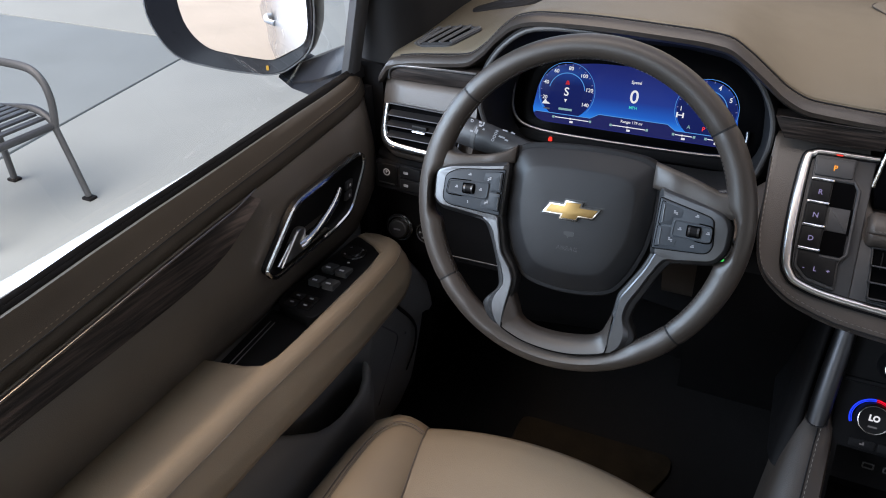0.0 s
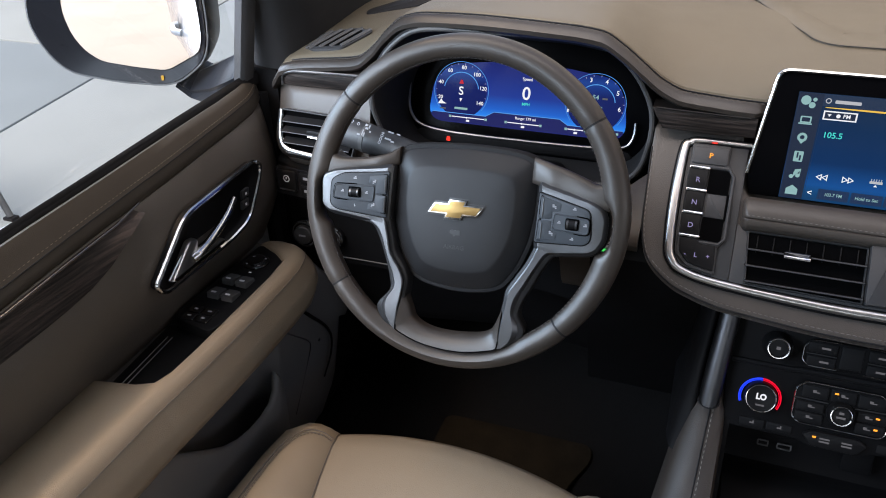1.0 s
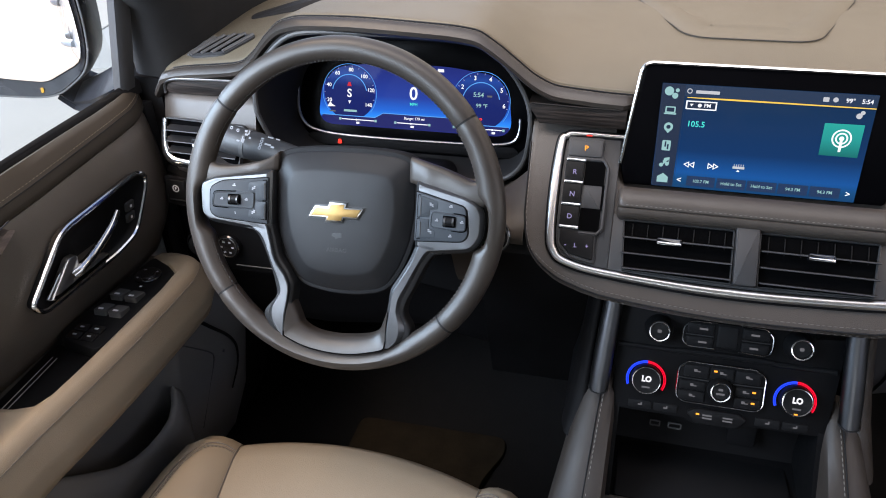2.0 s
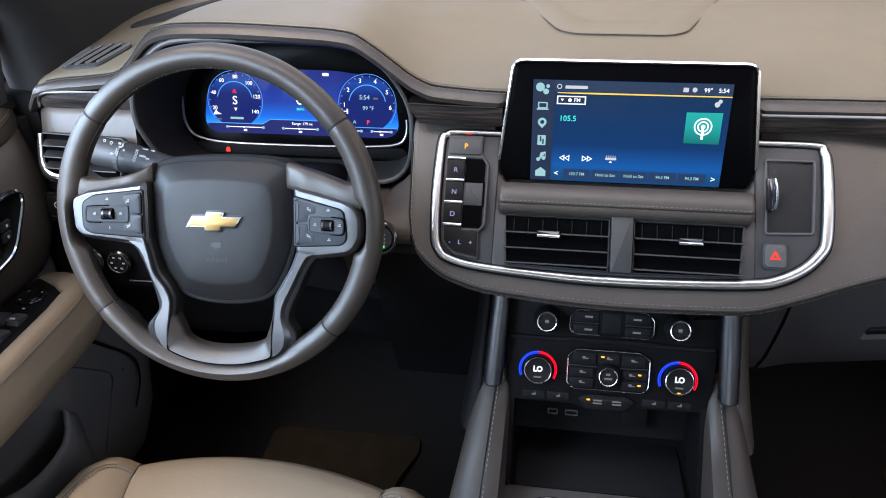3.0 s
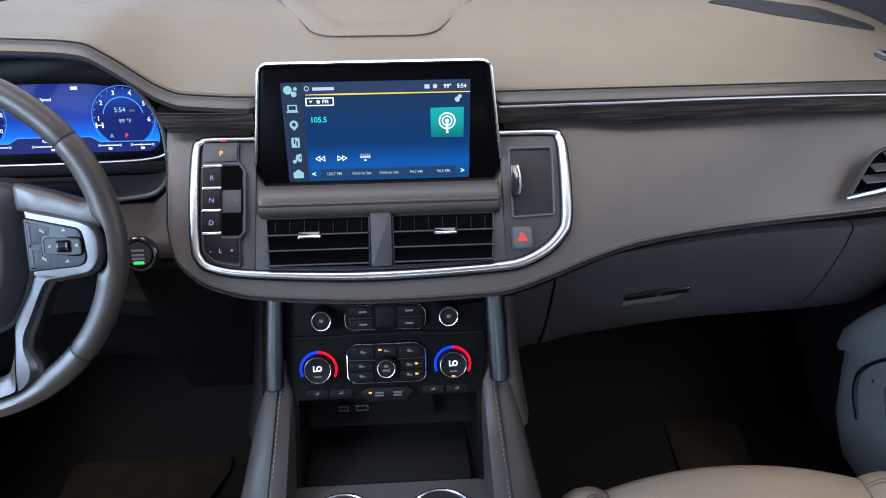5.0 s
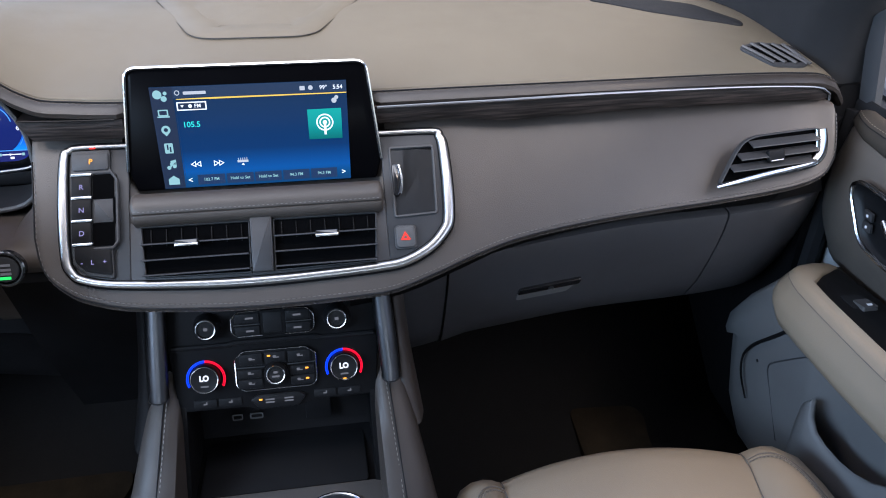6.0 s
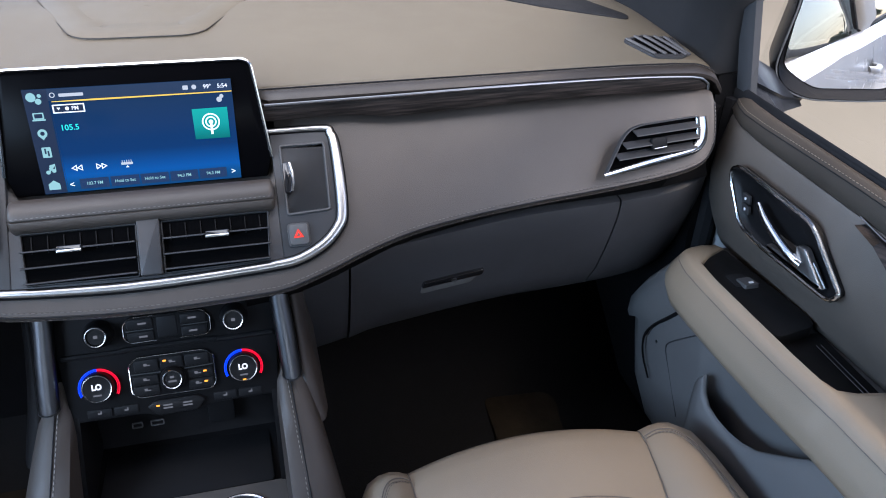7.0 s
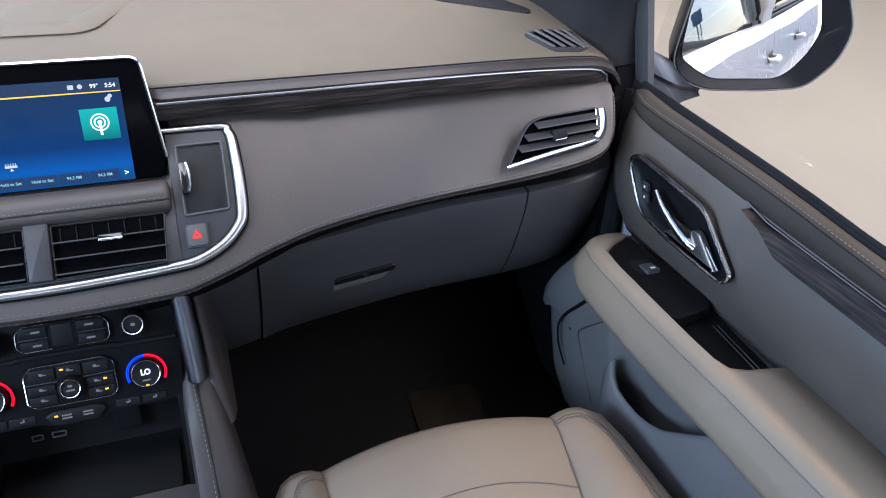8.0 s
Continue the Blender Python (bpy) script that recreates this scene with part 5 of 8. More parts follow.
fascia = thing("centre_fascia", (0, 0.88, 1.17), "charcoal centre fascia framed by a bright chrome band", "fascia")
# centre line of the band and its half width: x, y, half
BAND_LINE = [(-0.150, 0.0166, 0.0030), (-0.2085, 0.0164, 0.0034), (-0.2195, 0.0125, 0.0040), (-0.2252, 0.0040, 0.0048), (-0.2266, -0.0547, 0.0056), (-0.2240, -0.1150, 0.0052), (-0.2180, -0.1340, 0.0046), (-0.2048, -0.1446, 0.0040), (-0.1650, -0.1530, 0.0042), (-0.0686, -0.1594, 0.0052), (0.0, -0.1606, 0.0054), (0.0686, -0.1588, 0.0054), (0.1373, -0.1552, 0.0056), (0.1718, -0.1503, 0.0058), (0.2035, -0.1348, 0.0060), (0.2228, -0.1156, 0.0062), (0.2300, -0.0990, 0.0064), (0.2325, -0.0560, 0.0064), (0.2316, -0.0066, 0.0058), (0.2282, 0.0085, 0.0048), (0.2200, 0.0155, 0.0036), (0.150, 0.0162, 0.0032)]
tp = spline(BAND_LINE, 150)
part("chrome_band", tube([(p.x, p.y, 0.0055) for p in tp], [p.z for p in tp], 12, flat=0.75, normal=(0, 0, 1)), SATIN_CHROME, fascia, "bright chrome band", m=FA)
part("band_groove", tube([(p.x, p.y, 0.0022) for p in tp], [p.z + 0.0022 for p in tp], 8, flat=0.4, normal=(0, 0, 1)), BLACK_AND_SHADE, fascia, "dark groove round the band", m=FA)
wing_left = rounded([(-0.1525, 0.018), (-0.2185, 0.0185), (-0.2265, 0.008), (-0.2232, -0.1265), (-0.2085, -0.1442), (-0.1525, -0.1565)], [0.001, 0.012, 0.012, 0.02, 0.03, 0.001], 5)
part("face_panel", plate(wing_left, 0.006, 0.001, -0.003), FACE, fascia, "dark matte face panel", m=FA)
wing_right = rounded([(0.1525, -0.1545), (0.1837, -0.1462), (0.2302, -0.1075), (0.2372, 0.0050), (0.2275, 0.0180), (0.1525, 0.0168)], [0.001, 0.05, 0.03, 0.012, 0.012, 0.001], 5)
part("face_panel", plate(wing_right, 0.006, 0.001, -0.003), FACE, fascia, "dark matte face panel", m=FA)
foot = rounded([(-0.1524, -0.080), (-0.1524, -0.1565), (-0.1393, -0.1596), (-0.003, -0.1640), (0.1137, -0.1622), (0.1524, -0.1545), (0.1524, -0.080)], [0.001, 0.001, 0.06, 0.06, 0.06, 0.001, 0.001], 5)
part("face_panel", plate(foot, 0.006, 0.001, -0.003), FACE, fascia, "dark matte face panel", m=FA)

# gear selector
gear = thing("gear_selector", (-0.19, 0.87, 1.2), "push-button gear selector column with lit letters", "gear selector")
part("housing", plate(rounded([(-0.2165, 0.012), (-0.172, 0.012), (-0.1725, -0.013), (-0.1655, -0.018), (-0.1645, -0.106), (-0.1705, -0.110), (-0.169, -0.146), (-0.200, -0.140), (-0.2155, -0.126)], 0.004, 3), 0.007, 0.002, 0.001), PLASTIC, gear, m=FA)
part("park_button", plate(rect(-0.1942, -0.0030, 0.041, 0.0215, 0.003), 0.004, 0.0015, 0.006), FACE, gear, m=FA)
words("park_letter", "P", 0.0090, FA, LIT_AMBER, gear, -0.1936, -0.0035, 0.0105)
for y, w in ((-0.0335, "R"), (-0.0615, "N"), (-0.0895, "D")):
    b = part("gear_button", plate(rect(-0.2042, y - 0.0005, 0.0225, 0.0262, 0.002), 0.0055, 0.0016, 0.006), BUTTON_BLACK, gear, m=FA)
    part("bright_edge", plate(rect(-0.2040, y + 0.0140, 0.0236, 0.0038, 0.0012), 0.0035, 0.0012, 0.0090), CHROME, b, m=FA)
    words("gear_letter", w, 0.0086, FA, LIT_VIOLET, b, -0.2040, y - 0.0015, 0.0120)
# finger slots are not cut in: flat black sheets paint their shade
for y0, y1 in ((-0.0490, -0.0195), (-0.1062, -0.0785)):
    part("finger_slot", plate(rounded([(-0.1922, y0), (-0.168, y0), (-0.168, y1), (-0.1922, y1)], 0.002, 3), 0.0012, 0.0, 0.0079), GAP_SHADE, gear, "flat black sheet standing for the finger slot", m=FA)
part("finger_slot", plate(rect(-0.1680, -0.0640, 0.0030, 0.032), 0.0010, 0.0, 0.0079), GAP_SHADE, gear, "flat black sheet standing for the finger slot", m=FA)
part("bridge", plate(rect(-0.1800, -0.0640, 0.022, 0.0285, 0.001), 0.0032, 0.001, 0.006), FACE, gear, m=FA)
part("slot_border", tube([(-0.1915, -0.0170, 0.0085), (-0.1712, -0.0172, 0.0085), (-0.1645, -0.0262, 0.0085), (-0.1645, -0.1020, 0.0085), (-0.1705, -0.1094, 0.0085), (-0.1915, -0.1094, 0.0085)], 0.0021, 7), FACE, gear, m=FA)
part("bright_edge", plate(rect(-0.2035, -0.1035, 0.0236, 0.0038, 0.0012), 0.0035, 0.0012, 0.0080), CHROME, gear, m=FA)
part("low_gear_button", plate(rounded([(-0.2135, -0.1055), (-0.1725, -0.1085), (-0.171, -0.1415), (-0.200, -0.136), (-0.2125, -0.123)], 0.003, 3), 0.003, 0.001, 0.0065), BUTTON_BLACK, gear, m=FA)
for x, w in ((-0.2047, "-"), (-0.1930, "L"), (-0.1793, "+")):
    words("gear_letter", w, 0.0075, FA, LIT_VIOLET, gear, x, -0.1255, 0.0104)
part("park_lamp", plate(rect(-0.192, 0.0138, 0.007, 0.0016), 0.0004, 0.0, 0.0082), LIT_RED, gear, m=FA)

# tray lid with tab, hazard switch
tray = thing("storage_lid", (0.19, 0.88, 1.25), "charcoal framed storage lid with a chrome-edged tab", "storage lid")
o = rounded([(0.1615, -0.0030), (0.2190, -0.0025), (0.2200, -0.010), (0.2175, -0.0930), (0.1620, -0.0955)], 0.005, 4)
part("frame", ring(o, inset(o, 0.003), 0.004, 0.002, 0.001), CHARCOAL, tray, m=FA)
part("lid", plate(inset(o, 0.0035), 0.002, 0.0008, 0.001), FACE, tray, m=FA)
tab = part("tab", plate(rounded([(0.1632, -0.0275), (0.1715, -0.0265), (0.1745, -0.040), (0.174, -0.056), (0.1705, -0.0685), (0.1632, -0.067)], 0.003, 4), 0.009, 0.003, 0.002), GLOSS, tray, m=FA)
part("bright_edge", tube(spline([(0.1722, -0.029, 0.0112), (0.1743, -0.041, 0.0118), (0.1742, -0.055, 0.0118), (0.1718, -0.066, 0.0112)], 14), 0.0017, 7), CHROME, tab, m=FA)
hazard = thing("hazard_switch", (0.174, 0.85, 1.2), "square black hazard switch with a lit red triangle", "switch")
part("surround", plate(rect(0.1738, -0.1205, 0.0275, 0.0305, 0.006), 0.004, 0.001, 0.002), PLASTIC, hazard, m=FA)
part("button", plate(rect(0.1738, -0.1205, 0.0235, 0.0265, 0.005), 0.003, 0.0012, 0.0055), CHARCOAL, hazard, m=FA)
mark("triangle", [(0.1732, -0.1138), (0.1795, -0.1248), (0.1669, -0.1248)], LIT_RED, hazard, FA, 0.0088)
mark("triangle_core", [(0.1732, -0.1185), (0.1757, -0.1228), (0.1707, -0.1228)], CHARCOAL, hazard, FA, 0.0092)

# air vents
def vent(name, poly, m, slat_rows, tab_at, label, group, slope=0.0):
    v = thing(name, m @ Vector((tab_at[0], tab_at[1], 0)), label, "air vent", group)
    # no hollow behind the slats: a flat sheet carries the opening's shade
    part("cavity_shade", plate(inset(poly, 0.0005), 0.0006, 0.0, 0.0035), GAP_SHADE, v, m=m)
    part("frame", ring(poly, inset(poly, 0.002), 0.006, 0.001, 0.001), PLASTIC, v, m=m)
    x0, x1 = min(p[0] for p in poly) + 0.003, max(p[0] for p in poly) - 0.003
    for x0, x1, y in slat_rows:
        slat = part("slat", box(x0, x1, -0.0055, 0.0055, -0.0011, 0.0011, 0.0008), SATIN_BLACK, v, m=m @ Matrix.Translation((0, y, 0.0098)) @ pose(0, 0, 0, 104, 0, math.degrees(slope)))
        # lighter tube paints the highlight along the slat's front edge
        part("slat_highlight", tube([(x0 + 0.0006, 0.0056, 0.0), (x1 - 0.0006, 0.0056, 0.0)], 0.0009, 6), KNEE, slat, m=m @ Matrix.Translation((0, y, 0.0098)) @ pose(0, 0, 0, 104, 0, math.degrees(slope)))
    for i in range(7):
        x = x0 + (x1 - x0) * (i + 0.5) / 7
        part("vane", box(x - 0.0005, x + 0.0006, slat_rows[0][2] - 0.002, slat_rows[0][2] + 0.018, 0.003, 0.0055), SATIN_BLACK, v, m=m)
    return v


for s in (-1, 1):
    poly = rounded([(s * 0.0135, -0.086), (s * 0.1405, -0.086), (s * 0.1360, -0.1485), (s * 0.0135, -0.1510)], 0.003, 3)
    v = vent("air_vent", poly, FA, [(min(s * 0.015, s * 0.139), max(s * 0.015, s * 0.139), y) for y in (-0.1085, -0.1275)] + [(min(s * 0.015, s * 0.137), max(s * 0.015, s * 0.137), -0.1455)], (s * 0.08, -0.112), "black slatted centre air vent with a chrome tab", "centre air vents")
    tx = s * 0.081 + (-0.005 if s < 0 else -0.003)
    tab = part("tab", plate(rect(tx, -0.1105, 0.0285, 0.0085, 0.002), 0.007, 0.0025, 0.011), GLOSS, v, "black thumb tab", m=FA)
    part("tab_edge", plate(rect(tx, -0.1132, 0.0275, 0.0036, 0.0012), 0.0024, 0.0011, 0.0165), CHROME, tab, "chrome edge", m=FA)
part("vent_divider", plate(rounded([(-0.0130, -0.084), (0.0130, -0.084), (0.0125, -0.151), (-0.0125, -0.151)], 0.002, 3), 0.011, 0.002, 0.002), FACE, fascia, "plain divider between the vents", m=FA)

# cushion bar under the screen
bar = thing("cushion_bar", (0, 0.88, 1.24), "stitched charcoal leather bar under the screen", "cushion")
rows = []
for f in [0.0, 0.002, 0.006, 0.012, 0.022] + [0.05 + 0.9 * i / 20 for i in range(21)] + [0.978, 0.988, 0.994, 0.998, 1.0]:
    x = -0.1495 + 0.299 * f
    e = min(1, min(f, 1 - f) / 0.022)
    g = 0.62 + 0.38 * math.sqrt(max(0, 1 - (1 - e) ** 2))
    mid, c = -0.0640, 0.003
    rows.append([(x, mid + a * g, c + b * g - 0.004 * (1 - g)) for a, b in ((0.0175, -0.012), (0.0185, 0.000), (0.0165, 0.009), (0.010, 0.0155), (0.002, 0.0185), (-0.0060, 0.0188), (-0.0100, 0.0172), (-0.0112, 0.0148), (-0.0124, 0.0168), (-0.0170, 0.0150), (-0.0210, 0.0090), (-0.0225, 0.0), (-0.020, -0.012))])
cush = part("cushion", grid(rows, loop_v=True, caps=True), LEATHER, bar, m=FA)
part("stitching", stitches([(-0.145 + 0.29 * i / 30, -0.0722, 0.0214) for i in range(31)], 0.0030, 0.0025, 0.0005), THREAD, cush, "grey thread", m=FA)

# touchscreen
SA = axes((0, 0.9135, 1.3265), (1, 0, 0), (0, 0.187, 0.982))
screen = thing("touchscreen", (0, 0.93, 1.26), "lit blue infotainment touchscreen in a black chrome-edged housing", "touchscreen")
hous = rounded([(-0.1455, -0.0625), (0.1455, -0.0625), (0.1515, -0.038), (0.1370, 0.083), (-0.1370, 0.083), (-0.1515, -0.038)], [0.004, 0.004, 0.006, 0.012, 0.012, 0.006], 5)
part("housing", plate(hous, 0.030, 0.004, -0.032), SCREEN_BLACK, screen, "piano black housing", m=SA)
edge = rounded([(-0.1520, -0.0375), (-0.1378, 0.0840), (0.1378, 0.0840), (0.1520, -0.0375)], [0.001, 0.013, 0.013, 0.001], 6)
part("chrome_edge", tube([(x, y, -0.002) for x, y in edge[6:-6]], 0.0024, 8), CHROME, screen, "chrome edge", m=SA)
SCREEN_FACE = display("screen_blue", [(0.0, (0.004, 0.045, 0.13)), (0.10, (0.004, 0.065, 0.19)), (0.17, (0.004, 0.080, 0.30)), (0.38, (0.002, 0.031, 0.115)), (1.0, (0.003, 0.024, 0.066))], "Z", 1.266, 1.387, 1.0)
lit = part("display", plate([(-0.1125, -0.0600), (0.1125, -0.0600), (0.1140, 0.0622), (-0.1140, 0.0622)], 0.0008, 0.0, -0.0015), SCREEN_FACE, screen, "glowing blue radio display", m=SA)
sm = lambda name, poly, mat, lift=0.0: mark(name, poly, mat, lit, SA, lift)
sm("side_strip", [(-0.1123, -0.0595), (-0.0880, -0.0595), (-0.0880, 0.0618), (-0.1137, 0.0618)], SIDE_TILE, 0.0)
sm("top_strip", [(-0.0880, 0.0485), (0.1136, 0.0485), (0.1138, 0.0618), (-0.0880, 0.0618)], TOP_TILE, 0.0)
part("yellow_line", tube([(-0.0850, 0.0474, 0.0004), (-0.04, 0.0474, 0.0004), (0.1134, 0.0474, 0.0004)], [0.0004, 0.0010, 0.0006], 5), LIT_YELLOW, lit, m=SA)
part("side_line", tube([(-0.0866, 0.030, 0.0003), (-0.0866, -0.055, 0.0003)], 0.0003, 4), NAVY_TILE, lit, m=SA)
for p, r in (((-0.1055, 0.0535), 0.0052), ((-0.0985, 0.0485), 0.0034), ((-0.0965, 0.0548), 0.0022)):
    sm("icon", disc(*p, r, 16), LIT_PALE, 0.0005)
part("icon", ring(rect(-0.1016, 0.0322, 0.0115, 0.0075, 0.001), rect(-0.1016, 0.0322, 0.0085, 0.0048, 0.001), 0.0003, 0.0004), LIT_PALE, lit, m=SA)
sm("icon", rect(-0.1016, 0.0275, 0.014, 0.0016), LIT_PALE, 0.0005)
part("icon", ring(disc(-0.1013, 0.0120, 0.0052, 18), disc(-0.1013, 0.0120, 0.0024, 18), 0.0003, 0.0004), LIT_PALE, lit, m=SA)
sm("icon", [(-0.1052, 0.0088), (-0.1013, 0.0045), (-0.0974, 0.0088)], LIT_PALE, 0.0005)
sm("icon", rect(-0.1010, -0.0101, 0.0098, 0.0122, 0.001), LIT_PALE, 0.0005)
sm("icon_detail", rect(-0.1022, -0.0085, 0.0018, 0.0062), SIDE_TILE, 0.0009)
sm("icon_detail", rect(-0.0992, -0.0115, 0.0018, 0.0062), SIDE_TILE, 0.0009)
sm("icon", disc(-0.1040, -0.0338, 0.0024, 12), LIT_PALE, 0.0005)
sm("icon", disc(-0.0975, -0.0322, 0.0024, 12), LIT_PALE, 0.0005)
sm("icon", [(-0.1024, -0.0335), (-0.1016, -0.0335), (-0.1016, -0.0255), (-0.0952, -0.0240), (-0.0952, -0.0322), (-0.0960, -0.0322), (-0.0960, -0.0268), (-0.1024, -0.0283)], LIT_PALE, 0.0005)
sm("icon", [(-0.1068, -0.0550), (-0.0942, -0.0550), (-0.0942, -0.0482), (-0.1005, -0.0437), (-0.1068, -0.0482)], LIT_PALE, 0.0005)
part("icon", ring(disc(-0.0830, 0.0548, 0.0030, 14), disc(-0.0830, 0.0548, 0.0020, 14), 0.0003, 0.0004), LIT_SOFT, lit, m=SA)
sm("caption_bar", rect(-0.0632, 0.0543, 0.026, 0.0036, 0.001), LIT_SOFT, 0.0005)
sm("status_icon", rect(0.0613, 0.0545, 0.0062, 0.0050, 0.001), LIT_SOFT, 0.0005)
sm("status_icon", disc(0.0711, 0.0547, 0.0028, 12), LIT_SOFT, 0.0005)
words("temperature", "99°", 0.0068, SA, LIT_WHITE, lit, 0.0862, 0.0543, 0.0006)
words("clock", "5:54", 0.0068, SA, LIT_WHITE, lit, 0.1033, 0.0543, 0.0006)
part("band_box", ring(rect(-0.0683, 0.0390, 0.0340, 0.0100), rect(-0.0683, 0.0390, 0.0310, 0.0074), 0.0003, 0.0004), LIT_WHITE, lit, m=SA)
sm("band_box_face", rect(-0.0683, 0.0390, 0.0308, 0.0072), SIDE_TILE, 0.0003)
sm("band_arrow", [(-0.0810, 0.0405), (-0.0770, 0.0405), (-0.0790, 0.0375)], LIT_WHITE, 0.0007)
words("band_name", "FM", 0.0062, SA, LIT_WHITE, lit, -0.0615, 0.0390, 0.0008)
sm("band_icon", disc(-0.0700, 0.0390, 0.0022, 10), LIT_WHITE, 0.0007)
words("station", "105.5", 0.0092, SA, LIT_CYAN, lit, -0.0712, 0.0170, 0.0006)
TEAL = display("teal_tile_shade", [(0.0, (0.004, 0.16, 0.15)), (0.5, (0.010, 0.34, 0.31)), (1.0, (0.012, 0.42, 0.36))], "Z", 1.318, 1.356, 0.85)
sm("cover_tile", [(0.0650, -0.0077), (0.1053, -0.0080), (0.1058, 0.0290), (0.0650, 0.0287)], TEAL, 0.0004)
for r in (0.0104, 0.0066):
    part("radio_icon", ring(disc(0.0852, 0.0125, r, 26), disc(0.0852, 0.0125, r - 0.0017, 26), 0.0003, 0.0008), LIT_WHITE, lit, m=SA)
sm("radio_icon", disc(0.0852, 0.0125, 0.0026, 14), LIT_WHITE, 0.0010)
sm("radio_icon", rect(0.0852, 0.0040, 0.0028, 0.0130), LIT_WHITE, 0.0010)
sm("link_icon", disc(0.0980, 0.0385, 0.0032, 12), LIT_SOFT, 0.0005)
sm("link_icon", disc(0.1010, 0.0422, 0.0024, 12), LIT_SOFT, 0.0005)
for x, d in ((-0.0724, -1), (-0.0453, 1)):
    for k in (-1, 1):
        c = x + k * 0.0030
        part("skip_icon", ring([(c - d * 0.0030, -0.0348), (c + d * 0.0034, -0.0310), (c - d * 0.0030, -0.0272)], [(c - d * 0.0020, -0.0331), (c + d * 0.0016, -0.0310), (c - d * 0.0020, -0.0289)], 0.0003, 0.0004), LIT_WHITE, lit, m=SA)
sm("tune_icon", rect(-0.0170, -0.0302, 0.0130, 0.0028), LIT_SOFT, 0.0005)
for k in range(5):
    sm("tune_icon", rect(-0.0220 + k * 0.0025, -0.0275, 0.0008, 0.003), LIT_SOFT, 0.0005)
sm("tune_icon", [(-0.0190, -0.0350), (-0.0150, -0.0350), (-0.0170, -0.0325)], LIT_WHITE, 0.0005)
for x, w in ((-0.0565, "103.7 FM"), (-0.0222, "Hold to Set"), (0.0116, "Hold to Set"), (0.0457, "94.3 FM"), (0.0798, "94.3 FM")):
    sm("preset_tile", rect(x, -0.0507, 0.0322, 0.0122), NAVY_TILE, 0.0003)
    words("preset_name", w, 0.0052, SA, LIT_PALE, lit, x, -0.0507, 0.0008, wide=0.96)
for x, w in ((-0.0813, "<"), (0.1041, ">")):
    words("arrow", w, 0.0095, SA, LIT_WHITE, lit, x, -0.0508, 0.0006)

# ---- climate panel ----
HA = axes((0, 0.847, 1.113), (1, 0, 0), (0, 0.407, 0.913))
climate = thing("climate_panel", (0, 0.83, 1.0), "black climate control panel with lit dials and amber lamps", "climate panel")
part("face_panel", plate(rounded([(-0.134, 0.024), (0.134, 0.024), (0.134, -0.030), (0.127, -0.1235), (0.040, -0.1245), (0.027, -0.131), (-0.027, -0.131), (-0.040, -0.1250), (-0.127, -0.1250), (-0.134, -0.030)], 0.006, 4), 0.020, 0.002, -0.021), BLACK_AND_SHADE, climate, m=HA)
part("ledge", tube(spline([(-0.128, -0.040, 0.000), (-0.060, -0.040, 0.000), (-0.048, -0.0385, 0.001), (0.048, -0.0385, 0.001), (0.060, -0.040, 0.0), (0.128, -0.040, 0.0)], 40), 0.0035, 8), BUTTON_BLACK, climate, "shallow step across the panel", m=HA)


def bracket_frame(poly, gaps, lift, parent):
    """A thin bright frame, open at the gaps (x ranges)."""
    run = []
    pts = rounded(poly, 0.004, 4)
    pts = [p for i in range(len(pts)) for p in (pts[i], tuple((Vector(pts[i]) + Vector(pts[(i + 1) % len(pts)])) / 2))]
    for p in pts + [pts[0]]:
        if any(a < p[0] < b for a, b in gaps):
            if len(run) > 1:
                part("bright_frame", tube([(x, y, lift) for x, y in run], 0.0010, 6), CHROME, parent, "bright metal frame", m=HA)
            run = []
        else:
            run.append(p)
    if len(run) > 1:
        part("bright_frame", tube([(x, y, lift) for x, y in run], 0.0010, 6), CHROME, parent, "bright metal frame", m=HA)


up = [(-0.0525, -0.0075), (-0.0440, 0.0015), (-0.014, 0.0022), (0.014, 0.0022), (0.0435, 0.0015), (0.0520, -0.0075), (0.0520, -0.0260), (0.0450, -0.0312), (0.014, -0.0306), (-0.014, -0.0306), (-0.0450, -0.0308), (-0.0525, -0.0250)]
part("button_bank", plate(rounded(up, 0.004, 3), 0.005, 0.0015, -0.002), BLACK_AND_SHADE, climate, m=HA)
bracket_frame(up, ((-0.0139, 0.0139),), 0.0032, climate)
for s in (-1, 1):
    for y in (-0.0068, -0.0235):
        b = part("button", plate(rounded([(s * 0.0165, y - 0.0066), (s * 0.0470, y - 0.0066), (s * 0.0480, y + 0.0062), (s * 0.0165, y + 0.0066)], 0.002, 3), 0.003, 0.001, 0.002), BUTTON_BLACK, climate, m=HA)
        mark("printed_symbol", rect(s * 0.030 + 0.001, y, 0.010, 0.0024), LIT_GREY, b, HA, 0.0052)
    part("bright_divider", tube([(s * 0.0165, -0.0152, 0.0046), (s * 0.0490, -0.0152, 0.0046)], 0.0008, 6), SATIN, climate, m=HA)
part("button", plate(rect(0, -0.014, 0.024, 0.027, 0.002), 0.002, 0.001, 0.002), BUTTON_BLACK, climate, m=HA)
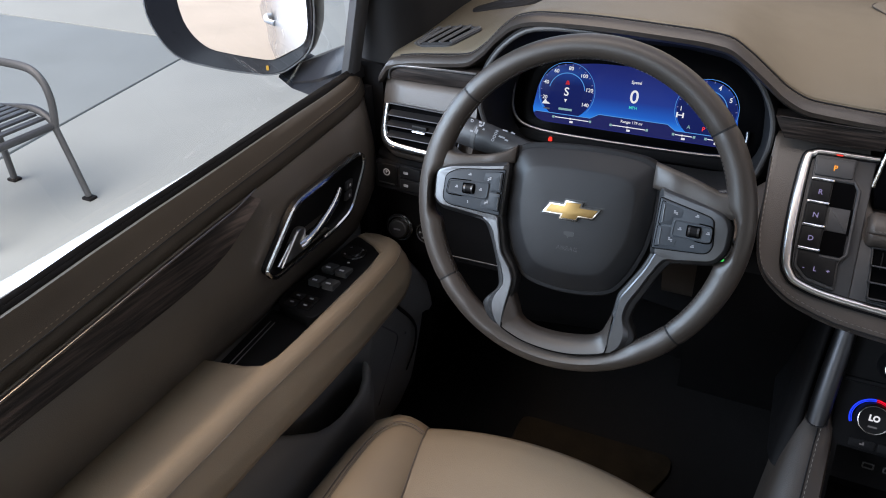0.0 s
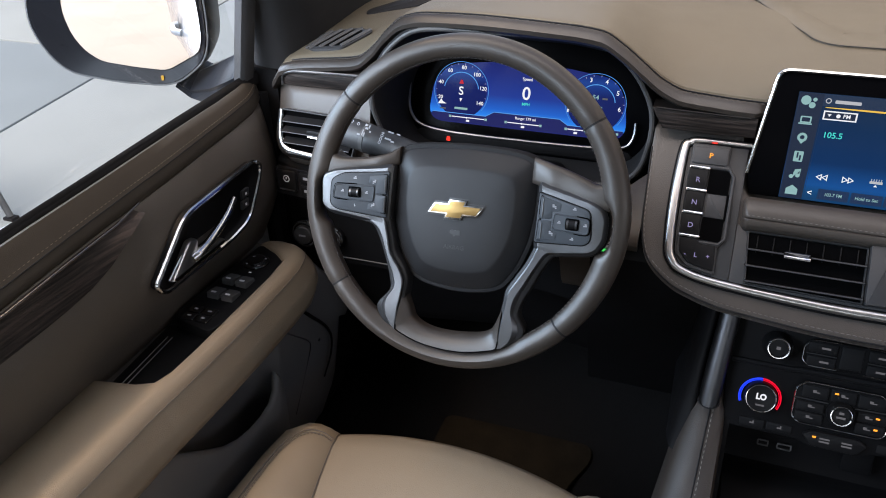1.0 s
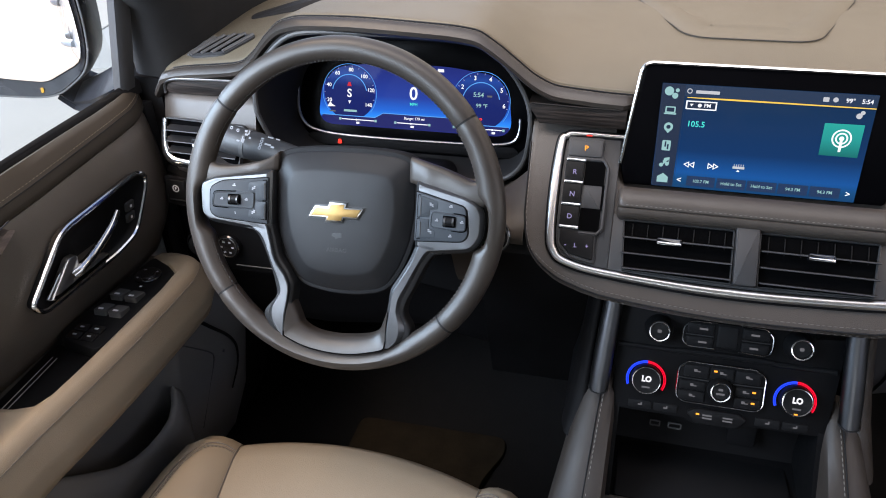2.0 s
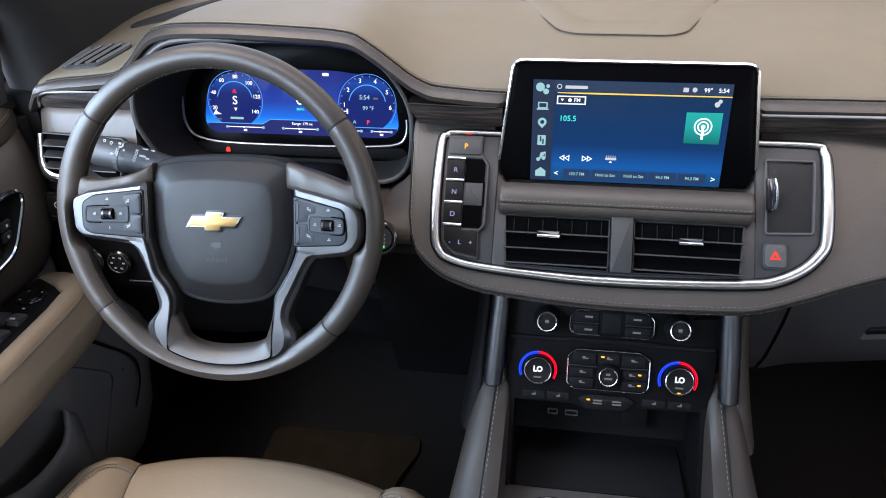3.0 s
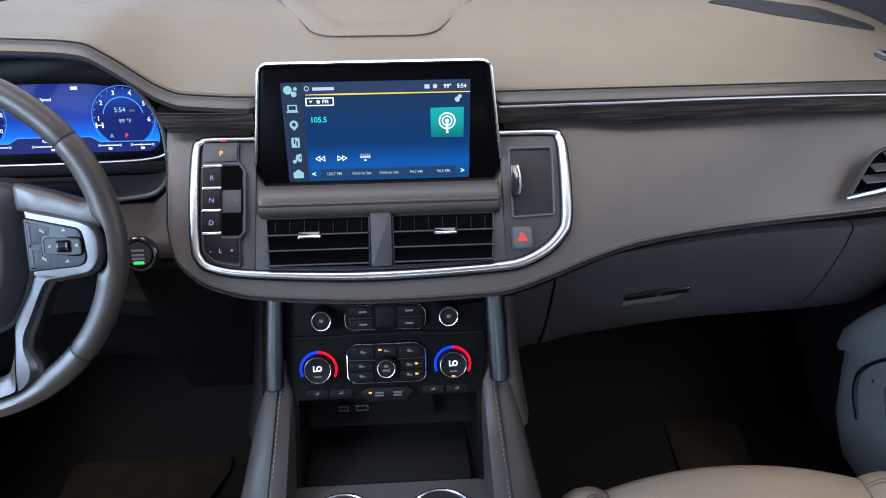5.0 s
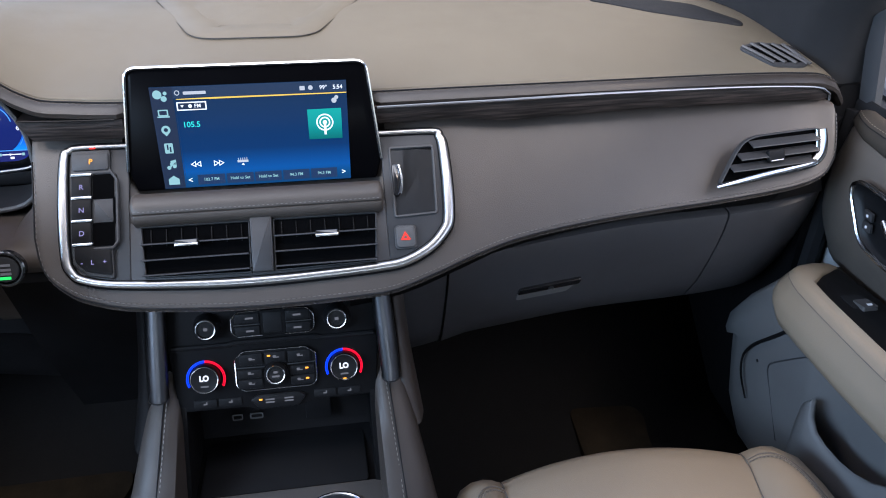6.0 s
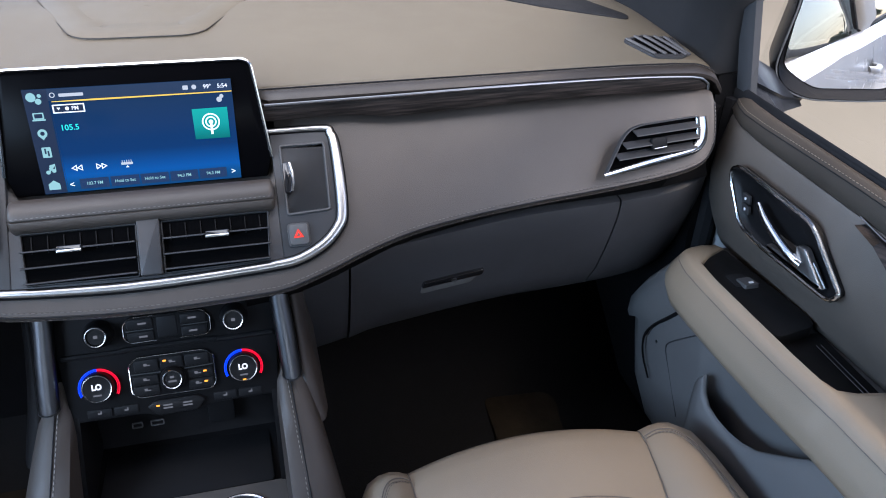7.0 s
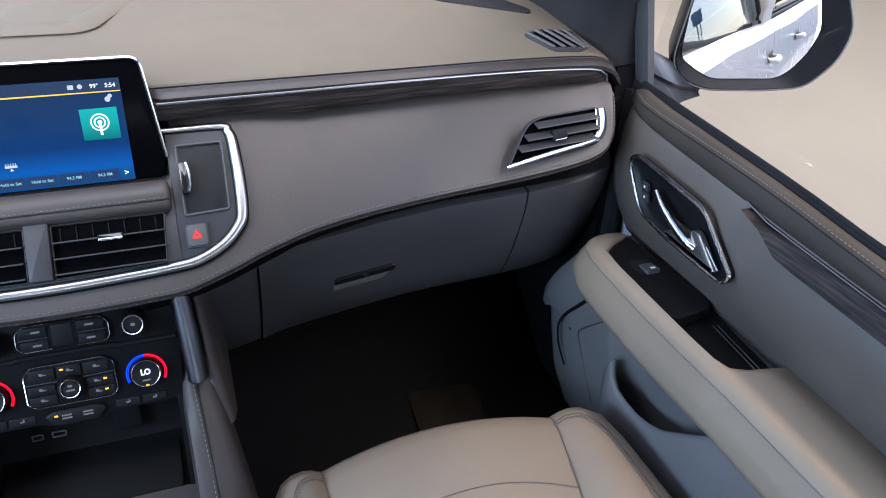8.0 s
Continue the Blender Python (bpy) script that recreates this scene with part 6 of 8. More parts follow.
for s in (-1, 1):
    k = part("volume_knob", lathe([(0.0176, -0.002), (0.0174, 0.004), (0.0150, 0.016), (0.0132, 0.0195), (0.0104, 0.0195), (0.0098, 0.0175), (0.004, 0.0175)], 32, s * 0.0815, -0.0138), SATIN_BLACK, climate, "ribbed black rotary knob", m=HA)
    part("bright_ring", tube([(s * 0.0815 + 0.0116 * math.cos(a), -0.0138 + 0.0116 * math.sin(a), 0.0195) for a in [2 * math.pi * i / 36 for i in range(36)]], 0.0011, 6, True), CHROME, k, m=HA)
    mark("knob_symbol", rect(s * 0.0815, -0.0138, 0.005, 0.004, 0.001), LIT_GREY, k, HA, 0.0178)
mid = [(-0.0520, -0.0600), (-0.0420, -0.0500), (0.0385, -0.0500), (0.0505, -0.0590), (0.0505, -0.0960), (0.0435, -0.1025), (-0.0430, -0.1025), (-0.0520, -0.0955)]
part("button_bank", plate(rounded(mid, 0.004, 3), 0.005, 0.0015, -0.002), BLACK_AND_SHADE, climate, m=HA)
bracket_frame(mid, ((-0.020, -0.0065),), 0.0032, climate)
part("bright_divider", tube([(-0.0505, -0.0712, 0.0044), (-0.0150, -0.0718, 0.0044)], 0.0008, 6), SATIN, climate, m=HA)
part("bright_divider", tube([(0.0140, -0.0715, 0.0044), (0.0490, -0.0705, 0.0044)], 0.0008, 6), SATIN, climate, m=HA)
for x, y, w, h in ((-0.0310, -0.0612, 0.029, 0.0155), (-0.0005, -0.0605, 0.027, 0.0150), (0.0300, -0.0612, 0.029, 0.0155), (-0.0335, -0.0800, 0.031, 0.0115), (-0.0335, -0.0935, 0.031, 0.0125), (0.0325, -0.0800, 0.031, 0.0115), (0.0325, -0.0935, 0.031, 0.0125)):
    b = part("button", plate(rect(x, y, w, h, 0.002), 0.003, 0.001, 0.002), BUTTON_BLACK, climate, m=HA)
    sx = x - (0.004 if x > 0.031 else 0)
    mark("printed_symbol", rect(sx + 0.001, y, 0.0075, 0.0013), LIT_GREY, b, HA, 0.0052)
    mark("printed_symbol", rect(sx - 0.001, y + 0.0016, 0.0042, 0.0022, 0.0006), LIT_GREY, b, HA, 0.0052)
fan = part("fan_knob", lathe([(0.0150, 0.002), (0.0148, 0.011), (0.0125, 0.014), (0.0100, 0.0145), (0.0092, 0.0128), (0.002, 0.0128)], 30, -0.001, -0.0812), SATIN_BLACK, climate, "black fan knob", m=HA)
part("bright_ring", tube([(-0.001 + 0.0112 * math.cos(a), -0.0812 + 0.0112 * math.sin(a), 0.0143) for a in [2 * math.pi * i / 30 for i in range(30)]], 0.0010, 6, True), CHROME, fan, m=HA)
mark("knob_symbol", rect(-0.001, -0.0838, 0.010, 0.0025), LIT_GREY, fan, HA, 0.0130)
mark("knob_symbol", rect(-0.001, -0.0783, 0.0055, 0.003, 0.001), LIT_GREY, fan, HA, 0.0130)
for cx, lamp in ((-0.0896, False), (0.0864, True)):
    cy = -0.0797
    k = part("temperature_knob", lathe([(0.0188, -0.001), (0.0184, 0.006), (0.0174, 0.013), (0.0162, 0.0145), (0.0146, 0.0140), (0.002, 0.0136)], 36, cx, cy), SATIN_BLACK, climate, "black temperature dial with lit readout", m=HA)
    part("bright_ring", tube([(cx + 0.0168 * math.cos(a), cy + 0.0168 * math.sin(a), 0.0140) for a in [2 * math.pi * i / 40 for i in range(40)]], 0.0010, 6, True), CHROME, k, m=HA)
    for name, a0, a1, mat in (("blue_arc", 90, 203, LIT_BLUE), ("red_arc", -28, 90, LIT_CRIMSON)):
        for r, w in ((0.0238, 0.0009), (0.0219, 0.0005)):
            arc = [(cx + r * math.cos(radians(a0 + (a1 - a0) * i / 24)), cy - 0.0025 + r * math.sin(radians(a0 + (a1 - a0) * i / 24)), 0.0008) for i in range(25)]
            part(name, tube(arc, w, 6), mat, k, m=HA)
    words("readout", "LO", 0.0100, HA, LIT_WHITE, k, cx, cy + 0.0018, 0.0142, wide=0.9, bold=0.05)
    mark("readout_bar", rect(cx, cy - 0.0085, 0.010, 0.0022), LIT_GREY, k, HA, 0.0142)
    if lamp:
        mark("amber_lamp", rect(cx, cy - 0.0150, 0.0042, 0.0018, 0.0006), LIT_AMBER, k, HA, 0.0142)
for x, y in ((-0.0086, -0.0578), (0.0385, -0.0780), (0.0385, -0.0918), (-0.0233, -0.1152)):
    mark("amber_lamp", rect(x, y, 0.0042, 0.0022, 0.0006), LIT_AMBER, climate, HA, 0.0058)
pod = part("rear_pod", plate(rounded([(-0.0370, -0.1150), (-0.0255, -0.1085), (0.0240, -0.1085), (0.0350, -0.1150), (0.0240, -0.1278), (-0.0255, -0.1278)], 0.004, 4), 0.006, 0.0015, -0.001), SATIN_BLACK, climate, "rear climate button pod", m=HA)
for x in (-0.0116, 0.0126):
    for dy in (0.0015, -0.0022):
        mark("printed_symbol", rect(x, -0.1174 + dy, 0.0115, 0.0020), LIT_GREY, pod, HA, 0.0052)
for x in (-0.0933, -0.0618, 0.0594, 0.0913):
    b = part("seat_button", plate(rect(x, -0.1155, 0.029, 0.0105, 0.002), 0.0016, 0.0006, -0.001), BUTTON_BLACK, climate, m=HA)
    mark("printed_symbol", rect(x, -0.1158, 0.0050, 0.0018), LIT_GREY, b, HA, 0.0008)
    mark("printed_symbol", rect(x + 0.0016, -0.1142, 0.0016, 0.0030), LIT_GREY, b, HA, 0.0008)

# posts beside the panel
for s in (-1, 1):
    post = thing("console_post", (s * 0.146, 0.806, 1.02), "satin metal post beside the climate panel", "post", "console posts")
    rows = []
    for z, y, x, w in ((1.150, 0.858, 0.139, 0.0115), (1.120, 0.846, 0.141, 0.0122), (1.080, 0.828, 0.144, 0.0126), (1.045, 0.813, 0.1462, 0.0126), (1.026, 0.8045, 0.1470, 0.0118)):
        rows.append([(s * (x + w * math.cos(a)), y - 0.006 + 0.012 * math.sin(a), z) for a in (2 * math.pi * j / 20 for j in range(20))])
    part("bar", grid(rows, loop_v=True, caps=True), POST_METAL, post)
    part("collar", tube([(s * 0.1470 + 0.0122 * math.cos(a), 0.7985 + 0.0125 * math.sin(a), 1.0265) for a in [2 * math.pi * i / 20 for i in range(20)]], 0.0010, 5, True), DARK, post)

# ---- centre console ----
for s in (-1, 1):
    rows = []
    for z, y0, y1, x0, x1 in ((1.165, 0.850, 0.96, 0.150, 0.170), (1.120, 0.846, 0.96, 0.152, 0.172), (1.080, 0.832, 0.97, 0.155, 0.175), (1.045, 0.818, 0.98, 0.157, 0.178), (1.010, 0.800, 0.99, 0.158, 0.182), (0.96, 0.765, 1.0, 0.160, 0.190)):
        rows.append([(s * x, y, z) for x, y in rounded([(x0, y1), (x0, y0 + 0.006), (x0 + 0.006, y0), (x1 - 0.006, y0 + 0.008), (x1, y0 + 0.03), (x1, y1)], 0.006, 3)])
    # left cheek is near-black to paint its shade; right keeps the rail's leather
    cheek = part("console_cheek", grid(rows, loop_v=True, caps=True), SHADED_LEATHER if s > 0 else BLACK_AND_SHADE, dash, "console cheek under the fascia, left one with shade in its colour", sharp=60)
console = thing("centre_console", (0, 0.7, 0.6), "centre console with leather side rails, open bin and cup holders", "console")
for s in (-1, 1):
    rows = []
    for y, z, xi, xm, xo in ((0.835, 1.038, 0.122, 0.142, 0.166), (0.815, 1.028, 0.1235, 0.142, 0.169), (0.79, 1.010, 0.124, 0.144, 0.174), (0.74, 0.972, 0.1255, 0.148, 0.184), (0.68, 0.932, 0.127, 0.152, 0.195), (0.60, 0.905, 0.129, 0.156, 0.202), (0.40, 0.895, 0.131, 0.160, 0.206), (0.10, 0.895, 0.131, 0.160, 0.20)):
        rows.append([(s * a, y + d, z + b) for a, b, d in ((xi - 0.004, -0.10, 0.02), (xi - 0.001, -0.02, 0.004), (xi + 0.003, -0.005, 0), (xm - 0.004, 0.0005, 0), (xm, -0.0008, 0), (xm + 0.004, 0.0, 0), (xo - 0.008, -0.010, 0), (xo, -0.030, 0), (xo + 0.010, -0.10, 0.02), (xo + 0.016, -0.40, 0.05), (xi, -0.40, 0.05))])
    rail = part("rail", grid(rows, loop_v=True, caps=True), SHADED_LEATHER, console, "stitched leather side rail", sharp=55)
    line = spline([(s * 0.142, 0.808, 1.0252), (s * 0.144, 0.79, 1.0112), (s * 0.148, 0.74, 0.9732), (s * 0.152, 0.68, 0.9332), (s * 0.156, 0.60, 0.9062), (s * 0.160, 0.40, 0.8962)], 60)
    part("seam_cord", tube(line, 0.0009, 5), DARK, rail)
    part("stitching", stitches([(p.x - s * 0.0036, p.y, p.z + 0.0006) for p in line], 0.0042, 0.0024, 0.0007), THREAD, rail, "grey thread")
back = [(0.866, 0.95), (0.858, 0.905), (0.852, 0.895), (0.80, 0.8895), (0.750, 0.8885), (0.742, 0.8920), (0.738, 0.899), (0.735, 0.902)]
# the bin's inner shade is painted with its near-black colour
part("bin", grid([[(x, y + 0.0, z) for y, z in [(0.832, 1.0), (0.850, 0.98)] + back] for x in (-0.130, -0.118, -0.06, 0, 0.06, 0.118, 0.130)]), BLACK_AND_SHADE, console, "open black storage bin")
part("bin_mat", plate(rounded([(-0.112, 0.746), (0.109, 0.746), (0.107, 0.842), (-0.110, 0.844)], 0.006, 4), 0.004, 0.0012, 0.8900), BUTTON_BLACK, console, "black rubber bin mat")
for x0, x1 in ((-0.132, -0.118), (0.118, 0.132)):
    part("bin_cheek", grid([[(x, y, z) for y, z in ((0.86, 0.84), (0.86, 1.0), (0.80, 1.005), (0.735, 0.905), (0.73, 0.84))] for x in (x0, x1)], loop_v=True, caps=True), BLACK_AND_SHADE, console)
UA = axes((0, 0.8495, 0.933), (1, 0, 0), (0, 0.27, 0.96))
for x, w, mat in ((-0.066, 0.014, GLOSS), (-0.040, 0.018, GLOSS)):
    part("usb_port", ring(rect(x, 0, w, 0.0085, 0.002), rect(x, 0, w - 0.003, 0.0055, 0.001), 0.002, 0.0005), CHARCOAL, console, "small usb socket", m=UA)
part("socket_cover", plate(rect(0.046, 0.004, 0.036, 0.034, 0.004), 0.004, 0.0015, 0.0), BLACK_AND_SHADE, console, "square socket cover", m=UA)
cup_plate = part("cup_plate", plate(rounded([(-0.129, 0.15), (0.129, 0.15), (0.128, 0.738), (-0.128, 0.738)], 0.012, 4), 0.02, 0.003, 0.8835), CUP_PLASTIC, console, "dark cup holder plate")
for x in (-0.063, 0.063):
    part("cup_ring", tube([(x + 0.043 * math.cos(a), 0.676 + 0.043 * math.sin(a), 0.9045) for a in [2 * math.pi * i / 44 for i in range(44)]], 0.0026, 8, True), CHROME, console, "chrome cup holder ring")
    # the plate has no hole: a flat dark disc paints the well's shade
    part("cup_well", lathe([(0.0415, 0.9035), (0.0415, 0.9042), (0.039, 0.9040)], 36, x, 0.676), DARK, console, "cup well drawn as a flat dark disc")

# ---- switches round the wheel ----
ignition = thing("start_button", (-0.297, 0.875, 1.16), "round start button with a lit green bar", "button")
IA = axes((-0.2960, 0.8520, 1.2010), (1, 0, 0), (0, 0.30, 0.95))
part("surround", lathe([(0.0215, -0.006), (0.0215, 0.002), (0.0185, 0.004), (0.0170, 0.003), (0.002, 0.0028)], 32, 0, 0), GLOSS, ignition, m=IA)
part("bright_ring", tube([(0.0190 * math.cos(a), 0.0190 * math.sin(a), 0.0036) for a in [2 * math.pi * i / 32 for i in range(32)]], 0.0010, 6, True), SMOKED, ignition, m=IA)
part("button", lathe([(0.0155, 0.002), (0.0150, 0.0055), (0.0130, 0.0062), (0.002, 0.0058)], 30), PLASTIC, ignition, m=IA)
mark("green_lamp", rect(0, -0.0100, 0.013, 0.0036, 0.001), LIT_GREEN, ignition, IA, 0.0064)
for y in (0.0055, 0.0, -0.0048):
    mark("printed_bar", rect(0, y, 0.015, 0.0030), LIT_GREEN if y < -0.01 else PRINT_DIM, ignition, IA, 0.0066)
knob = thing("headlight_knob", (-0.79, 0.945, 1.06), "round black headlight knob with a bright ring", "knob")
KA = axes((-0.793, 0.9505, 1.071), (1, 0.05, 0), (0, 0.12, 0.99))
part("surround", lathe([(0.0240, -0.010), (0.0235, 0.006), (0.0200, 0.008), (0.002, 0.0078)], 32), GLOSS, knob, m=KA)
part("bright_ring", tube([(0.0205 * math.cos(a), 0.0205 * math.sin(a), 0.0085) for a in [2 * math.pi * i / 36 for i in range(36)]], 0.0011, 6, True), SATIN, knob, m=KA)
part("grip", lathe([(0.0165, 0.007), (0.0160, 0.014), (0.0140, 0.0155), (0.002, 0.015)], 26), PLASTIC, knob, m=KA)
mark("printed_symbol", rect(0, 0.0, 0.012, 0.003), PRINT_DIM, knob, KA, 0.0158)
dimmer = thing("dimmer_knob", (-0.743, 0.95, 1.06), "small black dial behind the wheel", "knob")
DA = axes((-0.7430, 0.9480, 1.0720), (1, 0, 0), (0, 0.12, 0.99))
part("surround", lathe([(0.0200, -0.010), (0.0195, 0.004), (0.0170, 0.006), (0.002, 0.0058)], 30), GLOSS, dimmer, m=DA)
part("bright_ring", tube([(0.0165 * math.cos(a), 0.0165 * math.sin(a), 0.0066) for a in [2 * math.pi * i / 30 for i in range(30)]], 0.0010, 6, True), SMOKED, dimmer, m=DA)
for a in range(0, 360, 60):
    mark("printed_symbol", rect(0.010 * math.cos(radians(a)), 0.010 * math.sin(radians(a)), 0.0042, 0.0026), PRINT_DIM, dimmer, DA, 0.0066)
park = thing("parking_brake_switch", (-0.79, 0.93, 1.17), "black parking brake and assist switch bank", "switch")
BA = axes((-0.795, 0.9375, 1.173), (1, -0.06, 0), (0, 0.05, 0.99))
part("surround", plate(rounded([(-0.032, -0.026), (0.075, -0.030), (0.075, 0.018), (-0.030, 0.022)], 0.010, 5), 0.004, 0.0015), GLOSS, park, m=BA)
part("button", plate(rect(-0.008, -0.001, 0.034, 0.034, 0.005), 0.004, 0.0015, 0.003), BUTTON_BLACK, park, m=BA)
part("bright_edge", tube([(-0.022, -0.0155, 0.0072), (0.006, -0.0155, 0.0072)], 0.0011, 6), SATIN, park, m=BA)
part("printed_symbol", ring(disc(-0.008, 0.003, 0.0058, 18), disc(-0.008, 0.003, 0.0044, 18), 0.0003, 0.0070), PRINT, park, m=BA)
words("printed_symbol", "P", 0.0065, BA, PRINT, park, -0.008, 0.003, 0.0072)
for y in (0.008, -0.013):
    b = part("button", plate(rect(0.034, y, 0.036, 0.0175, 0.003), 0.004, 0.0015, 0.003), BUTTON_BLACK, park, m=BA)
    mark("printed_symbol", rect(0.027, y, 0.008, 0.0045, 0.001), PRINT_DIM, b, BA, 0.0072)

# outer vents: driver's and passenger's
for s in (-1, 1):
    if s > 0:
        m = axes((0.700, 0.9085, 1.2560), (1, 0.155, 0.02), (-0.06, 0.42, 0.90))
    else:
        m = axes((-0.737, 0.9365, 1.2540), (1, -0.10, 0.0), (0.0, 0.30, 0.95))
    if s > 0:
        opening = rounded([(-0.100, -0.021), (0.060, -0.012), (0.066, 0.033), (-0.042, 0.035), (-0.064, 0.026)], [0.004, 0.012, 0.006, 0.02, 0.02], 5)
    else:
        opening = rounded([(-0.060, -0.020), (-0.045, -0.031), (0.062, -0.027), (0.072, 0.032), (-0.062, 0.031)], [0.012, 0.012, 0.004, 0.006, 0.006], 5)
    v = thing("air_vent", m @ Vector((0, -0.03, 0)), "black slatted dashboard end vent with a chrome edge", "air vent", "dashboard end vents")
    # end vent is shallow too; this black sheet paints its inner shade
    part("cavity_shade", plate(inset(opening, 0.001), 0.001, 0.0, 0.0075), GAP_SHADE, v, m=m)
    part("frame", ring(inset(opening, -0.002), inset(opening, 0.001), 0.007, 0.006, 0.002), PLASTIC, v, m=m)
    if s > 0:
        chrome = [(-0.1075, -0.0245, 0.0135), (-0.060, -0.0208, 0.0145), (-0.020, -0.0180, 0.0145), (0.032, -0.0150, 0.0145), (0.052, -0.0110, 0.0145), (0.0635, -0.0015, 0.0145), (0.0672, 0.013, 0.0145), (0.0680, 0.0315, 0.014)]
        rad = [0.0030, 0.0050, 0.0056, 0.0062, 0.0074, 0.0090, 0.0095, 0.0088]
        slats = [(-0.050, 0.060, 0.0240), (-0.070, 0.058, 0.0090), (-0.084, 0.052, -0.0050)]
        tab_at = (-0.0146, 0.0062)
    else:
        chrome = [(-0.0625, 0.031, 0.014), (-0.0630, 0.0, 0.0145), (-0.0600, -0.016, 0.0145), (-0.052, -0.0265, 0.0145), (-0.035, -0.0305, 0.0145), (0.02, -0.0310, 0.0145), (0.062, -0.030, 0.0135)]
        rad = [0.0040, 0.0052, 0.0066, 0.0074, 0.0068, 0.0052, 0.0036]
        slats = [(-0.056, 0.068, 0.0200), (-0.056, 0.066, 0.0045), (-0.054, 0.062, -0.0110)]
        tab_at = (0.002, 0.0045)
    path = spline(chrome, 40)
    part("chrome_edge", tube(path, [table(i / 39, [(j / (len(rad) - 1), r) for j, r in enumerate(rad)])[0] for i in range(40)], 10, flat=0.5, normal=(0, 0, 1)), CHROME, v, "bright chrome edge", m=m)
    for x0, x1, y in slats:
        wide = 0.0070 if s > 0 else 0.0062
        turn = m @ Matrix.Translation((0, y, 0.0148)) @ pose(0, 0, 0, 0, 0, -1.6 * s) @ pose(0, 0, 0, 128, 0, 0)
        # left slats get a darker colour in place of shade; edge tubes paint highlights
        slat = part("slat", box(x0, x1, -wide, wide, -0.0009, 0.0009, 0.0007), FACE if s > 0 else SATIN_BLACK, v, m=turn)
        part("slat_highlight", tube([(x0, wide, 0.0), (x1, wide, 0.0)], 0.0010, 6), CHARCOAL if s > 0 else KNEE, slat, m=turn)
    part("tab", plate(rect(*tab_at, 0.026, 0.016 if s > 0 else 0.007, 0.003), 0.006, 0.002, 0.016), BUTTON_BLACK, v, "thumb tab", m=m)
    part("tab_edge", tube([(tab_at[0] - 0.010, tab_at[1] - 0.0065, 0.0205), (tab_at[0] + 0.010, tab_at[1] - 0.0065, 0.0205)], 0.0018, 6), CHROME, v, m=m)

# ---- front doors ----
def door(s):
    d = thing("door_1" if s < 0 else "door_2", (s * 0.88, 0.3, 0.62), "closed white car door with charcoal leather trim and taupe armrest", "car door", "front doors", "structure")
    X = lambda pts: [(s * x, y, z) for x, y, z in pts]
    YS = [0.985, 0.97, 0.955, 0.93, 0.88, 0.80, 0.72, 0.66, 0.60, 0.52, 0.44, 0.36, 0.25, 0.10, -0.10, -0.30, -0.37]

    def curl(y):
        """The trim turns outward at its front edge."""
        e = max(0.0, (y - 0.90) / 0.085)
        return 0.030 * e * e

    # belt line: outer edge of the roll, its stitching, the crease under it and the foot of the inlay; y, z
    if s < 0:
        EDGE_Z = [(-0.37, 1.255), (0.334, 1.284), (0.47, 1.293), (0.653, 1.301), (0.772, 1.307), (0.985, 1.315)]
        SEWN_Z = [(-0.37, 1.205), (0.303, 1.250), (0.438, 1.262), (0.618, 1.276), (0.735, 1.283), (0.877, 1.295), (0.985, 1.302)]
        CREASE_Z = [(-0.37, 1.190), (0.30, 1.234), (0.51, 1.252), (0.608, 1.259), (0.724, 1.265), (0.866, 1.276), (0.985, 1.282)]
        INLAY_Z = [(-0.37, 1.165), (0.274, 1.203), (0.483, 1.207), (0.560, 1.214), (0.600, 1.228), (0.635, 1.246), (0.658, 1.258)]
    else:
        EDGE_Z = [(-0.37, 1.240), (0.48, 1.274), (0.628, 1.285), (0.737, 1.290), (0.867, 1.295), (0.985, 1.300)]
        SEWN_Z = [(-0.37, 1.225), (0.463, 1.269), (0.601, 1.279), (0.706, 1.283), (0.92, 1.286), (0.985, 1.288)]
        CREASE_Z = [(-0.37, 1.200), (0.437, 1.247), (0.576, 1.251), (0.70, 1.257), (0.816, 1.262), (0.89, 1.266), (0.985, 1.274)]
        INLAY_Z = [(-0.37, 1.180), (0.42, 1.216), (0.557, 1.219), (0.590, 1.222), (0.617, 1.240), (0.650, 1.250), (0.665, 1.254)]
    at = lambda rows, y: table(y, rows)[0]
    # main trim panel
    rows = []
    for y in YS:
        c, k = curl(y), at(CREASE_Z, y)
        b = 0.002 * math.exp(-((y - 0.75) / 0.16) ** 2)
        rows.append(X([(0.905, y, k - 0.004), (0.842 + c, y, k - 0.002), (0.838 + c, y, k - 0.009), (0.834 + c - b * 0.6, y, k - 0.028), (0.826 + c - b, y, min(1.205, k - 0.042)), (0.824 + c - b, y, 1.170), (0.830 + c - b * 0.6, y, 1.130), (0.842 + c, y, 1.100), (0.855 + c, y, 1.075), (0.862 + c, y, 1.060), (0.905, y, 1.055)]))
    part("upper_trim", grid(rows, loop_v=True, caps=True), SHEEN_LEATHER, d, "charcoal leather door panel", sharp=60)
    # padded top roll and its stitching
    rows = []
    for y in YS:
        c = curl(y) * 0.8
        e, w, k = at(EDGE_Z, y), at(SEWN_Z, y), at(CREASE_Z, y)
        rows.append(X([(0.880 + c, y, e - 0.014), (0.8695 + c, y, e - 0.005), (0.8670 + c, y, e + 0.0005), (0.861 + c, y, e + 0.002), (0.854 + c, y, (e + w) / 2 + 0.004), (0.848 + c, y, w + 0.0035), (0.8450 + c, y, w - 0.0005), (0.8425 + c, y, (w + k) / 2), (0.8410 + c, y, k + 0.003), (0.8435 + c, y, k - 0.002), (0.895, y, k - 0.003)]))
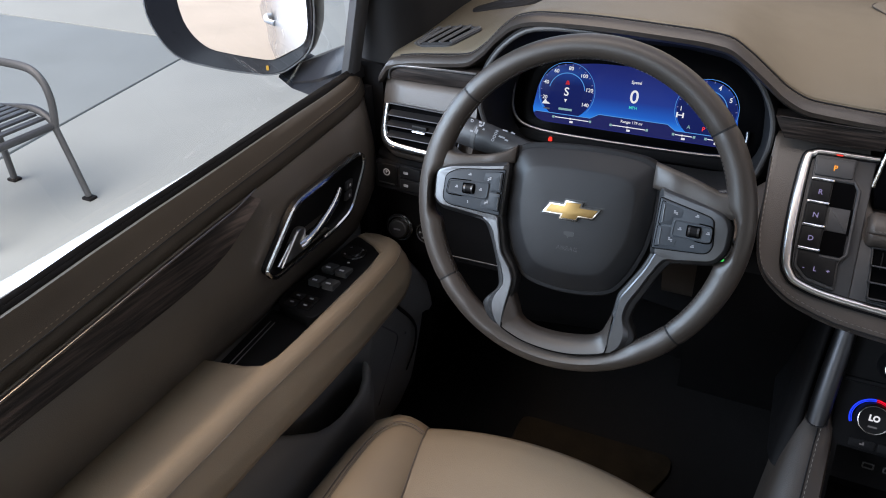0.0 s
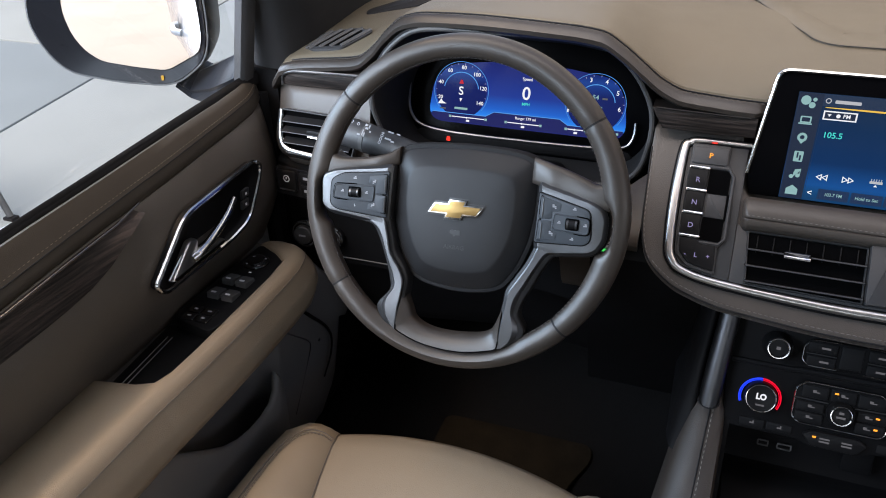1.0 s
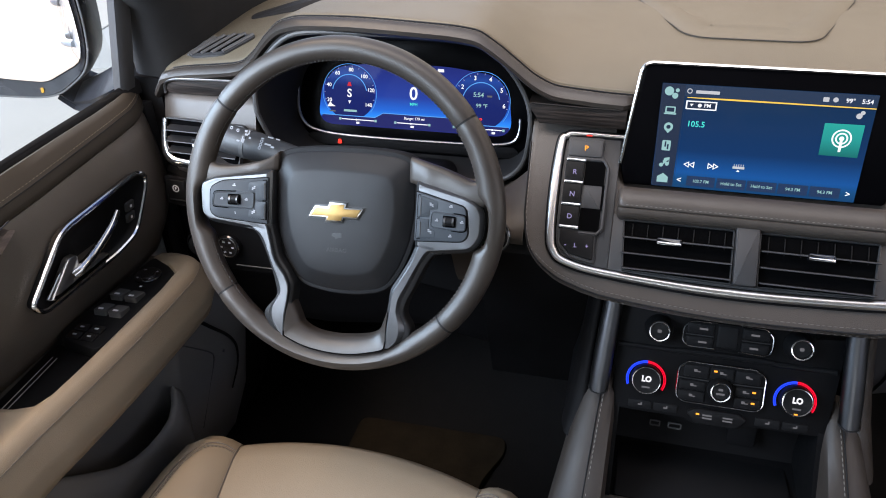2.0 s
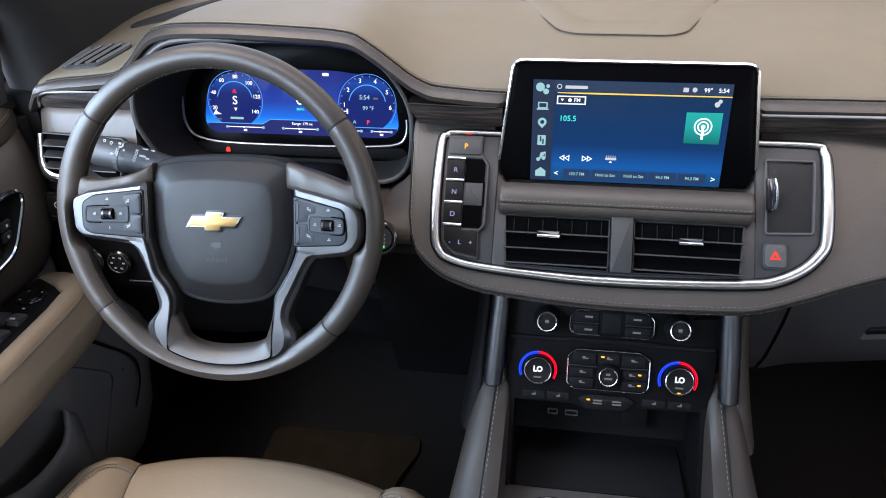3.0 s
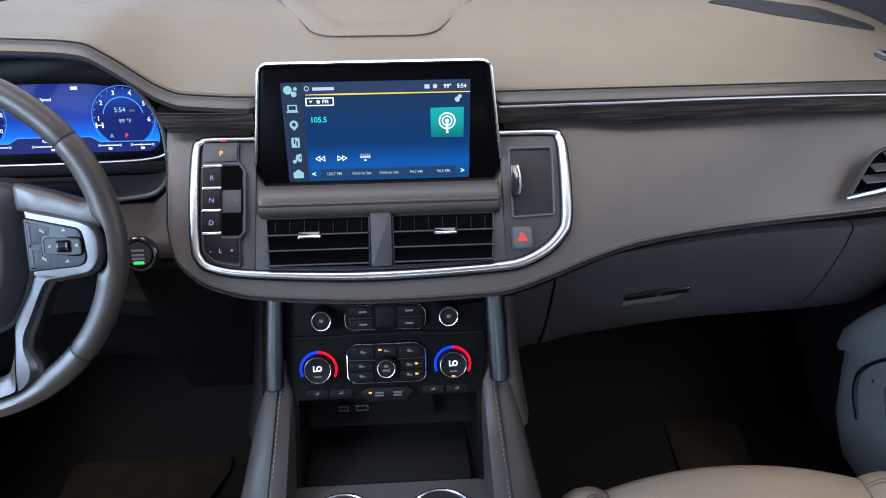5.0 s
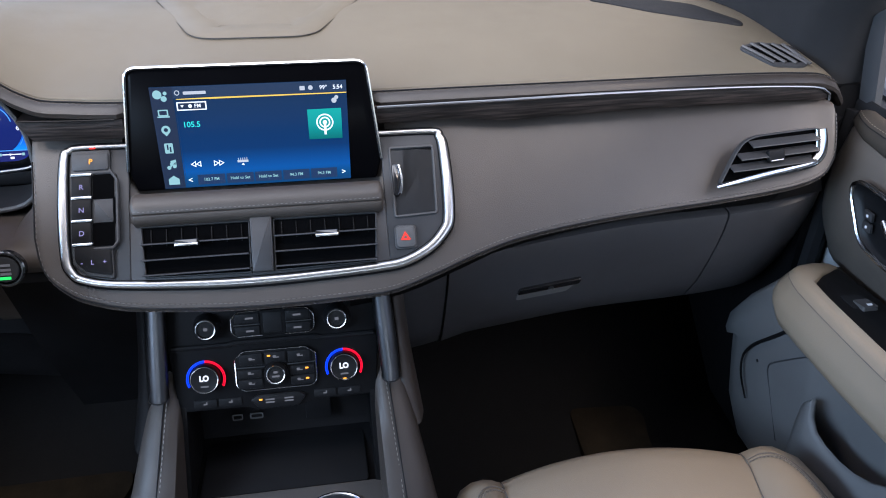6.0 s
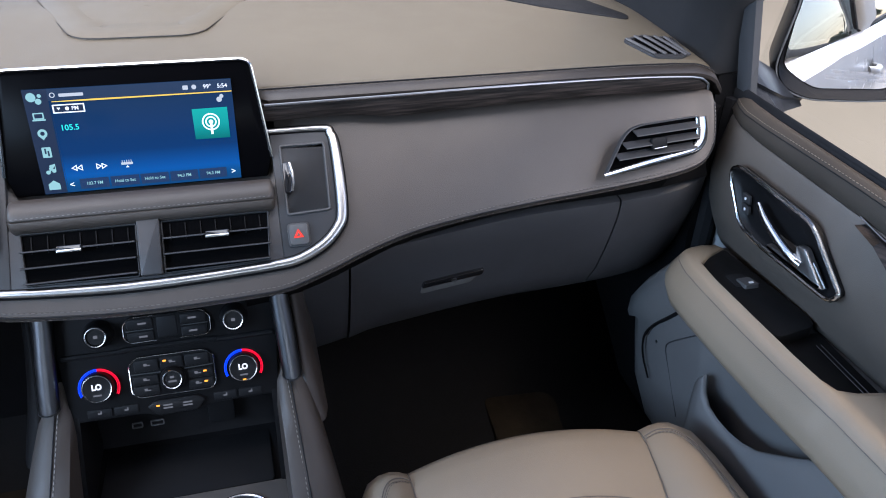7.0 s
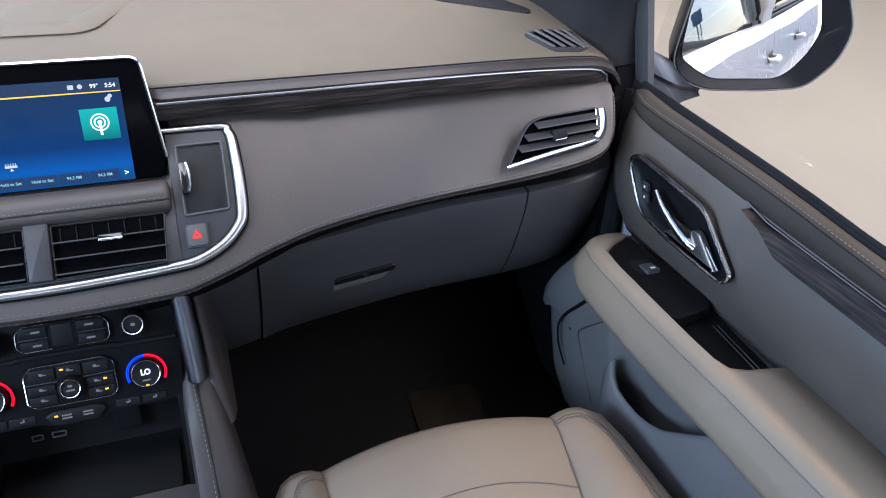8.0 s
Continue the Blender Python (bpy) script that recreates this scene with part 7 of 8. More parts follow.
    top = part("top_roll", grid(rows, loop_v=True, caps=True), DOOR_ROLL, d, "stitched brown leather top roll", sharp=60)
    part("seam_cord", tube(X([(0.8453 + curl(y) * 0.8, y, at(SEWN_Z, y) + 0.0002) for y in YS]), 0.0009, 5), DARK, top)
    part("stitching", stitches(X([(0.8486 + curl(y) * 0.8, y, at(SEWN_Z, y) + 0.0042) for y in YS]), 0.0045, 0.0020, 0.0007), TAN_THREAD, top, "tan thread")
    # weather strips
    part("weather_strip", grid([X([(0.8690, y, e - 0.012), (0.8695, y, e + 0.001), (0.8712, y, e + 0.0045), (0.8728, y, e + 0.0035), (0.8738, y, e + 0.0075), (0.8755, y, e + 0.0095), (0.8785, y, e + 0.0075), (0.8790, y, e - 0.012)]) for y, e in ((y, at(EDGE_Z, y)) for y in [1.0] + YS)], loop_v=True, caps=True), RUBBER, d, "black rubber weather strip")
    part("weather_strip", grid([X([(0.884, y, e - 0.020), (0.885, y, e - 0.003), (0.889, y, e - 0.002), (0.894, y, e - 0.009), (0.895, y, e - 0.025)]) for y, e in ((y, at(EDGE_Z, y)) for y in [1.0] + YS)], loop_v=True, caps=True), RUBBER, d, "black rubber weather strip")
    # wood inlay
    rows = []
    for i in range(30):
        y = 0.655 - (0.655 + 0.36) * i / 29
        z1, z0 = at(CREASE_Z, y) - 0.0035, at(INLAY_Z, y)
        b = 0.002 * math.exp(-((y - 0.75) / 0.16) ** 2)
        rows.append(X([(0.8415, y, z1), (0.8362 - b * 0.4, y, z1 - 0.002), (0.8300 - b * 0.7, y, z1 * 0.5 + z0 * 0.5), (0.8246 - b * 0.9, y, z0 + 0.001), (0.8330, y, z0)]))
    part("wood_inlay", grid(rows, loop_v=True, caps=True), WOOD, d, "dark open-pore wood inlay")
    line = [(0.8385, 0.664, at(CREASE_Z, 0.664) + 0.0015)] + [(0.8358, y, at(CREASE_Z, y) - 0.0030) for y in (0.62, 0.55, 0.45, 0.3, 0.1, -0.1, -0.36)]
    part("inlay_line", tube(X(line), 0.0011, 6), SMOKED, d, "thin smoked line")
    # pull handle in its bowl
    Hm = Matrix(((0, 0, -s, s * 0.8185), (1, 0, 0, 0), (0, 1, 0, 0), (0, 0, 0, 1)))
    o = rounded([(0.628, 1.166), (0.706, 1.2275), (0.866, 1.2335), (0.882, 1.2230), (0.879, 1.2080), (0.836, 1.1530), (0.790, 1.1470), (0.642, 1.1490)], [0.010, 0.02, 0.012, 0.006, 0.01, 0.02, 0.01, 0.012], 5)
    bowl = part("handle_bowl", grid([[(x + (0.760 - x) * q, y + (1.190 - y) * q, h) for x, y in o] for q, h in ((0.0, -0.004), (0.01, 0.005), (0.04, 0.006), (0.11, 0.001), (0.18, -0.0015), (0.5, -0.004), (0.85, -0.005))], loop_v=True, caps=True), SATIN_BLACK, d, "black handle bowl", m=Hm)
    part("chrome_ring", tube([Hm @ Vector((x, y, 0.0060)) for x, y in o], 0.0033, 8, True), CHROME, bowl, "chrome ring")
    part("lever_base", plate(rounded([(0.652, 1.158), (0.700, 1.194), (0.716, 1.190), (0.712, 1.172), (0.770, 1.160), (0.765, 1.1545)], 0.006, 4), 0.010, 0.004, 0.002), SATIN_CHROME, bowl, "bright lever base", m=Hm)
    part("lever", tube([Hm @ Vector(p) for p in spline([(0.803, 1.2045, 0.010), (0.775, 1.194, 0.016), (0.735, 1.180, 0.017), (0.712, 1.172, 0.014), (0.700, 1.168, 0.009)], 20)], [0.0048 + 0.0030 * i / 19 for i in range(20)], 10), CHROME, bowl, "chrome pull lever")
    part("lever", tube([Hm @ Vector(p) for p in spline([(0.700, 1.168, 0.009), (0.694, 1.176, 0.008), (0.684, 1.180, 0.006), (0.672, 1.172, 0.005), (0.655, 1.160, 0.004)], 14)], 0.0024, 8), CHROME, bowl, "chrome lever foot")
    for y, z in ((0.833, 1.196), (0.829, 1.181)):
        b = part("lock_button", plate(rounded([(y - 0.007, z - 0.006), (y + 0.010, z - 0.006), (y + 0.013, z + 0.006), (y - 0.004, z + 0.006)], 0.002, 3), 0.004, 0.001, 0.003), PLASTIC, bowl, m=Hm)
        mark("printed_symbol", rect(y + 0.003, z, 0.004, 0.004, 0.001), PRINT, b, Hm, 0.0075)
    # lower trim: speaker bulge, pocket
    rows = []
    for y in [1.075, 1.06, 1.03, 0.99, 0.955, 0.92, 0.88, 0.84, 0.80, 0.786, 0.742, 0.70, 0.60, 0.50, 0.40, 0.25, 0.0, -0.36]:
        c = 0.06 * max(0.0, (y - 0.99) / 0.085) ** 2
        q = max(0.0, y - 0.918) * 1.22
        f = max(0.0, min(1.0, (0.785 - y) / 0.045))
        rows.append(X([(0.905, y, 1.056 - q), (0.84 + c, y, 1.056 - q), (0.785 + c + 0.01 * f, y, 1.050 - q), (0.768 + c + 0.024 * f, y, 1.030 - q), (0.766 + c + 0.034 * f, y, 0.985 - q * 0.9), (0.772 + c + 0.036 * f, y, 0.93 - q * 0.6), (0.780 + c + 0.036 * f, y, 0.88), (0.792 + c + 0.026 * f, y, 0.80), (0.81 + c, y, 0.70), (0.84 + c, y, 0.62), (0.905, y, 0.62)]))
    low = part("lower_trim", grid(rows, loop_v=True, caps=True), SLATE, d, "slate-grey lower door trim", sharp=60)
    slot = spline(X([(0.7660, 0.836, 1.008), (0.7670, 0.858, 0.985), (0.7690, 0.895, 0.942), (0.7715, 0.925, 0.908), (0.7735, 0.946, 0.878), (0.7760, 0.957, 0.850), (0.7810, 0.955, 0.812), (0.7900, 0.938, 0.770)]), 30)
    part("slot", tube(slot, [0.0038 - 0.0022 * i / 29 for i in range(30)], 6), BLACK_AND_SHADE, low, "black slot round the speaker field")
    # dark tube draws the shade of a crease that the mesh lacks
    part("crease_shade", tube(spline(X([(0.7655, 0.790, 0.992), (0.7705, 0.842, 0.941), (0.7765, 0.884, 0.898), (0.7795, 0.893, 0.880), (0.7830, 0.889, 0.860), (0.7880, 0.878, 0.832), (0.8000, 0.848, 0.755)]), 30), 0.0013, 6), KNEE, low, "dark line painting the shaded edge of the recessed field")
    EDGE = [(-0.36, 1.040), (0.30, 1.040), (0.45, 1.032), (0.52, 1.003), (0.55, 0.977), (0.586, 0.946), (0.62, 0.918), (0.66, 0.899), (0.70, 0.892), (0.735, 0.897), (0.752, 0.915), (0.760, 0.938)]
    rows = []
    for y in (-0.36, 0.1, 0.30, 0.40, 0.46, 0.50, 0.53, 0.56, 0.59, 0.62, 0.65, 0.68, 0.71, 0.735, 0.75, 0.760, 0.772, 0.790):
        e = table(min(y, 0.760), EDGE)[0] - max(0.0, y - 0.760) * 1.2
        c = 0.0 if y < 0.75 else 0.018 * ((y - 0.75) / 0.04) ** 1.5
        rows.append(X([(0.785, y, 0.64), (0.768 + c, y, 0.66), (0.757 + c, y, 0.74), (0.7525 + c, y, e - 0.045), (0.7535 + c, y, e - 0.010), (0.757 + c, y, e - 0.002), (0.7615 + c, y, e - 0.001), (0.7650 + c, y, e - 0.006), (0.7655 + c, y, e - 0.09), (0.818, y, e - 0.11)]))
    part("map_pocket", grid(rows, loop_v=True, caps=True), SLATE, d, "slate-grey map pocket wall", sharp=60)
    part("screw_cover", lathe([(0.003, 0.0), (0.0028, 0.0015), (0.001, 0.002)], 10), SATIN, d, m=Matrix.Translation((s * 0.7815, 0.925, 0.868)) @ Matrix(((0, 0, -s, 0), (1, 0, 0, 0), (0, 1, 0, 0), (0, 0, 0, 1))))
    # armrest: a broad pad behind, a slim grip running forward beside the switches
    arm_rows = []
    for y, xo, xi, zt, drop in ((0.916, 0.815, 0.786, 1.062, 0.010), (0.909, 0.828, 0.764, 1.072, 0.020), (0.896, 0.833, 0.748, 1.079, 0.034), (0.880, 0.834, 0.738, 1.083, 0.040), (0.862, 0.796, 0.733, 1.085, 0.046), (0.845, 0.774, 0.730, 1.086, 0.050), (0.80, 0.770, 0.728, 1.086, 0.052), (0.70, 0.7705, 0.727, 1.086, 0.055), (0.62, 0.771, 0.729, 1.086, 0.058), (0.575, 0.773, 0.731, 1.086, 0.060), (0.553, 0.780, 0.732, 1.086, 0.060), (0.543, 0.800, 0.733, 1.086, 0.060), (0.534, 0.852, 0.734, 1.085, 0.062), (0.526, 0.866, 0.735, 1.085, 0.063), (0.45, 0.866, 0.736, 1.084, 0.066), (0.30, 0.866, 0.740, 1.082, 0.07), (0.05, 0.866, 0.744, 1.080, 0.07), (-0.30, 0.866, 0.746, 1.078, 0.07)):
        w = xo - xi
        drop = max(drop, 0.02)
        g = min(1.0, drop / 0.05)
        arm_rows.append(X([(xo, y, zt - drop), (xo, y, zt - 0.004), (xo - 0.004, y, zt), ((xo - 0.004 + xi + 0.036) / 2, y, zt + 0.001), (xi + 0.036, y, zt - 0.0003), (xi + 0.0305, y, zt - 0.0018 * g), (xi + 0.0255, y, zt - 0.0050 * g), (xi + 0.0212, y, zt - 0.0098 * g), (xi + 0.0180, y, zt - 0.0160 * g), (xi + 0.0152, y, zt - 0.0225 * g), (xi + 0.007, y, zt - 0.042 * g), (xi, y, zt - 0.060 * g), (xi + 0.004, y, zt - 0.074 * g), (xi + 0.03, y, zt - 0.09 * g)]))
    arm = part("armrest", grid(arm_rows, loop_v=True, caps=True), TAUPE, d, "padded taupe armrest", sharp=70)
    part("seam_cord", tube([(r[8][0], r[8][1], r[8][2]) for r in arm_rows[2:]], 0.0007, 5), THREAD_DARK, arm, "brown seam")
    # switch plate
    poly = [(0.836, 0.884), (0.786, 0.868), (0.772, 0.845), (0.771, 0.80), (0.772, 0.690), (0.778, 0.664), (0.845, 0.676), (0.852, 0.70)]
    Pm = Matrix(((s, 0, 0, 0), (0, 1, 0, 0), (0, 0, 1, 0), (0, 0, 0, 1)))
    sw = part("switch_plate", plate(rounded(poly, 0.012, 4), 0.034, 0.004, 1.046), SATIN_BLACK, d, "black window switch plate", m=Pm)
    if s < 0:
        dial = part("mirror_dial", lathe([(0.0200, 1.0795), (0.0200, 1.0815), (0.0185, 1.083), (0.0120, 1.0825), (0.0110, 1.0845), (0.002, 1.0845)], 28, 0.812, 0.832), GLOSS, sw, "round mirror dial", m=Pm)
        for a in range(45, 405, 90):
            mark("printed_symbol", rect(0.812 + 0.015 * math.cos(radians(a)), 0.832 + 0.015 * math.sin(radians(a)), 0.004, 0.003), PRINT_DIM, dial, Pm, 1.0826)
        mark("printed_symbol", rect(0.806, 0.805, 0.004, 0.003), PRINT, sw, Pm, 1.0803)
        for y in (0.778, 0.742):
            for x in (0.797, 0.820):
                b = part("window_switch", grid([[(px, py, h) for px, py in rect(x, y, 0.020, 0.024, 0.003)] for h in (1.078,)] + [[(px, py, 1.083 + (0.005 if py < y else 0.0015)) for px, py in rect(x, y, 0.019, 0.022, 0.003)]], loop_v=True, caps=True), CHARCOAL, sw, m=Pm)
                mark("printed_symbol", rect(x, y - 0.006, 0.008, 0.0035, 0.001), PRINT, b, Pm, 1.0884)
        for y in (0.700, 0.684):
            for x in (0.802, 0.824):
                b = part("lock_switch", plate(rect(x, y, 0.020, 0.0145, 0.002), 0.005, 0.0015, 1.078), GLOSS, sw, m=Pm)
                mark("printed_symbol", rect(x, y, 0.006, 0.003, 0.001), PRINT_DIM, b, Pm, 1.0832)
    else:
        # flat dark patch paints the shade of the switch recess
        part("switch_recess", plate(rect(0.806, 0.797, 0.030, 0.030, 0.004), 0.001, 0.0, 1.0798), DARK, sw, m=Pm)
        b = part("window_switch", grid([[(px, py, 1.078) for px, py in rect(0.812, 0.786, 0.024, 0.026, 0.003)], [(px, py, 1.082 + (0.004 if py < 0.786 else 0.001)) for px, py in rect(0.812, 0.786, 0.022, 0.024, 0.003)]], loop_v=True, caps=True), CHARCOAL, sw, m=Pm)
        mark("printed_symbol", rect(0.813, 0.780, 0.008, 0.0045, 0.001), PRINT, b, Pm, 1.0864)
    # dark tray between switch plate and pad
    part("grip_tray", plate(rounded([(0.776, 0.556), (0.850, 0.545), (0.858, 0.68), (0.774, 0.68)], 0.006, 3), 0.005, 0.001, 1.0575), SATIN_BLACK, d, "dark grip tray", m=Pm)
    for k in (0, 1):
        part("tray_line", tube(X([(0.842 - k * 0.007, 0.655, 1.0632), (0.836 - k * 0.007, 0.556, 1.0632)]), 0.0007, 5), SMOKED, d)
    # outer skin, glass and its frame
    rows = []
    for y in (1.02, 0.9, 0.6, 0.2, -0.1, -0.38):
        h = 0.006 if s < 0 else 0.032
        rows.append(X([(0.898, y, 1.270 - h), (0.906, y, 1.2825 - h), (0.920, y, 1.2835 - h), (0.944, y, 1.273 - h), (0.975, y, 1.22), (1.000, y, 1.10), (1.006, y, 0.95), (0.995, y, 0.75), (0.965, y, 0.55), (0.92, y, 0.50), (0.905, y, 0.55)]))
    part("outer_skin", grid(rows, loop_v=True, caps=True), WHITE_PAINT, d, "glossy white outer skin")
    pane = part("window_pane", grid([X([(0.881 - 0.158 * f, y0 - 0.30 * f * (y0 > 0.5), 1.285 + 0.51 * f) for f in (-0.07, 0, 0.3, 0.6, 1.0)]) for y0 in (0.985, 0.7, 0.3, -0.36)]), GLASS, d, "clear side window")
    pane.visible_shadow = False
    lean = 0.012 if s > 0 else 0.0
    rows = []
    for z in (1.27, 1.31, 1.36, 1.42, 1.50, 1.62):
        x, y = 0.875 - 0.28 * (z - 1.31), 0.968 + lean - 0.10 * (z - 1.31)
        rows.append(X([(x - 0.004, y + 0.014, z), (x - 0.004, y - 0.004, z), (x + 0.002, y - 0.013, z), (x + 0.014, y - 0.012, z), (x + 0.016, y + 0.016, z)]))
    part("window_post", grid(rows, loop_v=True, caps=True), FRAME_GREY, d, "grey window frame upright")
    return d


for s in (-1, 1):
    door(s)

# rear flanks of the car, seen in the door mirrors
for s in (-1, 1):
    X = lambda pts: [(s * x, y, z) for x, y, z in pts]
    flank = thing("car_flank", (s * 0.98, -1.5, 0.5), "glossy white rear car flank with dark windows", "car body")
    low = 0.006 if s < 0 else 0.032
    for y0, y1 in ((-0.388, -1.36), (-1.368, -2.85)):
        rows = []
        for y in [y0 + (y1 - y0) * i / 5 for i in range(6)]:
            rows.append(X([(0.905, y, 1.272 - low), (0.920, y, 1.2835 - low), (0.944, y, 1.273 - low), (0.975, y, 1.22), (1.000, y, 1.10), (1.006, y, 0.95), (0.995, y, 0.75), (0.965, y, 0.55), (0.92, y, 0.50), (0.905, y, 0.55)]))
        part("body_panel", grid(rows, loop_v=True, caps=True), WHITE_PAINT, flank)
    part("window_band", grid([X([(0.893, y, 1.260), (0.903, y, 1.270), (0.84, y, 1.56), (0.76, y, 1.76), (0.75, y, 1.75), (0.83, y, 1.55)]) for y in (-0.37, -1.4, -2.8)], loop_v=True, caps=True), TINTED, flank, "dark tinted window band")
    part("pillar_cover", grid([X([(x, y, z) for y in (-0.335, -0.50)] + [(x - 0.012, y, z) for y in (-0.50, -0.335)]) for x, z in ((0.906, 1.262), (0.846, 1.48), (0.752, 1.79))], loop_v=True, caps=True), RUBBER, flank, "black pillar cover")
    part("belt_moulding", tube(X([(0.908, y, 1.288 - low) for y in (-0.36, -1.2, -2.0, -2.8)]), 0.007, 8), RUBBER, flank, "black window moulding")
    for y in (-0.26, -1.24):
        h = part("door_handle", tube(spline(X([(1.000, y + 0.09, 1.115), (1.028, y + 0.06, 1.118), (1.032, y, 1.120), (1.028, y - 0.06, 1.118), (1.000, y - 0.09, 1.115)]), 18), 0.013, 10, flat=1.3), WHITE_PAINT, flank, "white pull handle")
        part("handle_cup", lathe([(0.045, 0.0), (0.042, 0.002), (0.01, 0.001)], 22), CHARCOAL, h, m=Matrix.Translation((s * 0.9985, y, 1.115)) @ Matrix(((0, 0, s, 0), (1, 0, 0, 0), (0, 1, 0, 0), (0, 0, 0, 1))))
    part("roof_rail", grid([X([(0.70, y, 1.80), (0.76, y, 1.77), (0.78, y, 1.80), (0.74, y, 1.86)]) for y in (0.6, -1.0, -2.8)], loop_v=True, caps=True), WHITE_PAINT, flank, "white roof edge")

# ---- door mirrors ----
def door_mirror(s):
    mir = thing("door_mirror", (s * 0.93, 1.0, 1.28), "black door mirror housing with an angular glass", "door mirror", "door mirrors")
    N = Vector((-0.436, -0.897, 0.070) if s > 0 else (0.335, -0.941, 0.030)).normalized()
    up = (Vector((0, 0, 1)) - N * N.z).normalized()
    r = up.cross(N).normalized()
    m = axes((s * 1.10, 1.03, 1.37), r, up)
    if s > 0:
        glass_edge = [(-0.094, 0.10), (-0.096, 0.034), (-0.099, -0.0606), (-0.070, -0.0802), (-0.039, -0.0949), (0.068, -0.0868), (0.0894, -0.0708), (0.1108, -0.0385), (0.1231, -0.0008), (0.112, 0.040), (0.095, 0.10)]
        shell_edge = [(-0.094, 0.13), (-0.0985, 0.034), (-0.1074, -0.0254), (-0.1128, -0.0708), (-0.0904, -0.1007), (-0.0493, -0.1148), (0.0446, -0.1091), (0.1194, -0.0984), (0.1615, -0.0508), (0.1742, 0.0031), (0.1543, 0.0505), (0.12, 0.13)]
    else:
        glass_edge = [(0.090, 0.10), (0.0932, 0.0244), (0.0922, -0.0215), (0.0845, -0.048), (0.0236, -0.0779), (-0.0276, -0.0708), (-0.0842, -0.0599), (-0.1079, -0.0408), (-0.1229, -0.0143), (-0.1286, 0.0228), (-0.115, 0.10)]
        shell_edge = [(0.104, 0.13), (0.108, 0.025), (0.1044, -0.0302), (0.0913, -0.0638), (0.0448, -0.0968), (0.0139, -0.1023), (-0.0609, -0.0945), (-0.1394, -0.0778), (-0.1649, -0.0527), (-0.184, -0.0098), (-0.1858, 0.0227), (-0.155, 0.13)]
    turns = [2 * math.pi * i / 72 for i in range(72)]
    gl = [radial(rounded(glass_edge, 0.012, 4), a) for a in turns]
    rim = [radial(rounded(shell_edge, 0.020, 4), a) for a in turns]
    part("mirror_glass", grid([[(p.x * f, p.y * f, 0.004 + 0.0015 * (1 - f * f)) for p in gl] for f in (1.0, 0.8, 0.6, 0.4, 0.2, 0.06)], loop_v=True, caps=True), MIRROR, mir, "bright mirror glass", m=m, sharp=80)
    shell = [[(p.x * f, p.y * f, h) for p in edge] for edge, f, h in ((gl, 0.98, -0.006), (gl, 1.02, 0.002), (gl, 1.05, 0.003), (rim, 0.97, 0.012), (rim, 1.0, 0.006), (rim, 1.02, -0.03), (rim, 0.95, -0.085), (rim, 0.6, -0.115))]
    part("housing", grid(shell, loop_v=True, caps=True), BLACK_PAINT, mir, "gloss black housing", m=m)
    part("edge_line", tube([(p.x * 0.995, p.y * 0.995, 0.0085) for p in rim], 0.0020, 6, True), CHAIR_METAL, mir, "thin grey housing edge", m=m)
    foot = ((0.903, 1.015, 1.345, 0.995, 1.312, 0.955, 1.270), (0.930, 1.032, 1.333, 0.992, 1.299, 0.945, 1.270), (0.965, 1.052, 1.316, 1.006, 1.283, 0.988, 1.257), (1.00, 1.072, 1.299, 1.032, 1.267, 1.022, 1.245), (1.055, 1.088, 1.276, 1.053, 1.252, 1.050, 1.240))
    if s < 0:
        foot += ((1.080, 1.090, 1.285, 1.050, 1.268, 1.048, 1.258),)
    part("arm", grid([[(s * x, y0, z0), (s * x, (y0 + y1) / 2, (z0 + z1) / 2 + 0.001), (s * x, y1, z1), (s * x, y1 + 0.004, z1 - 0.006), (s * x, y2, z2), (s * x, 1.13, z2), (s * x, 1.13, z0)] for x, y0, z0, y1, z1, y2, z2 in foot], loop_v=True, caps=True), HOUSING_GREY, mir, "dark creased mirror foot", sharp=25)
    part("sail", grid([[(s * (0.905 + a), y, z) for y, z in ((1.12, 1.30), (0.995, 1.295), (1.0, 1.318), (1.08, 1.330))] for a in (-0.006, 0.006)], loop_v=True, caps=True), BLACK_PAINT, mir, "black mirror sail")
    if s < 0:
        part("side_marker", plate(rect(0.0150, -0.0890, 0.004, 0.008, 0.001), 0.003, 0.0008, 0.008), LIT_YELLOW, mir, "small amber marker", m=m)
    else:
        for i, (w, size) in enumerate((("OBJECTS IN MIRROR ARE", 0.0074), ("CLOSER THAN THEY APPEAR", 0.0074))):
            words("warning_lettering", w, size, m, PRINT_DIM, mir, 0.018, -0.064 - 0.0105 * i, 0.0054)
    return mir


for s in (-1, 1):
    door_mirror(s)

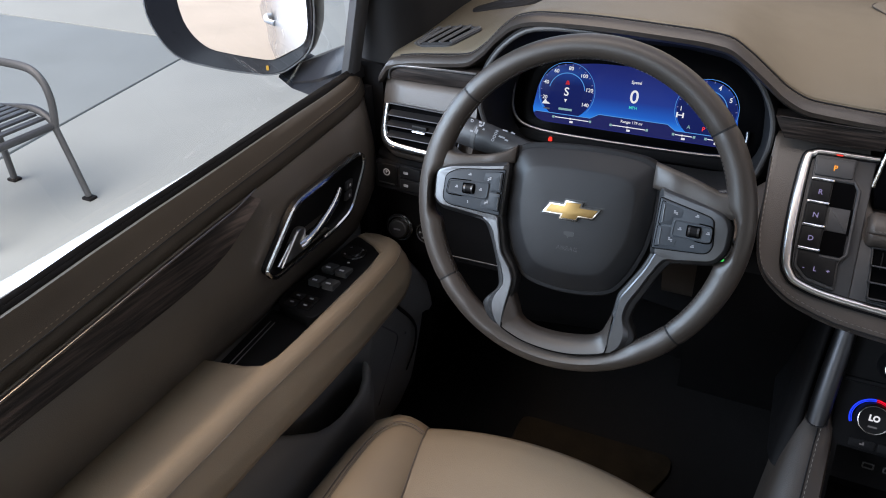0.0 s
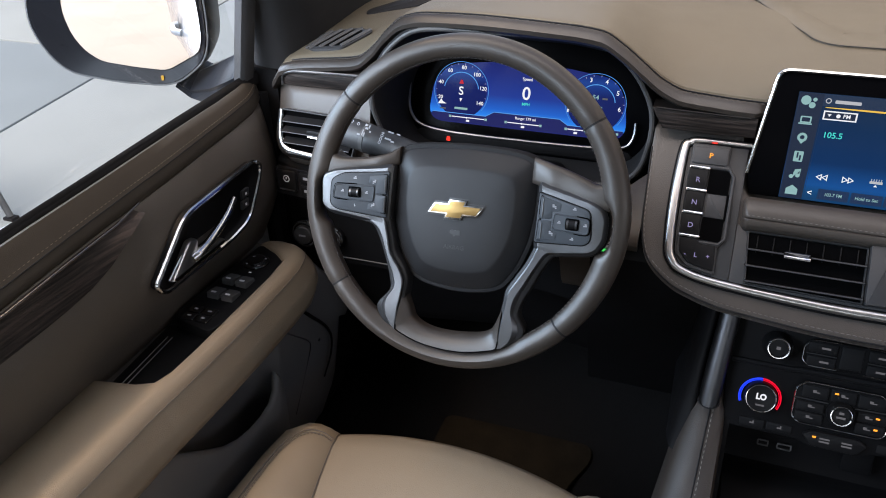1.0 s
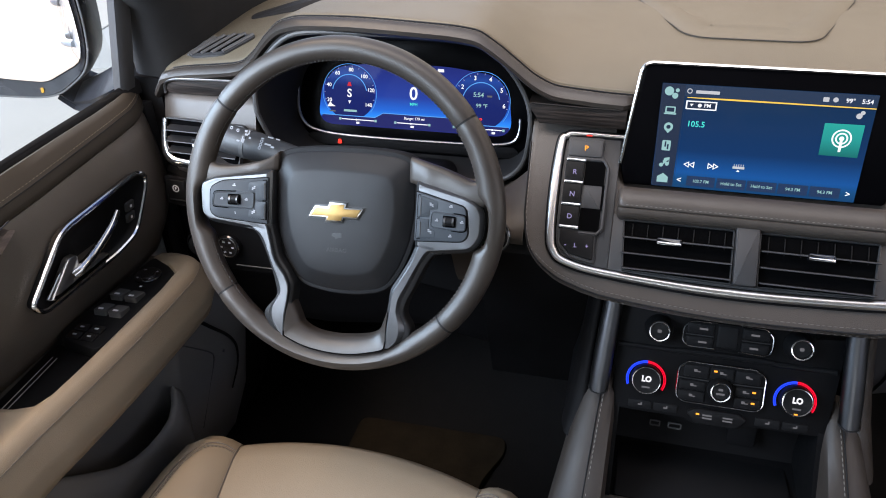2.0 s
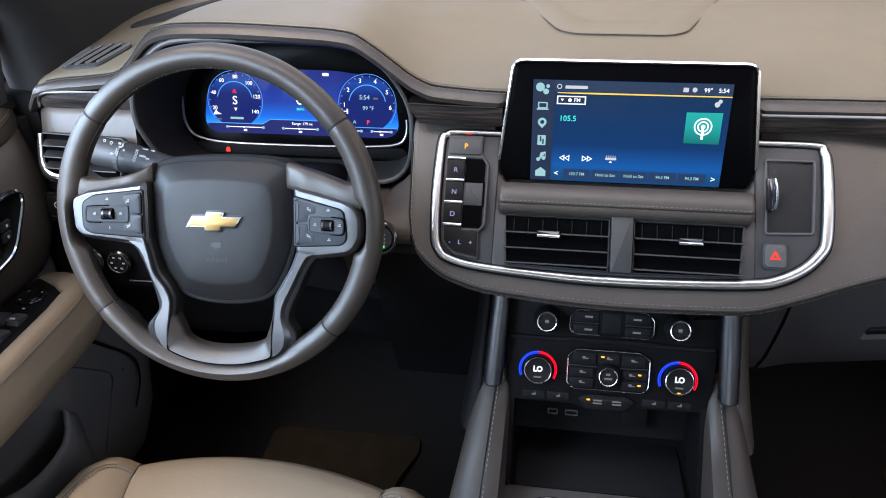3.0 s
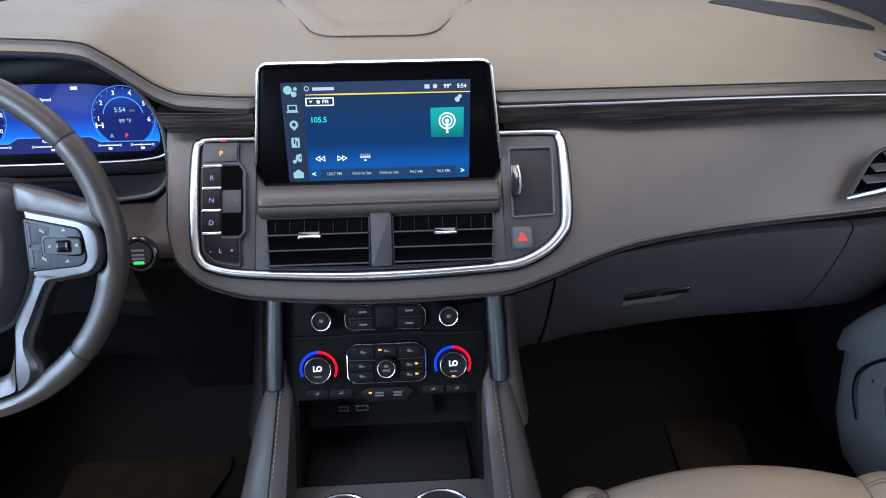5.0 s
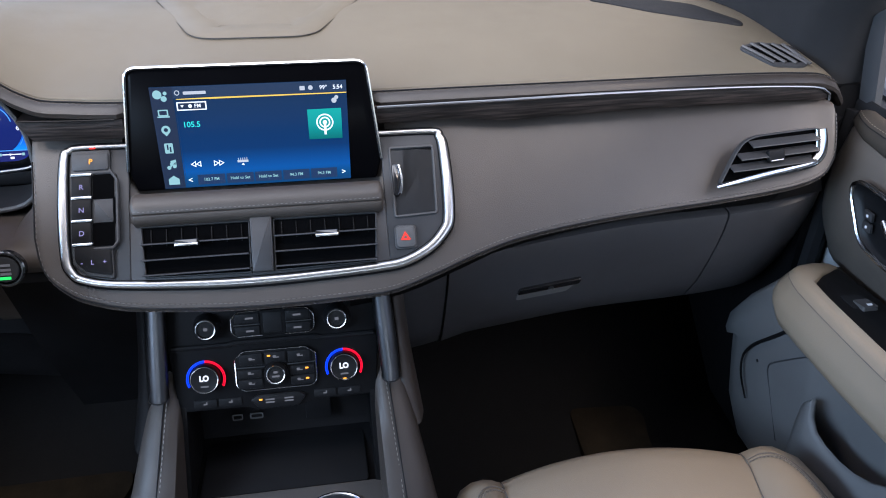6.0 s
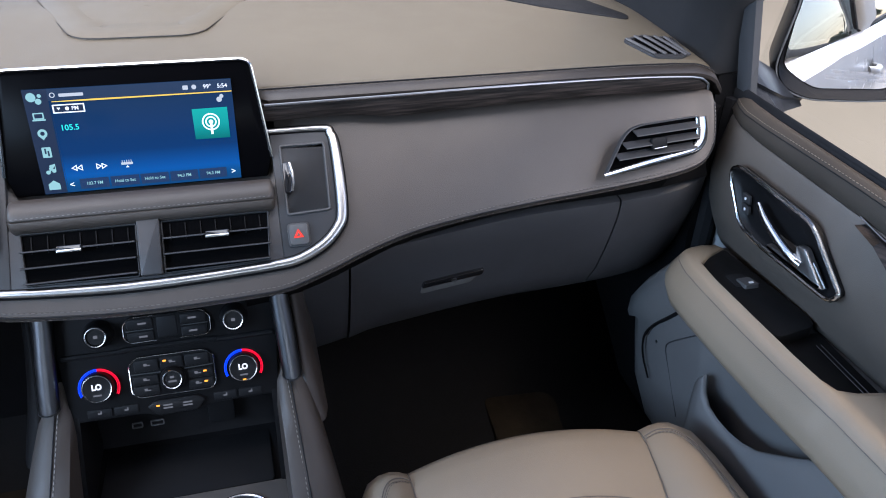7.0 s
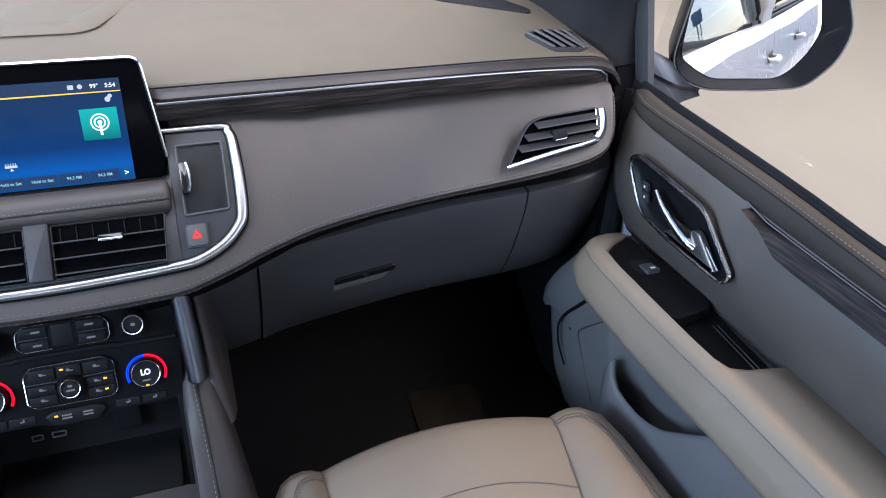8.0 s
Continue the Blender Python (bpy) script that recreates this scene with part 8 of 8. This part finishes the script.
# ---- seats ----
def seat(s):
    st = thing("front_seat", (s * 0.46, 0.45, 0.6), "taupe leather front seat cushion with stitched bolsters", "car seat", "front seats")
    cx = s * 0.462
    half = lambda y, k: max(0.135, 0.179 - 0.19 * max(0.0, 0.75 - y)) if k * s > 0 else 0.176  # the outer seam runs inwards
    # centre cushion
    rows = []
    for i in range(19):
        u = -1 + 2 * i / 18
        yf = 0.756 - 0.022 * u * u
        crown = 0.012 * (1 - u * u)
        z = 0.892 + crown
        prof = [(yf - 0.03, z - 0.22), (yf - 0.012, z - 0.12), (yf - 0.002, z - 0.06), (yf, z - 0.035), (yf - 0.006, z - 0.016), (yf - 0.022, z - 0.003), (yf - 0.05, z + 0.004), (yf - 0.10, z + 0.004), (yf - 0.17, z - 0.002), (yf - 0.25, z - 0.012), (yf - 0.40, z - 0.030), (yf - 0.52, z - 0.035), (yf - 0.52, z - 0.22)]
        rows.append([(cx + u * half(a, u), a, b) for a, b in prof])
    cushion = part("cushion", grid(rows, loop_v=True, caps=True), TAUPE, st, sharp=60)
    seam_y = 0.748 - 0.145
    part("seam_cord", tube([(cx + u * (half(0.6, u) - 0.004), seam_y - 0.022 * u * u + 0.012 * (1 - u * u), 0.892 + 0.012 * (1 - u * u) + 0.0018) for u in [-1 + 2 * i / 16 for i in range(17)]], 0.0006, 6), THREAD_DARK, cushion, "dark cross seam")
    # the cushion's surface along its side seams: y, z
    SIDE = [(0.214, 0.857), (0.334, 0.862), (0.484, 0.880), (0.564, 0.890), (0.634, 0.896), (0.684, 0.8955), (0.712, 0.889), (0.728, 0.876), (0.734, 0.857)]
    for k in (-1, 1):
        wide = 0.090 if k * s > 0 else 0.075
        rows = []
        for y, z, w, h in ((0.728, 0.856, 0.55, 0.2), (0.732, 0.873, 0.70, 0.5), (0.724, 0.887, 0.85, 0.8), (0.701, 0.898, 0.96, 1.0), (0.646, 0.906, 1.0, 1.15), (0.546, 0.908, 1.04, 1.3), (0.406, 0.904, 1.06, 1.45), (0.226, 0.899, 1.06, 1.5)):
            x0 = cx + k * half(y, k)
            ww = wide * w + 0.176 - half(y, k)
            e = table(min(y, 0.7335), SIDE)[0] - z + 0.001
            rows.append([(x0 + k * a, y + dy, z + b) for a, b, dy in ((-0.004, -0.16, -0.02), (-0.004, e - 0.006, 0), (0.001, e, 0), (0.006, e * 0.72 + 0.003 * h * 0.28, 0), (ww * 0.20, e * 0.25 + 0.0045 * h * 0.75, 0), (ww * 0.40, 0.0055 * h, 0), (ww * 0.65, 0.001, 0), (ww * 0.88, -0.012, 0), (ww, -0.030, -0.004), (ww * 1.02, -0.075, -0.012), (ww * 0.95, -0.16, -0.02))])
        bolster = part("bolster", grid(rows, loop_v=True, caps=True), TAUPE, st, "rounded side bolster", sharp=60)
        part("seam_cord", tube([(cx + k * (half(y, k) + 0.0005), y, z + 0.0012) for y, z in ((y, table(y, SIDE)[0]) for y in [0.732 - 0.5 * i / 40 for i in range(41)])], 0.0008, 6), THREAD_DARK, bolster, "brown seam")
        FORM = [(0.226, 0.899, 1.06, 1.5), (0.406, 0.904, 1.06, 1.45), (0.546, 0.908, 1.04, 1.3), (0.646, 0.906, 1.0, 1.15), (0.701, 0.898, 0.96, 1.0), (0.724, 0.887, 0.85, 0.8)]
        for run in (((0.02, 0.700), (0.25, 0.702), (0.50, 0.690), (0.66, 0.655), (0.72, 0.60), (0.74, 0.50), (0.74, 0.25)), ((0.02, 0.694), (0.22, 0.695), (0.44, 0.684), (0.59, 0.652), (0.65, 0.60), (0.67, 0.50), (0.67, 0.25))):
            line = []
            for p in spline([(q, y, 0) for q, y in run], 60):
                z, w, h = table(p.y, FORM)
                e = table(p.y, SIDE)[0] - z + 0.001
                b = table(p.x, [(0.0, e), (0.20, e * 0.25 + 0.0034 * h), (0.40, 0.0055 * h), (0.65, 0.001), (0.88, -0.012)])[0]
                line.append((cx + k * (half(p.y, k) + (wide * w + 0.176 - half(p.y, k)) * p.x), p.y, z + b + 0.0009))
            if run[1][0] == 0.25:
                part("seam_cord", tube(line, 0.0008, 5), THREAD_DARK, bolster, "brown seam")
            else:
                part("seam_cord", tube([(x + k * 0.0022, y + 0.0014, z - 0.0002) for x, y, z in line], 0.0006, 5), THREAD_DARK, bolster, "brown seam")
                part("stitching", stitches(line, 0.0032, 0.0020, 0.0008), THREAD_DARK, bolster, "brown thread")
    part("base", box(cx - 0.22, cx + 0.22, 0.22, 0.66, 0.60, 0.74, 0.02), DARK, st, "black seat base")
    return st


for s in (-1, 1):
    seat(s)

# floor mats, their outline and brown tint taken from the light patch there
MATS = ([(-0.60, 0.40), (-0.335, 0.40), (-0.333, 0.96), (-0.302, 1.035), (-0.308, 1.075), (-0.60, 1.068)], [(0.49, 0.40), (0.645, 0.40), (0.664, 1.01), (0.679, 1.065), (0.667, 1.10), (0.53, 1.11)])
for outline in MATS:
    fm = part("floor_mat", plate(rounded(outline, 0.022, 4), 0.016, 0.005, 0.604), MAT_LIT_PATCH)
    tagged(fm, "floor mat cut and tinted as the warm lit patch in the footwell", "floor mat", "floor mats")

# ---- outdoor chair ----
chair = thing("garden_chair", (-3.5, 2.2, 0.0), "dark grey metal outdoor armchair with slatted seat", "chair")
for k, y in enumerate((2.22, 1.66)):
    frame_pts = [(-3.350, y, 0.350), (-3.330, y, 0.42), (-3.318, y, 0.50), (-3.330, y, 0.575), (-3.372, y, 0.625), (-3.44, y, 0.646), (-3.60, y, 0.652), (-3.90, y, 0.655)]
    part("arm", tube(spline(frame_pts, 36), 0.021, 10, flat=0.75, normal=(0, 1, 0)), CHAIR_METAL, chair, "bent arm")
    part("leg", tube([(-3.252, y, 0.015), (-3.300, y, 0.20), (-3.352, y, 0.385)], 0.019, 10, flat=0.75, normal=(0, 1, 0)), CHAIR_METAL, chair, "raked front leg")
    part("leg", tube([(-3.785, y, 0.01), (-3.79, y, 0.22), (-3.79, y, 0.415)], 0.017, 10), CHAIR_METAL, chair)
    part("back_post", tube(spline([(-3.79, y, 0.40), (-3.90, y, 0.64), (-3.98, y, 0.95)], 10), 0.017, 10), CHAIR_METAL, chair)
    part("side_rail", tube(spline([(-3.345, y, 0.385), (-3.40, y, 0.425), (-3.48, y, 0.44), (-3.62, y, 0.425), (-3.80, y, 0.40)], 16), 0.018, 10), CHAIR_METAL, chair)
    for x in (-3.250, -3.785):
        part("foot", box(x - 0.03, x + 0.03, y - 0.024, y + 0.024, 0.0, 0.014, 0.005), RUBBER, chair)
part("front_rail", tube([(-3.350, 1.66, 0.372), (-3.350, 2.22, 0.372)], 0.018, 10), CHAIR_METAL, chair)
part("rear_rail", tube([(-3.80, 1.66, 0.40), (-3.80, 2.22, 0.40)], 0.017, 10), CHAIR_METAL, chair)
for i in range(8):
    x = -3.385 - i * 0.052
    part("seat_slat", box(x - 0.019, x + 0.019, 1.68, 2.20, 0.405 + 0.012 * min(i, 2), 0.417 + 0.012 * min(i, 2), 0.004), CHAIR_METAL, chair)
for i in range(7):
    z = 0.50 + i * 0.06
    part("back_slat", box(-0.02, 0.02, -0.27, 0.27, -0.005, 0.005, 0.003), CHAIR_METAL, chair, m=Matrix.Translation((-3.84 - (z - 0.5) * 0.30, 1.94, z)) @ pose(0, 0, 0, 0, -72, 0))

# ---- seen behind the car in the mirrors ----
rng = random.Random(4)


def tree(x, y, h):
    t = thing("tree", (x, y, 0), "distant green broadleaf tree at the lot's edge", "tree", "distant trees")
    part("trunk", tube([(x, y, -0.05), (x + 0.05, y, h * 0.25), (x - 0.1, y, h * 0.5)], [0.22, 0.17, 0.10], 8), BARK, t)
    verts, faces = [], []
    for _ in range(420):
        a, b, r = rng.uniform(0, 2 * math.pi), rng.uniform(-0.5, 1.0), rng.uniform(0.35, 1.0) * h * 0.42
        c = Vector((x + r * math.cos(a) * math.cos(b), y + r * math.sin(a) * math.cos(b), h * 0.58 + r * 0.75 * math.sin(b)))
        q = Euler((rng.uniform(0, 6), rng.uniform(0, 6), rng.uniform(0, 6))).to_matrix()
        k = len(verts)
        g = h * rng.uniform(0.045, 0.085)
        verts += [c + q @ Vector(p) * g for p in ((-1, -0.6, 0), (1, -0.5, 0.2), (0.8, 0.7, -0.1), (-0.7, 0.8, 0.25))]
        faces.append((k, k + 1, k + 2, k + 3))
    mesh = bpy.data.meshes.new("crown")
    mesh.from_pydata(verts, [], faces)
    bm = bmesh.new()
    bm.from_mesh(mesh)
    bpy.data.meshes.remove(mesh)
    part("crown", bm, LEAF, t)


for x, y, h in ((22, -150, 5.6), (25.5, -156, 6.4), (29, -150, 5.4), (33, -158, 6.2), (17, -160, 5.6), (37, -154, 4.8), (-28, -150, 6), (-45, -156, 6.5)):
    tree(x, y, h)
sign = thing("pole_sign", (44.5, -150, 0), "tall blue roadside sign panel on two poles", "sign")
for x in (44.0, 45.0):
    part("pole", tube([(x, -150, -0.03), (x, -150, 13.8)], 0.18, 10), POLE, sign)
part("panel", box(43.1, 45.9, -150.15, -149.85, 13.3, 16.0, 0.05), SIGN_BLUE, sign)
for x in (27.0, 52.0):
    lamp = thing("utility_pole", (x, -140, 0), "tall bare utility pole", "pole", "utility poles")
    part("pole", tube([(x, -140, -0.03), (x, -140, 8)], 0.13, 8), BARK, lamp)
    part("crossarm", box(x - 1.2, x + 1.2, -140.1, -139.9, 7.3, 7.5), BARK, lamp)
for k in range(3):
    w = part("power_line", tube([(-60 + 12 * i, -140, 5.4 + k * 0.8 + 0.02 * ((i % 5) - 2.5) ** 2) for i in range(14)], 0.03, 4), RUBBER)
    tagged(w, "thin dark overhead power line", "power line", "overhead power lines")
